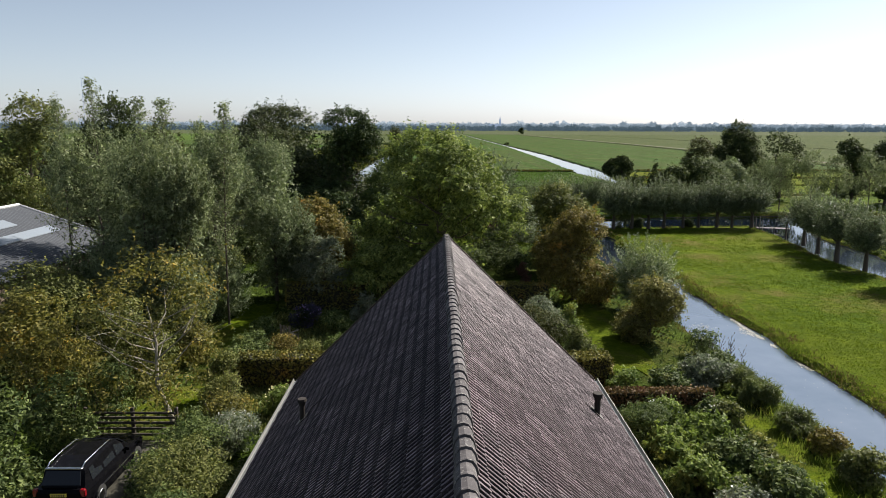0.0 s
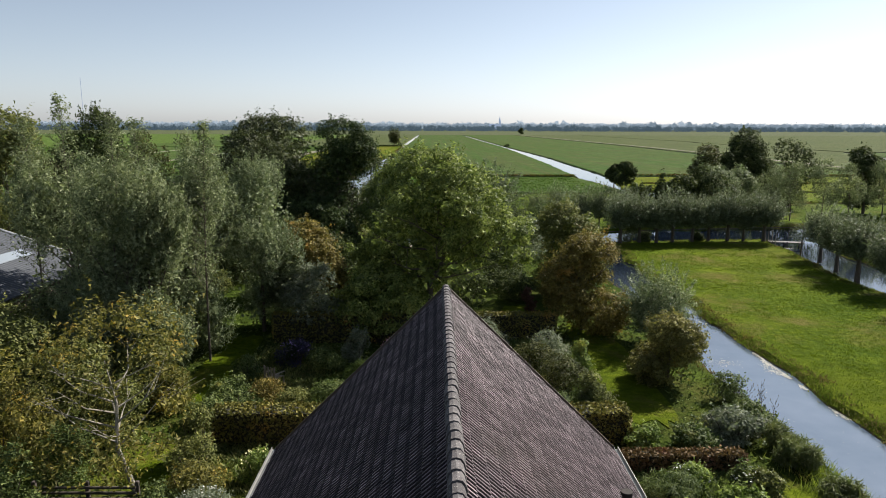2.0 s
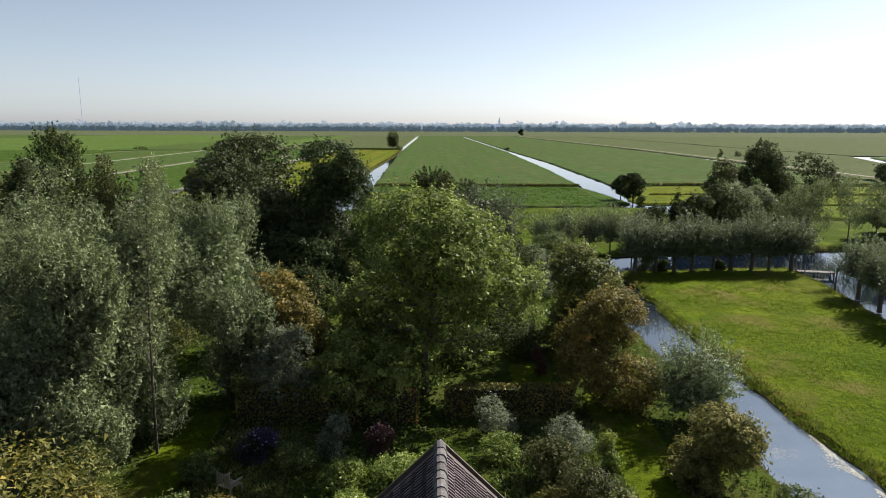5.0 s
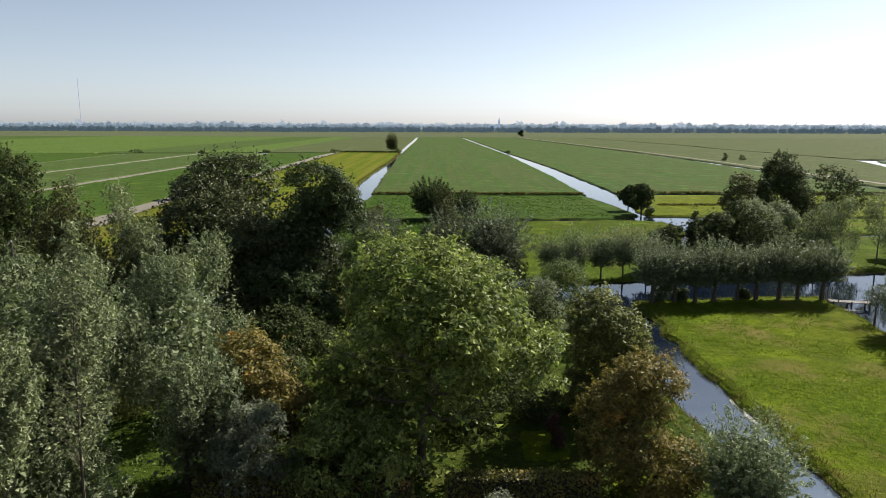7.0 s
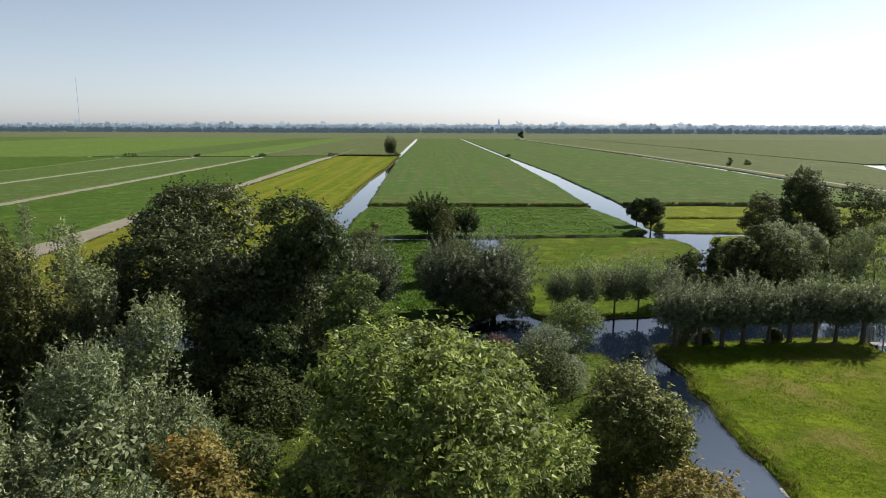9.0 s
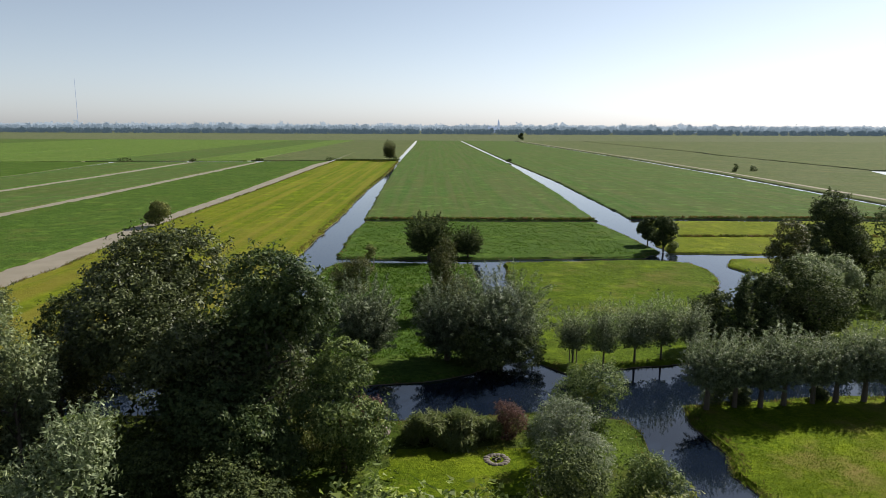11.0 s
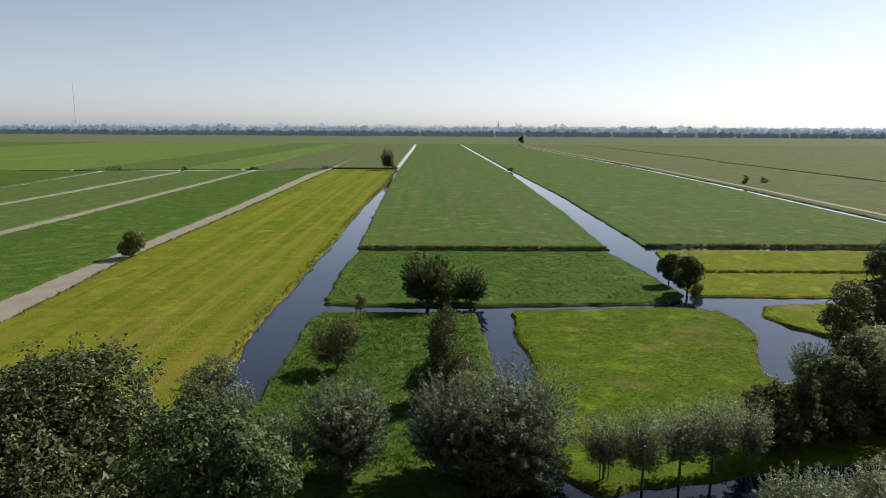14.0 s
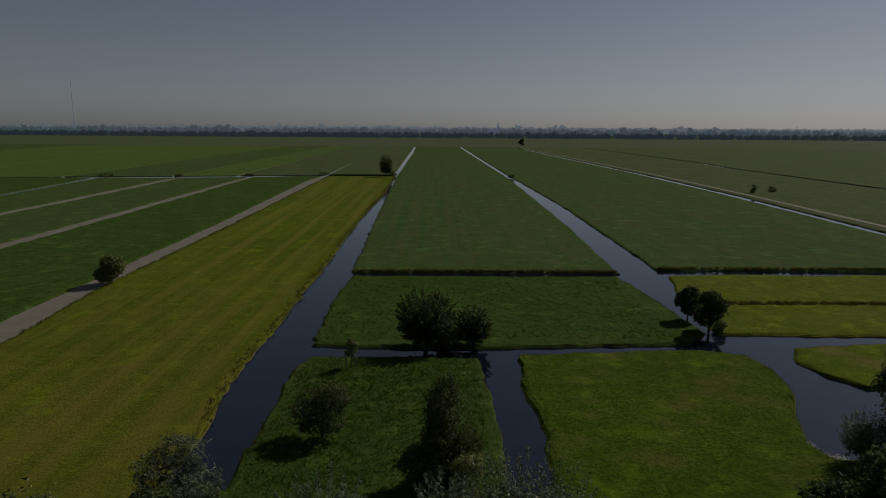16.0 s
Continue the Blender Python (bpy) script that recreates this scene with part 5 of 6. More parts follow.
PLANTS = [
    # name, label, x, y, height, width, leaves, count, leaf length
    ("shrub", "large dark green bush beside the drive", -14.2, 18.0, 3.2, 3.4, LEAF_SHRUB, 5200, 0.16),
    ("shrub", "dark green bush beside the parked car", -13.6, 21.0, 2.6, 2.6, LEAF_SHRUB, 3800, 0.15),
    ("shrub", "tall yellowing bush at the garden edge", -16.0, 24.5, 4.6, 4.2, LEAF_YELLOW, 6500, 0.17),
    ("shrub", "olive green bush at the garden edge", -18.4, 28.6, 4.3, 5.4, LEAF_OLIVE, 7500, 0.17),
    ("shrub", "olive bush beside the barn", -21.0, 32.5, 4.2, 5.0, LEAF_OLIVE, 6500, 0.17),
    ("shrub", "olive green bush at the garden edge", -14.6, 28.0, 3.6, 3.8, LEAF_OLIVE, 5500, 0.17),
    ("shrub", "olive bush under the willows", -13.0, 31.0, 2.8, 3.2, LEAF_OLIVE, 4200, 0.16),
    ("shrub", "rounded olive green bush beside the house", -7.6, 17.2, 1.9, 3.6, LEAF_OLIVE, 7500, 0.1),
    ("shrub", "dense green bush beside the house", -8.6, 19.5, 1.6, 3.0, LEAF_SHRUB, 5200, 0.1),
    ("shrub", "dense green bush beside the house", -7.4, 14.2, 1.9, 3.0, LEAF_SHRUB, 5200, 0.1),
    ("rose_bush", "white flowering bush beside the house", -7.6, 20.9, 1.4, 2.2, LEAF_GREY, 3600, 0.09),
    ("shrub", "yellow green bush beside the house", -8.3, 22.4, 1.5, 2.4, LEAF_YELLOW, 3600, 0.1),
    ("shrub", "green bush beside the trunk", -9.2, 21.8, 1.2, 1.8, LEAF_SHRUB, 2600, 0.1),
    ("shrub", "dense dark bush beside the parked car", -9.4, 18.2, 1.3, 1.5, LEAF_SHRUB, 2400, 0.1),
    ("hydrangea", "pale yellow flowering hydrangea by the gutter", -6.6, 24.2, 1.1, 1.4, LEAF_FRESH, 1600, 0.12),
    ("shrub", "green bush beside the gate", -13.4, 24.0, 2.0, 2.4, LEAF_SHRUB, 3200, 0.12),
    ("shrub", "yellow green bush beside the trunk", -9.0, 24.4, 1.4, 2.0, LEAF_OLIVE, 2600, 0.11),
    ("shrub", "olive bush beside the small lawn", -13.0, 27.2, 2.4, 2.6, LEAF_OLIVE, 3200, 0.13),
    ("shrub", "green bush beside the small lawn", -10.0, 28.8, 1.1, 1.9, LEAF_SHRUB, 2800, 0.12),
    ("shrub", "green bush beside the small lawn", -12.0, 30.2, 1.8, 2.2, LEAF_YELLOW, 2800, 0.12),
    ("climber", "tall climber beside the hedge", -9.3, 25.6, 2.1, 1.4, LEAF_OLIVE, 2600, 0.12),
    ("shrub", "mixed green bush beyond the hedge", -9.2, 30.2, 1.3, 2.4, LEAF_SHRUB, 4200, 0.12),
    ("shrub", "orange tinted perennial clump", -7.8, 30.8, 1.1, 1.9, LEAF_ORANGE, 2600, 0.1),
    ("shrub", "rounded olive bush beyond the hedge", -6.6, 29.6, 1.1, 1.8, LEAF_OLIVE, 2600, 0.1),
    ("shrub", "rounded grey green bush beyond the hedge", -5.0, 29.6, 1.5, 2.0, LEAF_SHRUB, 3000, 0.1),
    ("asters", "purple flowering autumn asters", -7.8, 36.2, 1.2, 2.1, LEAF_PURPLE, 2400, 0.1),
    ("shrub", "loose green perennials in shade", -6.0, 35.4, 1.0, 2.0, LEAF_SHRUB, 2200, 0.11),
    ("shrub", "tall pale green perennial clump", -4.6, 36.6, 1.7, 1.7, LEAF_GREY, 2200, 0.12),
    ("hydrangea", "pink flowering hydrangea in shade", -2.6, 36.8, 1.2, 1.5, LEAF_RED, 1600, 0.11),
    ("herbs", "bright green herb bed", -1.9, 34.2, 0.9, 2.6, LEAF_FRESH, 2600, 0.12),
    ("herbs", "bright green herb bed", -3.9, 33.9, 0.9, 2.2, LEAF_FRESH, 2400, 0.12),
    ("herbs", "pale yellow flowering herbs", -3.2, 31.4, 0.8, 1.6, LEAF_FRESH, 1500, 0.12),
    ("shrub", "shady perennials beside the lawn", -9.8, 34.2, 1.0, 1.7, LEAF_SHRUB, 2000, 0.11),
    ("shrub", "grey green lavender bush", 2.7, 38.6, 1.6, 2.4, LEAF_GREY, 3200, 0.1),
    ("shrub", "grey green rounded bush", 5.7, 36.5, 1.6, 2.4, LEAF_GREY, 3600, 0.1),
    ("shrub", "rounded dark olive bush", 5.6, 32.1, 1.8, 2.6, LEAF_DUSK, 3800, 0.11),
    ("climber", "tall climber on a post", 7.2, 35.0, 1.7, 1.0, LEAF_FRESH, 1500, 0.12),
    ("climber", "tall olive climber beside the hedge", 6.8, 30.4, 1.6, 1.7, LEAF_OLIVE, 2800, 0.12),
    ("ornamental_grass", "brownish ornamental grass clump", 6.4, 29.9, 1.2, 1.1, LEAF_REED, 1200, 0.3),
    ("herbs", "green herbs beside the roof edge", 2.8, 36.1, 1.0, 2.0, LEAF_FRESH, 2000, 0.11),
    ("shrub", "green perennials beside the hedge", 4.8, 29.6, 1.0, 1.9, LEAF_SHRUB, 2200, 0.11),
    ("herbs", "yellow green herb clump", 4.2, 31.9, 0.9, 1.5, LEAF_YELLOW, 1500, 0.1),
    ("shrub", "dark green bush in shade", 4.6, 34.2, 1.7, 2.6, LEAF_DUSK, 3200, 0.12),
    ("fennel", "feathery green fennel patch beside the house", 7.4, 22.5, 1.4, 2.6, LEAF_SHRUB, 4200, 0.09),
    ("climber", "vines on a garden fence", 7.9, 26.6, 1.1, 1.7, LEAF_FRESH, 2000, 0.11),
    ("climber", "vines on a garden fence", 9.8, 26.6, 1.2, 2.2, LEAF_SHRUB, 2400, 0.11),
    ("bramble", "dark bramble bush on the bank", 11.6, 27.4, 1.6, 3.0, LEAF_GREY, 4200, 0.11),
    ("bramble", "dark bramble bush on the bank", 13.0, 28.6, 1.3, 2.2, LEAF_SHRUB, 2800, 0.11),
    ("rose_bush", "white flowering bush beside the vegetable bed", 8.6, 23.6, 1.0, 1.6, LEAF_FRESH, 2000, 0.1),
    ("rose_bush", "white flowering bush on the garden edge", 10.6, 23.4, 1.1, 1.5, LEAF_SHRUB, 2000, 0.1),
    ("herbs", "pale yellow flowering herbs in the bed", 9.0, 17.6, 1.0, 1.5, LEAF_FRESH, 1800, 0.1),
    ("reeds", "rough reeds on the stream bank", 13.3, 22.4, 1.0, 1.6, LEAF_REED, 1800, 0.3),
    ("reeds", "rough reeds on the stream bank", 13.4, 26.6, 1.1, 1.6, LEAF_REED, 1800, 0.3),
    ("vegetables", "bright green vegetable bed", 7.9, 20.6, 1.1, 2.0, LEAF_FRESH, 2600, 0.13),
    ("vegetables", "bright green vegetable bed", 9.6, 21.6, 1.2, 2.2, LEAF_FRESH, 2800, 0.13),
    ("vegetables", "tall mixed green vegetables", 9.4, 19.2, 1.6, 2.3, LEAF_SHRUB, 3000, 0.13),
    ("vegetables", "tall mixed green vegetables", 8.0, 18.4, 1.3, 2.0, LEAF_FRESH, 2600, 0.13),
    ("vegetables", "tall mixed green vegetables", 10.2, 17.4, 1.7, 2.4, LEAF_SHRUB, 3000, 0.13),
    ("shrub", "grey leaved flowering bush", 8.8, 16.4, 1.2, 2.4, LEAF_GREY, 3200, 0.1),
    ("shrub", "mixed bush on the garden edge", 10.5, 19.6, 1.4, 1.8, LEAF_OLIVE, 2600, 0.12),
    ("shrub", "mixed bush on the garden edge", 10.8, 22.9, 1.2, 1.5, LEAF_OLIVE, 2600, 0.12),
    ("reeds", "rough reeds on the stream bank", 13.2, 25.2, 1.2, 1.8, LEAF_REED, 2000, 0.32),
    ("shrub", "brownish bush on the stream bank", 13.5, 20.8, 1.1, 1.5, LEAF_ORANGE, 2000, 0.1),
    ("shrub", "brownish bush on the stream bank", 13.5, 18.7, 1.5, 1.7, LEAF_OLIVE, 2600, 0.11),
    ("shrub", "green bush on the stream bank", 13.2, 31.2, 1.2, 1.8, LEAF_SHRUB, 2200, 0.11),
    ("shrub", "dark understorey bush in deep shade", -3.5, 50, 2.2, 4.5, LEAF_DARK, 3500, 0.18),
    # next two bushes added to keep the shaded ground under the walnut dark
    ("shrub", "dark understorey bush in deep shade", 2.0, 48.6, 2.2, 4.0, LEAF_DARK, 3000, 0.18),
    ("shrub", "dark understorey bush in deep shade", 5.4, 49.6, 2.0, 3.4, LEAF_DARK, 2600, 0.18),
    ("shrub", "dark understorey bush in deep shade", 4.6, 53, 2.6, 4.5, LEAF_DARK, 3500, 0.18),
    ("shrub", "tall dark evergreen bush behind the walnut", 5.9, 57, 5.8, 4.6, LEAF_DARK, 7000, 0.18),
    ("shrub", "dark understorey bush in deep shade", -4.6, 55, 3.2, 4.5, LEAF_SHRUB, 4500, 0.18),
    ("shrub", "dark understorey bush in deep shade", -16, 55, 3.0, 5.0, LEAF_DARK, 4500, 0.18),
    ("shrub", "dark understorey bush in deep shade", -18, 50, 3.0, 5.0, LEAF_OLIVE, 4500, 0.18),
    ("ornamental_grass", "fountain of pale green ornamental grass", -0.6, 69.3, 1.6, 3.0, LEAF_REED, 2600, 0.75),
    ("ornamental_grass", "fountain of pale green ornamental grass", 1.5, 69.0, 1.8, 3.2, LEAF_REED, 2800, 0.8),
    ("ornamental_grass", "low ragged pale green grass clump", 3.3, 69.6, 1.3, 2.2, LEAF_REED, 1500, 0.65),
    ("shrub", "reddish purple shrub beside the canal", 4.9, 69.8, 2.3, 2.6, LEAF_RED, 3600, 0.14),
    ("shrub", "rounded bright green bush beside the canal", 10.3, 71.2, 4.4, 5.9, LEAF_SHRUB, 9500, 0.16),
    ("shrub", "pale grey green flowering bush", 8.2, 65.6, 3.8, 5.2, LEAF_GREY, 9000, 0.14),
    ("shrub", "dark purple bush beside the canal", -4.6, 69.2, 3.2, 3.2, LEAF_RED, 4200, 0.16),
    ("shrub", "olive bush beside the canal", -7.5, 68.0, 3.0, 4.0, LEAF_OLIVE, 5000, 0.16),
    ("shrub", "yellow brown bush on the stream bank", 11.6, 55.0, 3.4, 4.2, LEAF_OLIVE, 6000, 0.16),
    ("shrub", "green bush on the stream bank", 11.6, 61.5, 2.8, 3.6, LEAF_SHRUB, 5000, 0.16),
    ("shrub", "scrub at the foot of the poplars", 49, 106, 2.6, 7, LEAF_DARK, 4000, 0.24),
    ("shrub", "reeds and scrub under the oaks", 2.3, 131.2, 2.3, 3.6, LEAF_OLIVE, 2600, 0.24),
    ("shrub", "bush among the meadow scrub", 2.6, 95.0, 3.6, 3.6, LEAF_OLIVE, 3600, 0.2),
    ("shrub", "bush among the meadow scrub", 0.4, 103, 3.0, 3.0, LEAF_DARK, 3000, 0.2),
    ("shrub", "bush at the foot of the alders", 39.6, 138.6, 1.4, 2.2, LEAF_SHRUB, 1500, 0.2),
    ("shrub", "small far bush beside the farm track", 141, 345, 3.6, 3.0, LEAF_DARK, 300, 0.6),
    ("shrub", "small far bush beside the farm track", 152, 350, 2.2, 4.0, LEAF_DARK, 300, 0.6),
    ("shrub", "dark reeds at the ditch crossing", 43.4, 428, 1.6, 4.0, LEAF_DARK, 300, 0.6),
    ("shrub", "dark reeds at the ditch crossing", -23.4, 440, 1.8, 5.0, LEAF_DARK, 300, 0.6),
    ("shrub", "dark reeds at the ditch crossing", -63, 438, 1.6, 8.0, LEAF_DARK, 300, 0.6),
    ("shrub", "dark reeds at the ditch crossing", -175, 414, 2.0, 9.0, LEAF_DARK, 300, 0.6),
    ("shrub", "dark reeds at the ditch crossing", -102, 424, 1.6, 5.0, LEAF_DARK, 300, 0.6),
    ("shrub", "dark reeds at the ditch crossing", -138, 416, 1.6, 5.0, LEAF_DARK, 300, 0.6),
]
for k, (nm, lab, x, y, h, w, leaf, count, length) in enumerate(PLANTS):
    if x > 6.5 and y < 29.5:
        h, w, length = 0.72 * h, 0.9 * w, 1.35 * length
    tall = nm in ("ornamental_grass", "reeds") or "reeds" in lab
    petal = [mt for words, mt in BLOSSOMS if words in lab]
    shrub({"reeds": "reed_clump", "herbs": "herb_bed", "vegetables": "vegetable_bed", "asters": "aster_clump"}.get(nm, nm), lab, x, y, h, w, leaf, count, length * (1.8 if nm == "fennel" else 1.0), 0.1 if nm in ("ornamental_grass", "reeds", "fennel") else 0.55, 400 + k, up=2.4 if tall else 0.4, turn=37 * k, category="shrub" if nm != "vegetables" else "vegetables", blossom=petal[0] if petal else None)


# ---- rough grass on the banks ----
def bank_grass(name, edge, y0, y1, label, seed, low=0.04, high=0.17, dense=9.0, leaf=None, reach=1.0, blade=0.035):
    rng = np.random.default_rng(seed)
    cs = []
    k = len(edge)
    for i in range(k):
        p, q = edge[i], edge[(i + 1) % k]
        if not (y0 <= p.y <= y1 and -75 < p.x < 62):
            continue
        d = q - p
        if d.length > 12:
            continue
        nrm = Vector((-d.y, d.x)).normalized()
        for _ in range(max(1, int(d.length * dense * reach * rng.uniform(0.6, 2.6)))):
            u, w = rng.uniform(0, 1), reach * rng.uniform(-0.1, 1.0) * rng.uniform(0.4, 1.2)
            cs.append((p.x + d.x * u + nrm.x * w, p.y + d.y * u + nrm.y * w, 0.1 + 0.25 * min(1, max(0, w / 0.5))))
    c = np.array(cs)
    each = 5
    n2 = len(c) * each
    base = np.repeat(c, each, axis=0) + rng.normal(0, 0.13, (n2, 3)) * np.array([1, 1, 0])
    hgt = rng.uniform(low, high, (n2, 1)) * np.repeat(rng.uniform(0.5, 1.4, (len(c), 1)), each, axis=0)
    tip = base + np.concatenate([rng.normal(0, 0.4, (n2, 2)) * hgt, hgt], axis=1)
    wdt = np.concatenate([rng.normal(0, 1, (n2, 2)), np.zeros((n2, 1))], axis=1)
    wdt = unit(wdt) * blade
    v = np.stack([base, base + wdt, tip, base - wdt], axis=1)
    return tagged(new(name, leaf_mesh(name, v, leaf or LEAF_REED)), label, "grass", kind="stuff")


BANK_FRESH = leaf_material("fresh green bank grass", (0.06, 0.09, 0.014), (0.22, 0.25, 0.05), (0.2, 0.14, 0.055), 0.06, 0.65, 0.4)
BANK_LEAF = leaf_material("green bank grass", (0.035, 0.05, 0.01), (0.12, 0.13, 0.03), (0.15, 0.1, 0.045), 0.16, 0.7, 0.3)
bank_grass("bank_grass", lawn_edge, 12, 78, "rough green and brown grass along the pasture bank", 500, 0.03, 0.17, leaf=BANK_FRESH, dense=20, blade=0.028)
BANK_DRY = leaf_material("dry straw and worn bank grass", (0.06, 0.055, 0.02), (0.24, 0.2, 0.09), (0.09, 0.06, 0.03), 0.1, 0.8, 0.25)
bank_grass("bank_straw", lawn_edge, 12, 78, "dry straw and worn grass along the pasture bank", 508, 0.03, 0.15, leaf=BANK_DRY, dense=12)
bank_grass("bank_rushes", garden_edge, 10, 26.5, "tall yellow green rushes along the garden bank", 509, 0.12, 0.5, leaf=BANK_FRESH, dense=14, reach=2.2, blade=0.016)
bank_grass("bank_grass", garden_edge, 12, 76, "rough grass along the garden bank", 501, leaf=BANK_LEAF)
bank_grass("bank_grass", peninsula_edge, 78, 130, "rough grass along the meadow bank", 502, leaf=BANK_LEAF, dense=5)
bank_grass("bank_grass", meadow_edge, 80, 132, "rough grass along the meadow bank", 503, leaf=BANK_LEAF, dense=5)
bank_grass("bank_grass", oak_edge, 128, 176, "rough grass along the ditch bank", 504, leaf=BANK_LEAF, dense=4)
bank_grass("bank_grass", island_edge, 112, 136, "rough grass along the island bank", 505, leaf=BANK_LEAF, dense=4)
bank_grass("bank_grass", east_edge, 30, 80, "rough grass along the east bank", 506, leaf=BANK_LEAF, dense=4)


bank_grass("bank_grass", mown_edge, 82, 440, "rough brown reeds along the hay meadow", 507, 0.12, 0.45, leaf=BANK_LEAF, dense=4)


def ground_cover(name, x0, x1, y0, y1, count, leaf, label, seed, length=0.16, skip=()):
    rng = np.random.default_rng(seed)
    c = np.stack([rng.uniform(x0, x1, count), rng.uniform(y0, y1, count), LAND + rng.uniform(0.0, 0.14, count)], axis=1)
    keep = np.ones(count, bool)
    for a, b2, c2, d2 in skip:
        keep &= ~((c[:, 0] > a) & (c[:, 0] < b2) & (c[:, 1] > c2) & (c[:, 1] < d2))
    c = c[keep]
    v = leaves(rng, c, 0.01, len(c), length, length * 0.45, 0.9)
    v[:, :, 2] = np.maximum(v[:, :, 2], LAND - 0.02)
    return tagged(new(name, leaf_mesh(name, v, leaf)), label, "ground cover", kind="stuff")


HOUSE_PLOT = (-5.6, 5.6, -5, 22.6)
LAWNS = ((-12.6, -10.4, 31, 41), (7.6, 10.6, 28.5, 40), (1, 9, 44, 52), (-2, 8, 62.5, 67.5), (-12.8, -9.6, 16.6, 22), (11.4, 13.0, 11, 25))
ground_cover("garden_weeds", -20, 13.6, 12, 40, 26000, LEAF_SHRUB, "low mixed weeds and ground cover in the garden", 510, 0.2, (HOUSE_PLOT,) + LAWNS)
ground_cover("garden_weeds", -20, 13, 40, 72, 16000, LEAF_SHRUB, "low mixed weeds under the trees", 511, 0.2, LAWNS)

def lawn_patch(x0, x1, y0, y1, label, seed):
    """A small mown lawn with an uneven edge."""
    rng = np.random.default_rng(seed)
    cx, cy, k = (x0 + x1) / 2, (y0 + y1) / 2, 40
    pts = []
    for i in range(k):
        a = 2 * math.pi * i / k
        q = 1.0 / max(abs(math.cos(a)), abs(math.sin(a))) ** 0.7 * rng.uniform(0.9, 1.06)
        pts.append((cx + (x1 - x0) / 2 * q * math.cos(a), cy + (y1 - y0) / 2 * q * math.sin(a), LAND + 0.03))
    low = [(x, y, LAND - 0.1) for x, y, z in pts]
    faces = [tuple(range(k))] + [(i, k + i, k + (i + 1) % k, (i + 1) % k) for i in range(k)]
    return tagged(mesh_object("lawn", pts + low, faces, GRASS_LAWN), label, "lawn", kind="structure")


lawn_patch(-12.6, -10.4, 30.5, 41, "sunlit strip of garden lawn", 531)
lawn_patch(-12.6, -9.6, 23.2, 27.0, "small bright lawn under the yellowing tree", 532)
lawn_patch(7.6, 10.4, 28.6, 44, "shady garden lawn beside the stream", 533)
lawn_patch(11.5, 12.9, 11.0, 24.6, "grass path along the stream bank", 534)
lawn_patch(4.2, 6.6, 44.6, 48.0, "sunlit patch of lawn behind the hedge", 535)
lawn_patch(-3.0, 9.0, 62.4, 68.5, "lawn at the canal end of the garden", 536)


def field_tufts(name, x0, x1, y0, y1, count, low, high, leaf, label, seed):
    """Uneven blades and tussocks over a meadow."""
    rng = np.random.default_rng(seed)
    heads = np.stack([rng.uniform(x0, x1, count // 6), rng.uniform(y0, y1, count // 6), np.full(count // 6, LAND)], axis=1)
    b0 = heads[rng.integers(0, len(heads), count)] + rng.normal(0, 0.16, (count, 3)) * np.array([1, 1, 0])
    size = rng.uniform(low, high, (count, 1))
    tip = b0 + np.concatenate([rng.normal(0, 0.7, (count, 2)) * size, size], axis=1)
    side = unit(np.concatenate([rng.normal(0, 1, (count, 2)), np.zeros((count, 1))], axis=1)) * size * 0.28
    return tagged(new(name, leaf_mesh(name, np.stack([b0, b0 + side, tip, b0 - side], axis=1), leaf)), label, "grass", kind="stuff")


TUFT_LAWN = leaf_material("pasture grass tufts", (0.07, 0.11, 0.006), (0.14, 0.18, 0.01), (0.14, 0.12, 0.035), 0.02, 0.7, 0.3)
TUFT_LUSH = leaf_material("lush meadow tufts", (0.035, 0.075, 0.008), (0.09, 0.145, 0.016), (0.07, 0.07, 0.02), 0.0, 0.7, 0.3)
field_tufts("pasture_tufts", 19.3, 33.6, 18, 73.5, 56000, 0.03, 0.095, TUFT_LAWN, "uneven grass tufts on the pasture", 541)
field_tufts("meadow_tufts", -14.8, 5.2, 85, 126.8, 36000, 0.08, 0.24, TUFT_LUSH, "tussocks of meadow grass", 542)
field_tufts("meadow_tufts", -14, 33, 134, 172, 24000, 0.06, 0.22, TUFT_LUSH, "tussocks of meadow grass", 543)
field_tufts("meadow_tufts", 11.2, 33, 88, 128, 14000, 0.03, 0.1, TUFT_LAWN, "uneven grass tufts on the meadow", 544)
field_tufts("vegetable_weeds", 6.2, 11.4, 13, 25, 24000, 0.06, 0.26, LEAF_SHRUB, "tall mixed weeds and herbs in the vegetable garden", 545)
field_tufts("garden_herbs", -9.9, -6, 22.5, 39, 14000, 0.05, 0.2, LEAF_OLIVE, "tall mixed herbs in the garden beds", 546)
field_tufts("garden_herbs", 2.5, 7.5, 29, 40, 9000, 0.08, 0.26, LEAF_SHRUB, "tall mixed herbs in the garden beds", 547)
field_tufts("ditch_reeds", -15, 35.5, 175.9, 176.7, 3000, 0.2, 0.6, BANK_LEAF, "dark reeds along the meadow ditch", 550)
field_tufts("ditch_reeds", 44.6, 118, 179.2, 180.0, 3600, 0.2, 0.6, BANK_LEAF, "dark reeds along the meadow ditch", 551)
field_tufts("ditch_reeds", -59, -23, 436, 437, 1600, 0.5, 1.3, LEAF_DARK, "dark reeds along a far ditch", 552)
field_tufts("ditch_reeds", 46, 150, 152.2, 153.4, 5000, 0.2, 0.55, BANK_LEAF, "dark reeds along a trench in the pasture", 548)

FOAM = plain("pale floating scum", (0.3, 0.29, 0.25), 0.8, 0, 0.5, 1.2)
rng = np.random.default_rng(520)
sy = rng.uniform(14, 58, 6000)
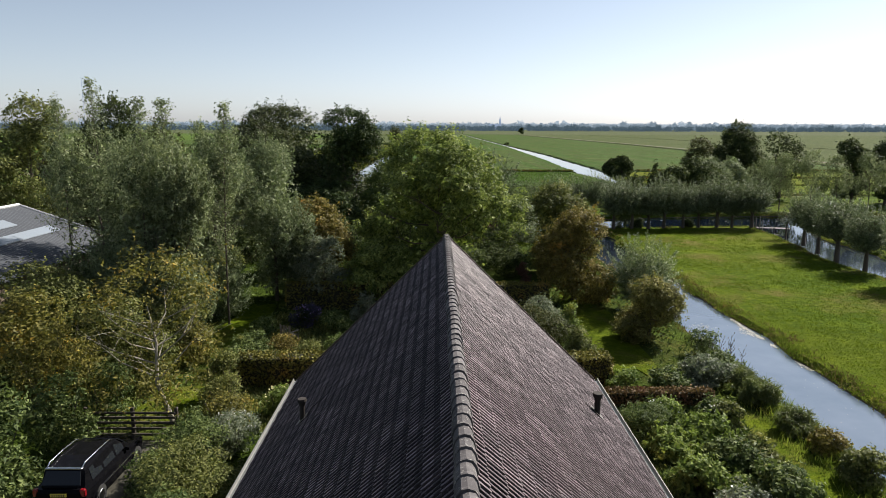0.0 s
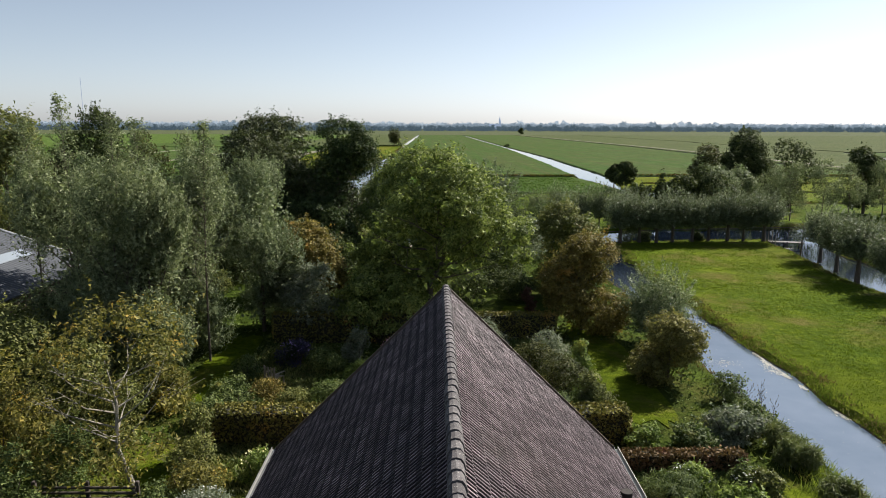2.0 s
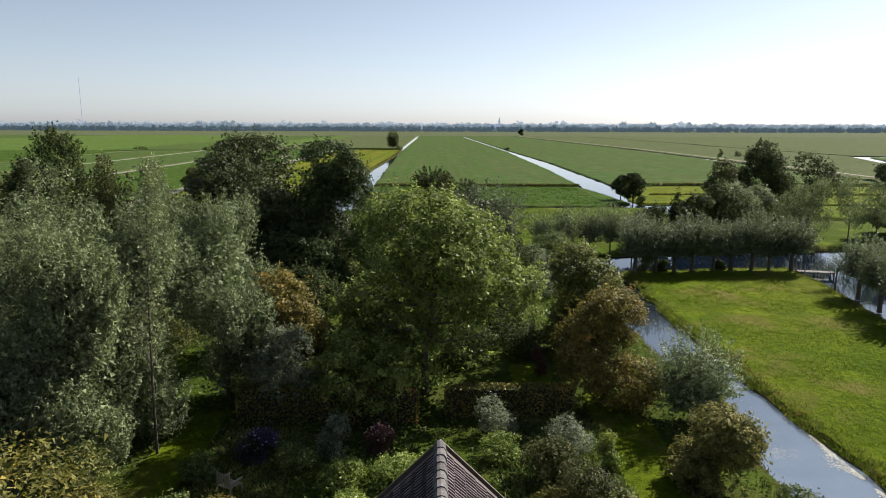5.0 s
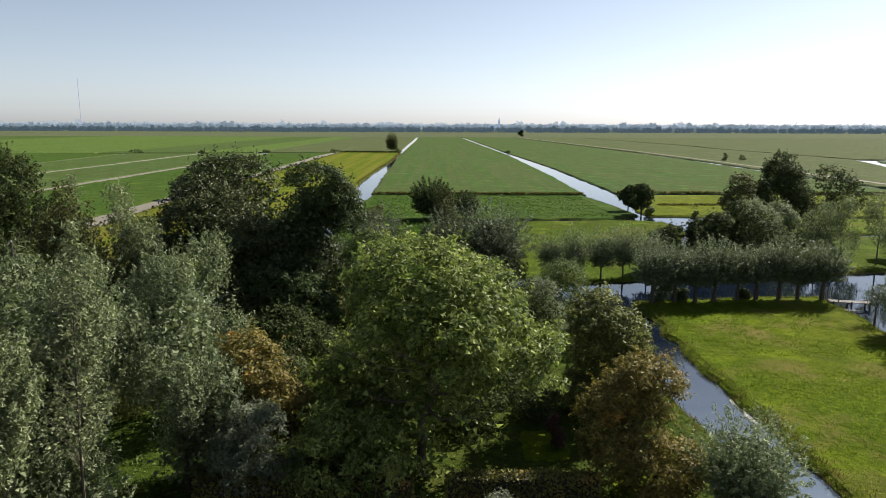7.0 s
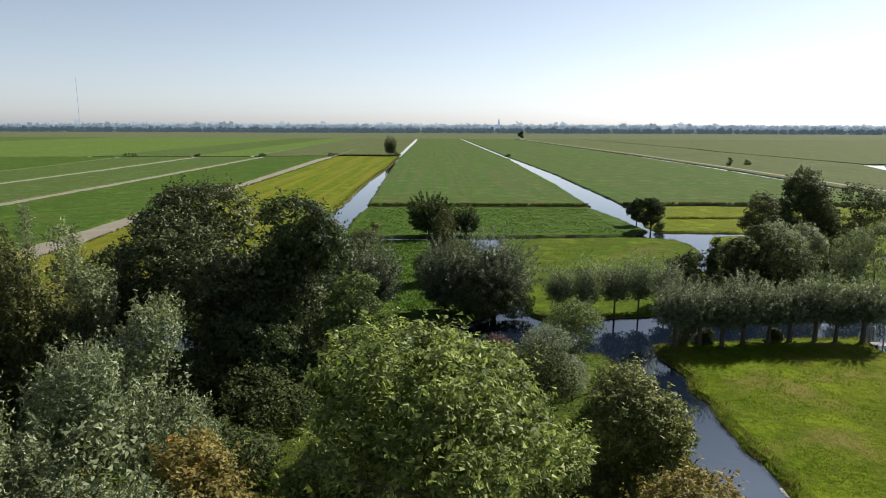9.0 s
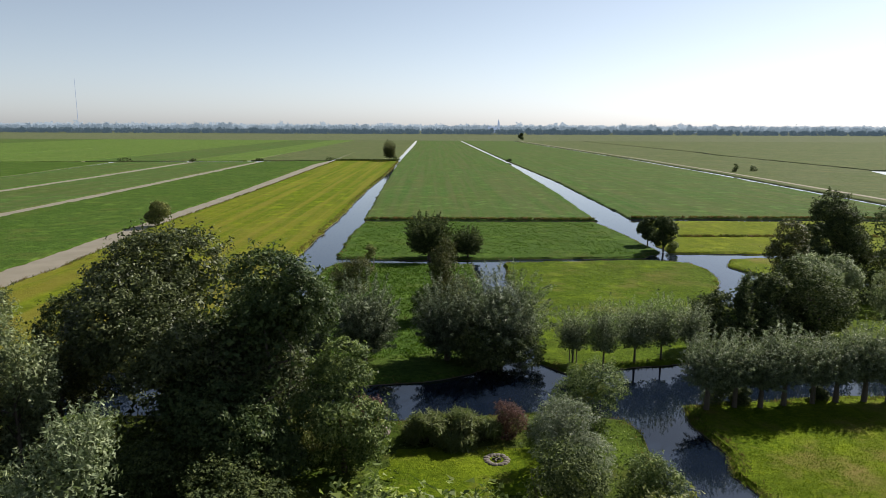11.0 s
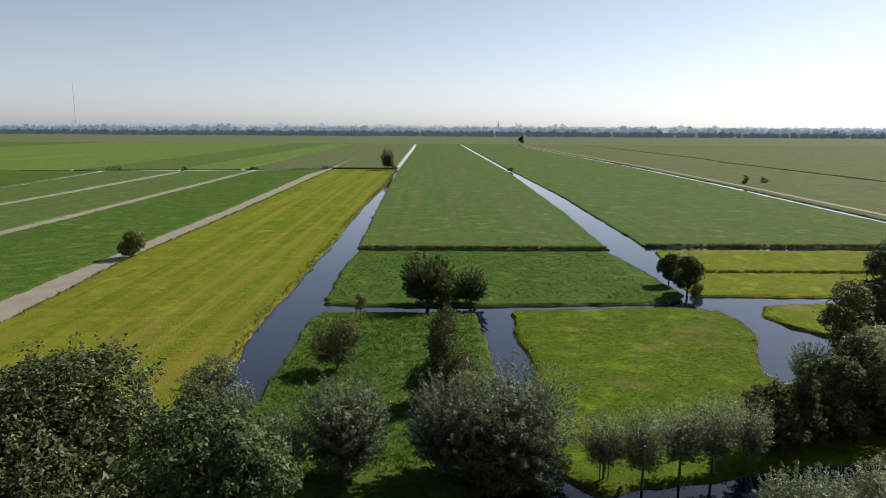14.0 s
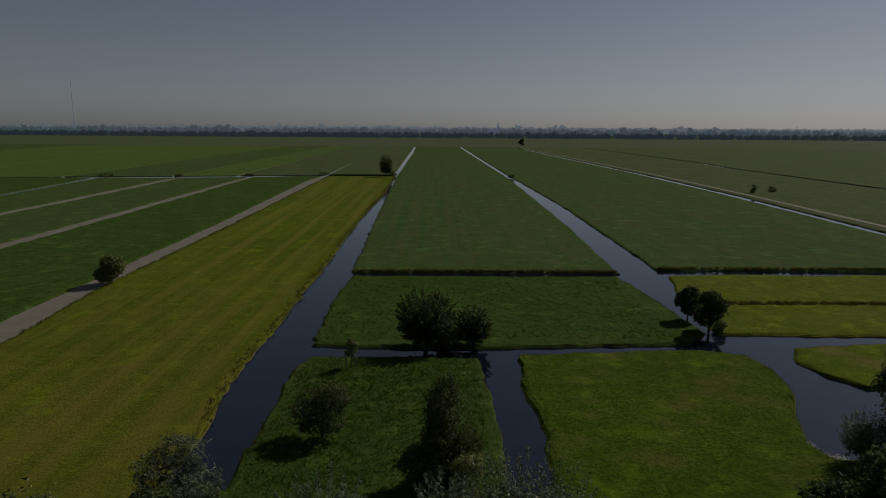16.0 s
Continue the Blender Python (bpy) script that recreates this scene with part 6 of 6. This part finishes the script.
# drifts that hug the bank, thick in places and broken between
thick = np.clip(np.sin(sy * 0.9) + np.sin(sy * 0.37 + 1) + 0.6 * np.sin(sy * 2.3), 0, 2) * np.clip((60 - sy) / 30, 0.15, 1)
cs = np.stack([np.interp(sy, [14, 30, 40, 50, 57], [18.25, 18.15, 18.05, 17.85, 17.75]) - np.abs(rng.normal(0, 0.15, 6000)) * (0.3 + thick), sy, rng.uniform(0.008, 0.016, 6000)], axis=1)
cs = cs[thick > 0.25]
ax = np.stack([rng.normal(0, 0.35, len(cs)), np.ones(len(cs))], axis=1)
ax /= np.linalg.norm(ax, axis=1)[:, None]
sz = rng.uniform(0.02, 0.08, (len(cs), 1))
a3 = np.concatenate([ax * sz, np.zeros((len(cs), 1))], axis=1)
b3 = np.concatenate([np.stack([-ax[:, 1], ax[:, 0]], axis=1) * sz * 0.5, np.zeros((len(cs), 1))], axis=1)
tagged(new("floating_scum", quads_mesh("floating_scum", np.stack([cs - a3, cs - b3, cs + a3, cs + b3], axis=1), FOAM)), "pale scum and fallen leaves along the bank", "scum", kind="stuff")

# specks of duckweed and fallen leaves adrift on the stream
rng = np.random.default_rng(521)
cs = np.concatenate([np.stack([rng.uniform(14.9, 18.2, 130), rng.uniform(14, 48, 130)], axis=1), np.array([15.5, 37.3]) + rng.normal(0, 1, (260, 2)) * np.array([0.45, 0.3]), np.array([37.2, 73.0]) + rng.normal(0, 1, (500, 2)) * np.array([0.45, 0.35]),
                     np.array([33.3, 104.6]) + rng.normal(0, 1, (1500, 2)) * np.array([0.3, 1.1]), np.array([34.0, 102.4]) + rng.normal(0, 1, (900, 2)) * np.array([0.6, 0.35])])
ta = rng.uniform(0, 2 * math.pi, len(cs))
sz = rng.uniform(0.01, 0.032, (len(cs), 1)) * np.where(cs[:, 1:] > 90, 3.0, 1.0)
c3 = np.concatenate([cs, np.full((len(cs), 1), 0.012)], axis=1)
a3 = np.stack([np.cos(ta), np.sin(ta), 0 * ta], axis=1) * sz
b3 = np.stack([-np.sin(ta), np.cos(ta), 0 * ta], axis=1) * sz * 0.6
tagged(new("floating_leaves", quads_mesh("floating_leaves", np.stack([c3 - a3, c3 - b3, c3 + a3, c3 + b3], axis=1), FOAM)), "fallen leaves and pale scum adrift on the stream", "leaves", kind="stuff")

def dry_weed(x, y, height, seed):
    """A tall seeded weed: a bare bent stem with thin side shoots and small seed heads."""
    rng = np.random.default_rng(seed)
    root = tagged(new("dry_weed"), "tall bare dry weed on the stream bank", "weed", "weeds on the stream bank")
    stem, heads = bmesh.new(), bmesh.new()
    bend = rng.normal(0, 0.12, 2)
    at = lambda k: Vector((bend[0] * k * k, bend[1] * k * k, height * k))
    for a in range(5):
        tube(stem, at(a / 5), at((a + 1) / 5), 0.012 - 0.0018 * a, 0.0102 - 0.0018 * a, 5)
    for a in range(9):
        k, turn = 0.4 + 0.06 * a, 2.4 * a + rng.uniform(0, 0.6)
        tip = at(k) + Vector((math.cos(turn) * 0.16, math.sin(turn) * 0.16, 0.22)) * rng.uniform(0.7, 1.3)
        tube(stem, at(k), tip, 0.006, 0.003, 4)
        tube(heads, tip, tip + Vector((0, 0, 0.07)), 0.014, 0.004, 5)
    part("stem", stem, BARK, root)
    part("seed_heads", heads, DRY_SEED, root, "brown seed heads")
    root.location = (x, y, LAND)


DRY_SEED = plain("dry brown seed heads", (0.12, 0.085, 0.05), 0.9, 0, 0.4, 20.0)
for k, (x, y, h) in enumerate([(13.2, 29.4, 1.5), (13.5, 29.0, 1.8), (13.75, 29.5, 1.3), (13.35, 28.4, 1.6), (13.1, 30.0, 1.2), (13.6, 28.0, 1.4)]):
    dry_weed(x, y, h, 560 + k)

# ---- gate, garden chair, posts ----
OLD_WOOD = plain("grey weathered wood", (0.2, 0.17, 0.13), 0.8, 0, 0.35, 8.0)
DARK_WOOD = plain("dark wet wood", (0.05, 0.04, 0.032), 0.7, 0, 0.35, 8.0)
gate = tagged(new("garden_gate"), "dark wooden five bar garden gate", "gate")
for x in (-13.2, -11.5, -9.9):
    bm = bmesh.new()
    box_bm(bm, x - 0.06, x + 0.06, 21.94, 22.06, 0.2, 1.55)
    bmesh.ops.bevel(bm, geom=bm.edges[:], offset=0.012, segments=1, affect="EDGES")
    part("post", bm, DARK_WOOD, gate)
for z in (0.55, 0.78, 1.0, 1.2, 1.38):
    bm = bmesh.new()
    box_bm(bm, -13.2, -9.9, 21.86, 21.93, z - 0.04, z + 0.04)
    bmesh.ops.bevel(bm, geom=bm.edges[:], offset=0.01, segments=1, affect="EDGES")
    part("rail", bm, DARK_WOOD, gate)

chair = tagged(new("garden_chair"), "grey weathered wooden garden chair on the lawn edge", "chair")


def slab(name, x0, x1, y0, y1, z0, z1, mat, parent, tilt=0.0):
    bm = bmesh.new()
    box_bm(bm, x0, x1, y0, y1, z0, z1)
    bmesh.ops.bevel(bm, geom=bm.edges[:], offset=min(0.01, 0.3 * min(x1 - x0, y1 - y0, z1 - z0)), segments=1, affect="EDGES")
    o = part(name, bm, mat, parent)
    return o


for sx in (-0.33, 0.33):
    for sy in (-0.3, 0.3):
        slab("leg", sx - 0.03, sx + 0.03, sy - 0.03, sy + 0.03, 0, 0.45 if sy < 0 else 1.05, OLD_WOOD, chair)
    slab("armrest", sx - 0.05, sx + 0.05, -0.36, 0.3, 0.64, 0.68, OLD_WOOD, chair)
for i in range(5):
    slab("seat_slat", -0.33, 0.33, -0.3 + i * 0.125, -0.2 + i * 0.125, 0.42, 0.45, OLD_WOOD, chair)
for i in range(4):
    slab("back_slat", -0.3 + i * 0.17, -0.2 + i * 0.17, 0.27, 0.3, 0.5, 1.0, OLD_WOOD, chair)
chair.matrix_world = pose(-8.2, 33.2, LAND, 0, 0, 150)

for k, (x, y, h, r) in enumerate([(-25.6, 54.9, 8.9, 0.09), (-43.6, 90.4, 6.0, 0.11), (-44.5, 82.4, 6.0, 0.1)]):
    pole = tagged(new("utility_pole"), "dark wooden utility pole", "pole", "utility poles")
    bm = bmesh.new()
    tube(bm, (0, 0, -0.5), (0, 0, h), r, r * 0.75, 10)
    part("shaft", bm, DARK_WOOD, pole)
    bm = bmesh.new()
    tube(bm, (0, 0, h - 0.02), (0, 0, h + 0.08), r * 0.8, r * 0.3, 10)
    part("cap", bm, ZINC, pole, "grey zinc pole cap")
    pole.location = (x, y, LAND)
for k, (x, y) in enumerate([(36.4, 75.2), (37.2, 75.9), (36.1, 73.0)]):
    post = tagged(new("fence_post"), "short grey wooden fence post on the bank", "post", "bank fence posts")
    bm = bmesh.new()
    tube(bm, (0, 0, -0.4), (0, 0, 1.25), 0.06, 0.055, 8)
    part("stake", bm, OLD_WOOD, post)
    post.location = (x, y, 0.3)
for k, (x, y) in enumerate([(-9.8, 123.3), (-8.7, 123.3), (-9.8, 124.2), (-8.7, 124.2), (11.7, 83.9), (12.3, 83.9)]):
    post = tagged(new("tree_stake"), "thin wooden stake beside a young tree", "stake", "tree stakes")
    bm = bmesh.new()
    tube(bm, (0, 0, -0.3), (0, 0, 1.5), 0.05, 0.045, 8)
    part("stake", bm, OLD_WOOD, post)
    post.location = (x, y, LAND)

bridge = tagged(new("footbridge"), "low dark plank footbridge over the willow ditch", "bridge")
for i in range(3):
    slab("plank", -1.75, 1.75, -0.42 + 0.29 * i, -0.16 + 0.29 * i, 0.06 + 0.006 * i, 0.11 + 0.006 * i, DARK_WOOD, bridge)
for sx in (-1.5, 0.0, 1.5):
    slab("bearer", sx - 0.07, sx + 0.07, -0.46, 0.48, -0.08, 0.06, DARK_WOOD, bridge)
    for sy in (-0.5, 0.5):
        bm = bmesh.new()
        tube(bm, (sx, sy, -1.0), (sx, sy, 0.2), 0.07, 0.065, 8)
        part("pile", bm, DARK_WOOD, bridge)
bridge.matrix_world = pose(37.9, 74.2, 0.4, 0, 0, -12)
tree("willow_sapling", "small bare stemmed willow sapling on the ditch bank", 36.2, 68.0, 3.6, 2.2, 1.1, LEAF_POLLARD, 700, 0.2, 0.3, 143, z=0.3, trunk_r=0.1, shape="brush", core=0.0)

# ---- stone and fire ring at the canal end of the garden ----
STONE = plain("weathered stone", (0.2, 0.165, 0.14), 0.85, 0, 0.25, 3.0)
bm = bmesh.new()
bmesh.ops.create_icosphere(bm, subdivisions=3, radius=1.0)
for vtx in bm.verts:
    vtx.co = Vector((vtx.co.x * 0.85, vtx.co.y * 0.55, vtx.co.z * 0.42)) * (1 + 0.14 * noise.noise(vtx.co * 1.7))
boulder = part("boulder", bm, STONE, smooth=True)
boulder.location = (-3.6, 70.2, LAND + 0.2)
tagged(boulder, "pale weathered boulder beside the canal", "stone")
RING_STONE = plain("sooty field stone", (0.1, 0.085, 0.07), 0.9, 0, 0.35, 5.0)
ring_root = tagged(new("fire_ring"), "ring of rough stones around a fire pit", "fire pit")
rr = np.random.default_rng(77)
for i in range(14):
    a = 2 * math.pi * i / 14
    bm = bmesh.new()
    bmesh.ops.create_icosphere(bm, subdivisions=2, radius=0.2)
    for vtx in bm.verts:
        vtx.co = Vector((vtx.co.x * 1.2, vtx.co.y * 0.9, vtx.co.z * 0.7)) * (1 + 0.3 * noise.noise(vtx.co * 4 + Vector((i, 0, 0))))
    o = part("stone", bm, RING_STONE, ring_root)
    o.location = (0.62 * math.cos(a), 0.62 * math.sin(a), 0.0)
for i in range(5):
    bm = bmesh.new()
    a = 1.3 * i
    tube(bm, (-0.3 * math.cos(a), -0.3 * math.sin(a), 0.05 + 0.02 * i), (0.3 * math.cos(a + 0.3), 0.3 * math.sin(a + 0.3), 0.07 + 0.03 * i), 0.045, 0.035, 7)
    part("log", bm, DARK_WOOD, ring_root, "charred log")
ring_root.location = (3.9, 66.7, LAND)

# ---- parked car ----
m, n, l, b = material("black car paint")
PAINT = m
l.new(ramp(n, l, noise_tex(n, l, 5.0), [(0.3, (0.003, 0.003, 0.004)), (0.7, (0.006, 0.006, 0.007))]).outputs[0], b.inputs["Base Color"])
b.inputs["Roughness"].default_value = 0.12
b.inputs["Specular IOR Level"].default_value = 0.05
CHROME = plain("bright roof rail metal", (0.7, 0.7, 0.72), 0.2, 1.0, 0.05, 5.0)
RUBBER = plain("black rubber", (0.02, 0.02, 0.02), 0.85, 0, 0.2, 8.0)
LAMP = plain("red tail lamp plastic", (0.2, 0.006, 0.01), 0.25, 0, 0.1, 5.0, coat=1.0)
PLATE = plain("yellow number plate", (0.6, 0.45, 0.06), 0.5, 0, 0.1, 5.0)
GREY_PLASTIC = plain("dark grey plastic", (0.05, 0.05, 0.05), 0.6, 0, 0.2, 8.0)
m, n, l, b = material("tinted car glass")
CAR_GLASS = m
b.inputs["Base Color"].default_value, b.inputs["Roughness"].default_value = (0.012, 0.014, 0.017, 1), 0.05
b.inputs["Specular IOR Level"].default_value = 0.35
car = tagged(new("car"), "black estate car with bright roof rails, parked on the drive", "car")


def loft(name, sections, mat, parent, label=""):
    """Skin over closed cross-sections that share a vertex count."""
    bm = bmesh.new()
    rings = [[bm.verts.new(p) for p in s] for s in sections]
    k = len(sections[0])
    for a, c in zip(rings, rings[1:]):
        for i in range(k):
            bm.faces.new((a[i], a[(i + 1) % k], c[(i + 1) % k], c[i]))
    bm.faces.new(rings[0][::-1])
    bm.faces.new(rings[-1])
    bmesh.ops.recalc_face_normals(bm, faces=bm.faces)
    return part(name, bm, mat, parent, label, smooth=False)


def body_section(y, half, z0, z1):
    return [(-half * 0.94, y, z0), (half * 0.94, y, z0), (half, y, z0 + 0.25), (half, y, z1 - 0.12), (half * 0.95, y, z1), (-half * 0.95, y, z1), (-half, y, z1 - 0.12), (-half, y, z0 + 0.25)]


loft("body", [body_section(-2.25, 0.74, 0.35, 0.85), body_section(-2.18, 0.82, 0.25, 0.95), body_section(-1.5, 0.87, 0.2, 0.97), body_section(0.0, 0.88, 0.2, 0.95), body_section(1.1, 0.87, 0.2, 0.92), body_section(1.9, 0.84, 0.22, 0.84),
              body_section(2.18, 0.74, 0.28, 0.72), body_section(2.25, 0.6, 0.35, 0.62)], PAINT, car)


def cabin_section(y, low, high, z0, z1):
    return [(-low, y, z0), (low, y, z0), (high + 0.04, y, z1 - 0.06), (high - 0.05, y, z1), (-high + 0.05, y, z1), (-high - 0.04, y, z1 - 0.06)]


loft("cabin", [cabin_section(-2.1, 0.78, 0.58, 0.93, 0.98), cabin_section(-1.78, 0.8, 0.6, 0.93, 1.46), cabin_section(-1.0, 0.81, 0.62, 0.93, 1.52), cabin_section(0.0, 0.81, 0.62, 0.92, 1.5), cabin_section(0.45, 0.8, 0.6, 0.92, 1.4),
               cabin_section(1.05, 0.78, 0.56, 0.9, 0.96)], PAINT, car)
for sx in (-1, 1):
    for nm, y0, y1 in (("side_window", -1.65, -0.95), ("side_window", -0.85, -0.1), ("side_window", 0.0, 0.55)):
        zt0, zt1 = (1.36, 1.4) if y0 < -1 else ((1.42, 1.4) if y0 < -0.5 else (1.38, 1.2))
        xs = lambda z: sx * (0.815 - (z - 0.93) * 0.34 + 0.008)
        v = [(xs(1.0), y0, 1.0), (xs(1.0), y1, 1.0), (xs(zt1), y1 - 0.02, zt1), (xs(zt0), y0 + 0.05, zt0)]
        v += [(x - sx * 0.02, y, z) for x, y, z in v]
        mesh_object(nm, v, [(0, 1, 2, 3), (0, 4, 5, 1), (1, 5, 6, 2), (2, 6, 7, 3), (3, 7, 4, 0)], CAR_GLASS, car, "tinted side window")
    bm = bmesh.new()
    pts = [(sx * 0.56, -1.75, 1.49), (sx * 0.57, -1.6, 1.58), (sx * 0.58, -0.8, 1.6), (sx * 0.57, 0.05, 1.57), (sx * 0.56, 0.2, 1.5)]
    for p, q in zip(pts, pts[1:]):
        tube(bm, p, q, 0.022, 0.022, 8)
    part("roof_rail", bm, CHROME, car, "bright metal roof rail")
    bm = bmesh.new()
    box_bm(bm, sx * 0.88 - 0.012, sx * 0.88 + 0.012, -1.4, 1.3, 0.56, 0.6)
    part("side_trim", bm, CHROME, car)
    bm = bmesh.new()
    box_bm(bm, min(sx * 0.66, sx * 0.83), max(sx * 0.66, sx * 0.83), -2.25, -2.1, 0.72, 0.98)
    bmesh.ops.bevel(bm, geom=bm.edges[:], offset=0.03, segments=2, affect="EDGES")
    part("tail_lamp", bm, LAMP, car, "red tail lamp")
    bm = bmesh.new()
    box_bm(bm, min(sx * 0.82, sx * 1.0), max(sx * 0.82, sx * 1.0), 0.5, 0.66, 0.93, 1.05)
    bmesh.ops.bevel(bm, geom=bm.edges[:], offset=0.03, segments=2, affect="EDGES")
    part("wing_mirror", bm, PAINT, car)
    for y in (-1.35, 1.35):
        bm = bmesh.new()
        tube(bm, (sx * 0.7, y, 0.32), (sx * 0.9, y, 0.32), 0.32, 0.32, 20)
        wheel = part("wheel", bm, RUBBER, car, "black tyre")
        bm = bmesh.new()
        tube(bm, (sx * 0.88, y, 0.32), (sx * 0.912, y, 0.32), 0.2, 0.17, 16)
        part("rim", bm, CHROME, wheel, "metal wheel rim")
v = [(-0.62, -2.06, 1.03), (0.62, -2.06, 1.03), (0.54, -1.83, 1.4), (-0.54, -1.83, 1.4)]
v += [(x, y - 0.02, z + 0.01) for x, y, z in v]
mesh_object("rear_window", v, [(4, 5, 6, 7), (0, 1, 5, 4), (1, 2, 6, 5), (2, 3, 7, 6), (3, 0, 4, 7)], CAR_GLASS, car, "tinted rear window")
v = [(-0.66, 0.98, 1.0), (0.66, 0.98, 1.0), (0.56, 0.52, 1.37), (-0.56, 0.52, 1.37)]
v += [(x, y + 0.02, z + 0.015) for x, y, z in v]
mesh_object("windscreen", v, [(4, 7, 6, 5), (0, 4, 5, 1), (1, 5, 6, 2), (2, 6, 7, 3), (3, 7, 4, 0)], CAR_GLASS, car, "tinted windscreen")
bm = bmesh.new()
box_bm(bm, -0.6, 0.6, -1.86, -1.74, 1.46, 1.5)
bmesh.ops.bevel(bm, geom=bm.edges[:], offset=0.012, segments=1, affect="EDGES")
part("roof_spoiler", bm, CHROME, car, "bright strip above the rear window")
bm = bmesh.new()
box_bm(bm, -0.26, 0.26, -2.27, -2.245, 0.74, 0.85)
plate = part("number_plate", bm, PLATE, car, "yellow number plate")
for i in range(6):
    bm = bmesh.new()
    box_bm(bm, -0.21 + i * 0.072, -0.17 + i * 0.072, -2.276, -2.271, 0.765, 0.825)
    part("plate_bar", bm, GREY_PLASTIC, plate)
bm = bmesh.new()
box_bm(bm, -0.8, 0.8, -2.3, -2.1, 0.4, 0.58)
bmesh.ops.bevel(bm, geom=bm.edges[:], offset=0.04, segments=2, affect="EDGES")
part("rear_bumper", bm, PAINT, car)
car.matrix_world = pose(-11.35, 18.85, LAND + 0.02, 0, 0, 0) @ Matrix.Scale(0.92, 4)
DRIVE = plain("dark gravel drive", (0.045, 0.042, 0.03), 0.9, 0, 0.4, 6.0)
mesh_object("drive", [(-13.0, 8, LAND + 0.015), (-9.8, 8, LAND + 0.015), (-9.8, 21.8, LAND + 0.015), (-13.0, 21.8, LAND + 0.015)], [(0, 1, 2, 3)], DRIVE)
tagged(bpy.data.objects["drive"], "dark gravel drive beside the farmhouse", "drive", kind="structure")

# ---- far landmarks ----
# church and mast: haze in front of them added as emission
FAR_STONE = hazy("far masonry with haze glow", (0.06, 0.06, 0.07), (0.1, 0.1, 0.11), (0.14, 0.18, 0.25))
church = tagged(new("church"), "far village church with a pointed spire", "church")
CX, CY = 252.0, 2750.0
bm = bmesh.new()
box_bm(bm, CX - 4, CX + 4, CY - 4, CY + 4, 0, 34)
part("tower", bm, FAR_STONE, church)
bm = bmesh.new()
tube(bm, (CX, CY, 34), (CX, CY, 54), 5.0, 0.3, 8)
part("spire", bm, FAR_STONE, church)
bm = bmesh.new()
for x0, x1 in ((CX - 42, CX - 4),):
    a = [bm.verts.new(p) for p in ((x0, CY - 8, 0), (x0, CY + 8, 0), (x0, CY + 8, 14), (x0, CY, 24), (x0, CY - 8, 14))]
    c = [bm.verts.new(p) for p in ((x1, CY - 8, 0), (x1, CY + 8, 0), (x1, CY + 8, 14), (x1, CY, 24), (x1, CY - 8, 14))]
    for i in range(5):
        bm.faces.new((a[i], a[(i + 1) % 5], c[(i + 1) % 5], c[i]))
    bm.faces.new(a[::-1])
    bm.faces.new(c)
bmesh.ops.recalc_face_normals(bm, faces=bm.faces)
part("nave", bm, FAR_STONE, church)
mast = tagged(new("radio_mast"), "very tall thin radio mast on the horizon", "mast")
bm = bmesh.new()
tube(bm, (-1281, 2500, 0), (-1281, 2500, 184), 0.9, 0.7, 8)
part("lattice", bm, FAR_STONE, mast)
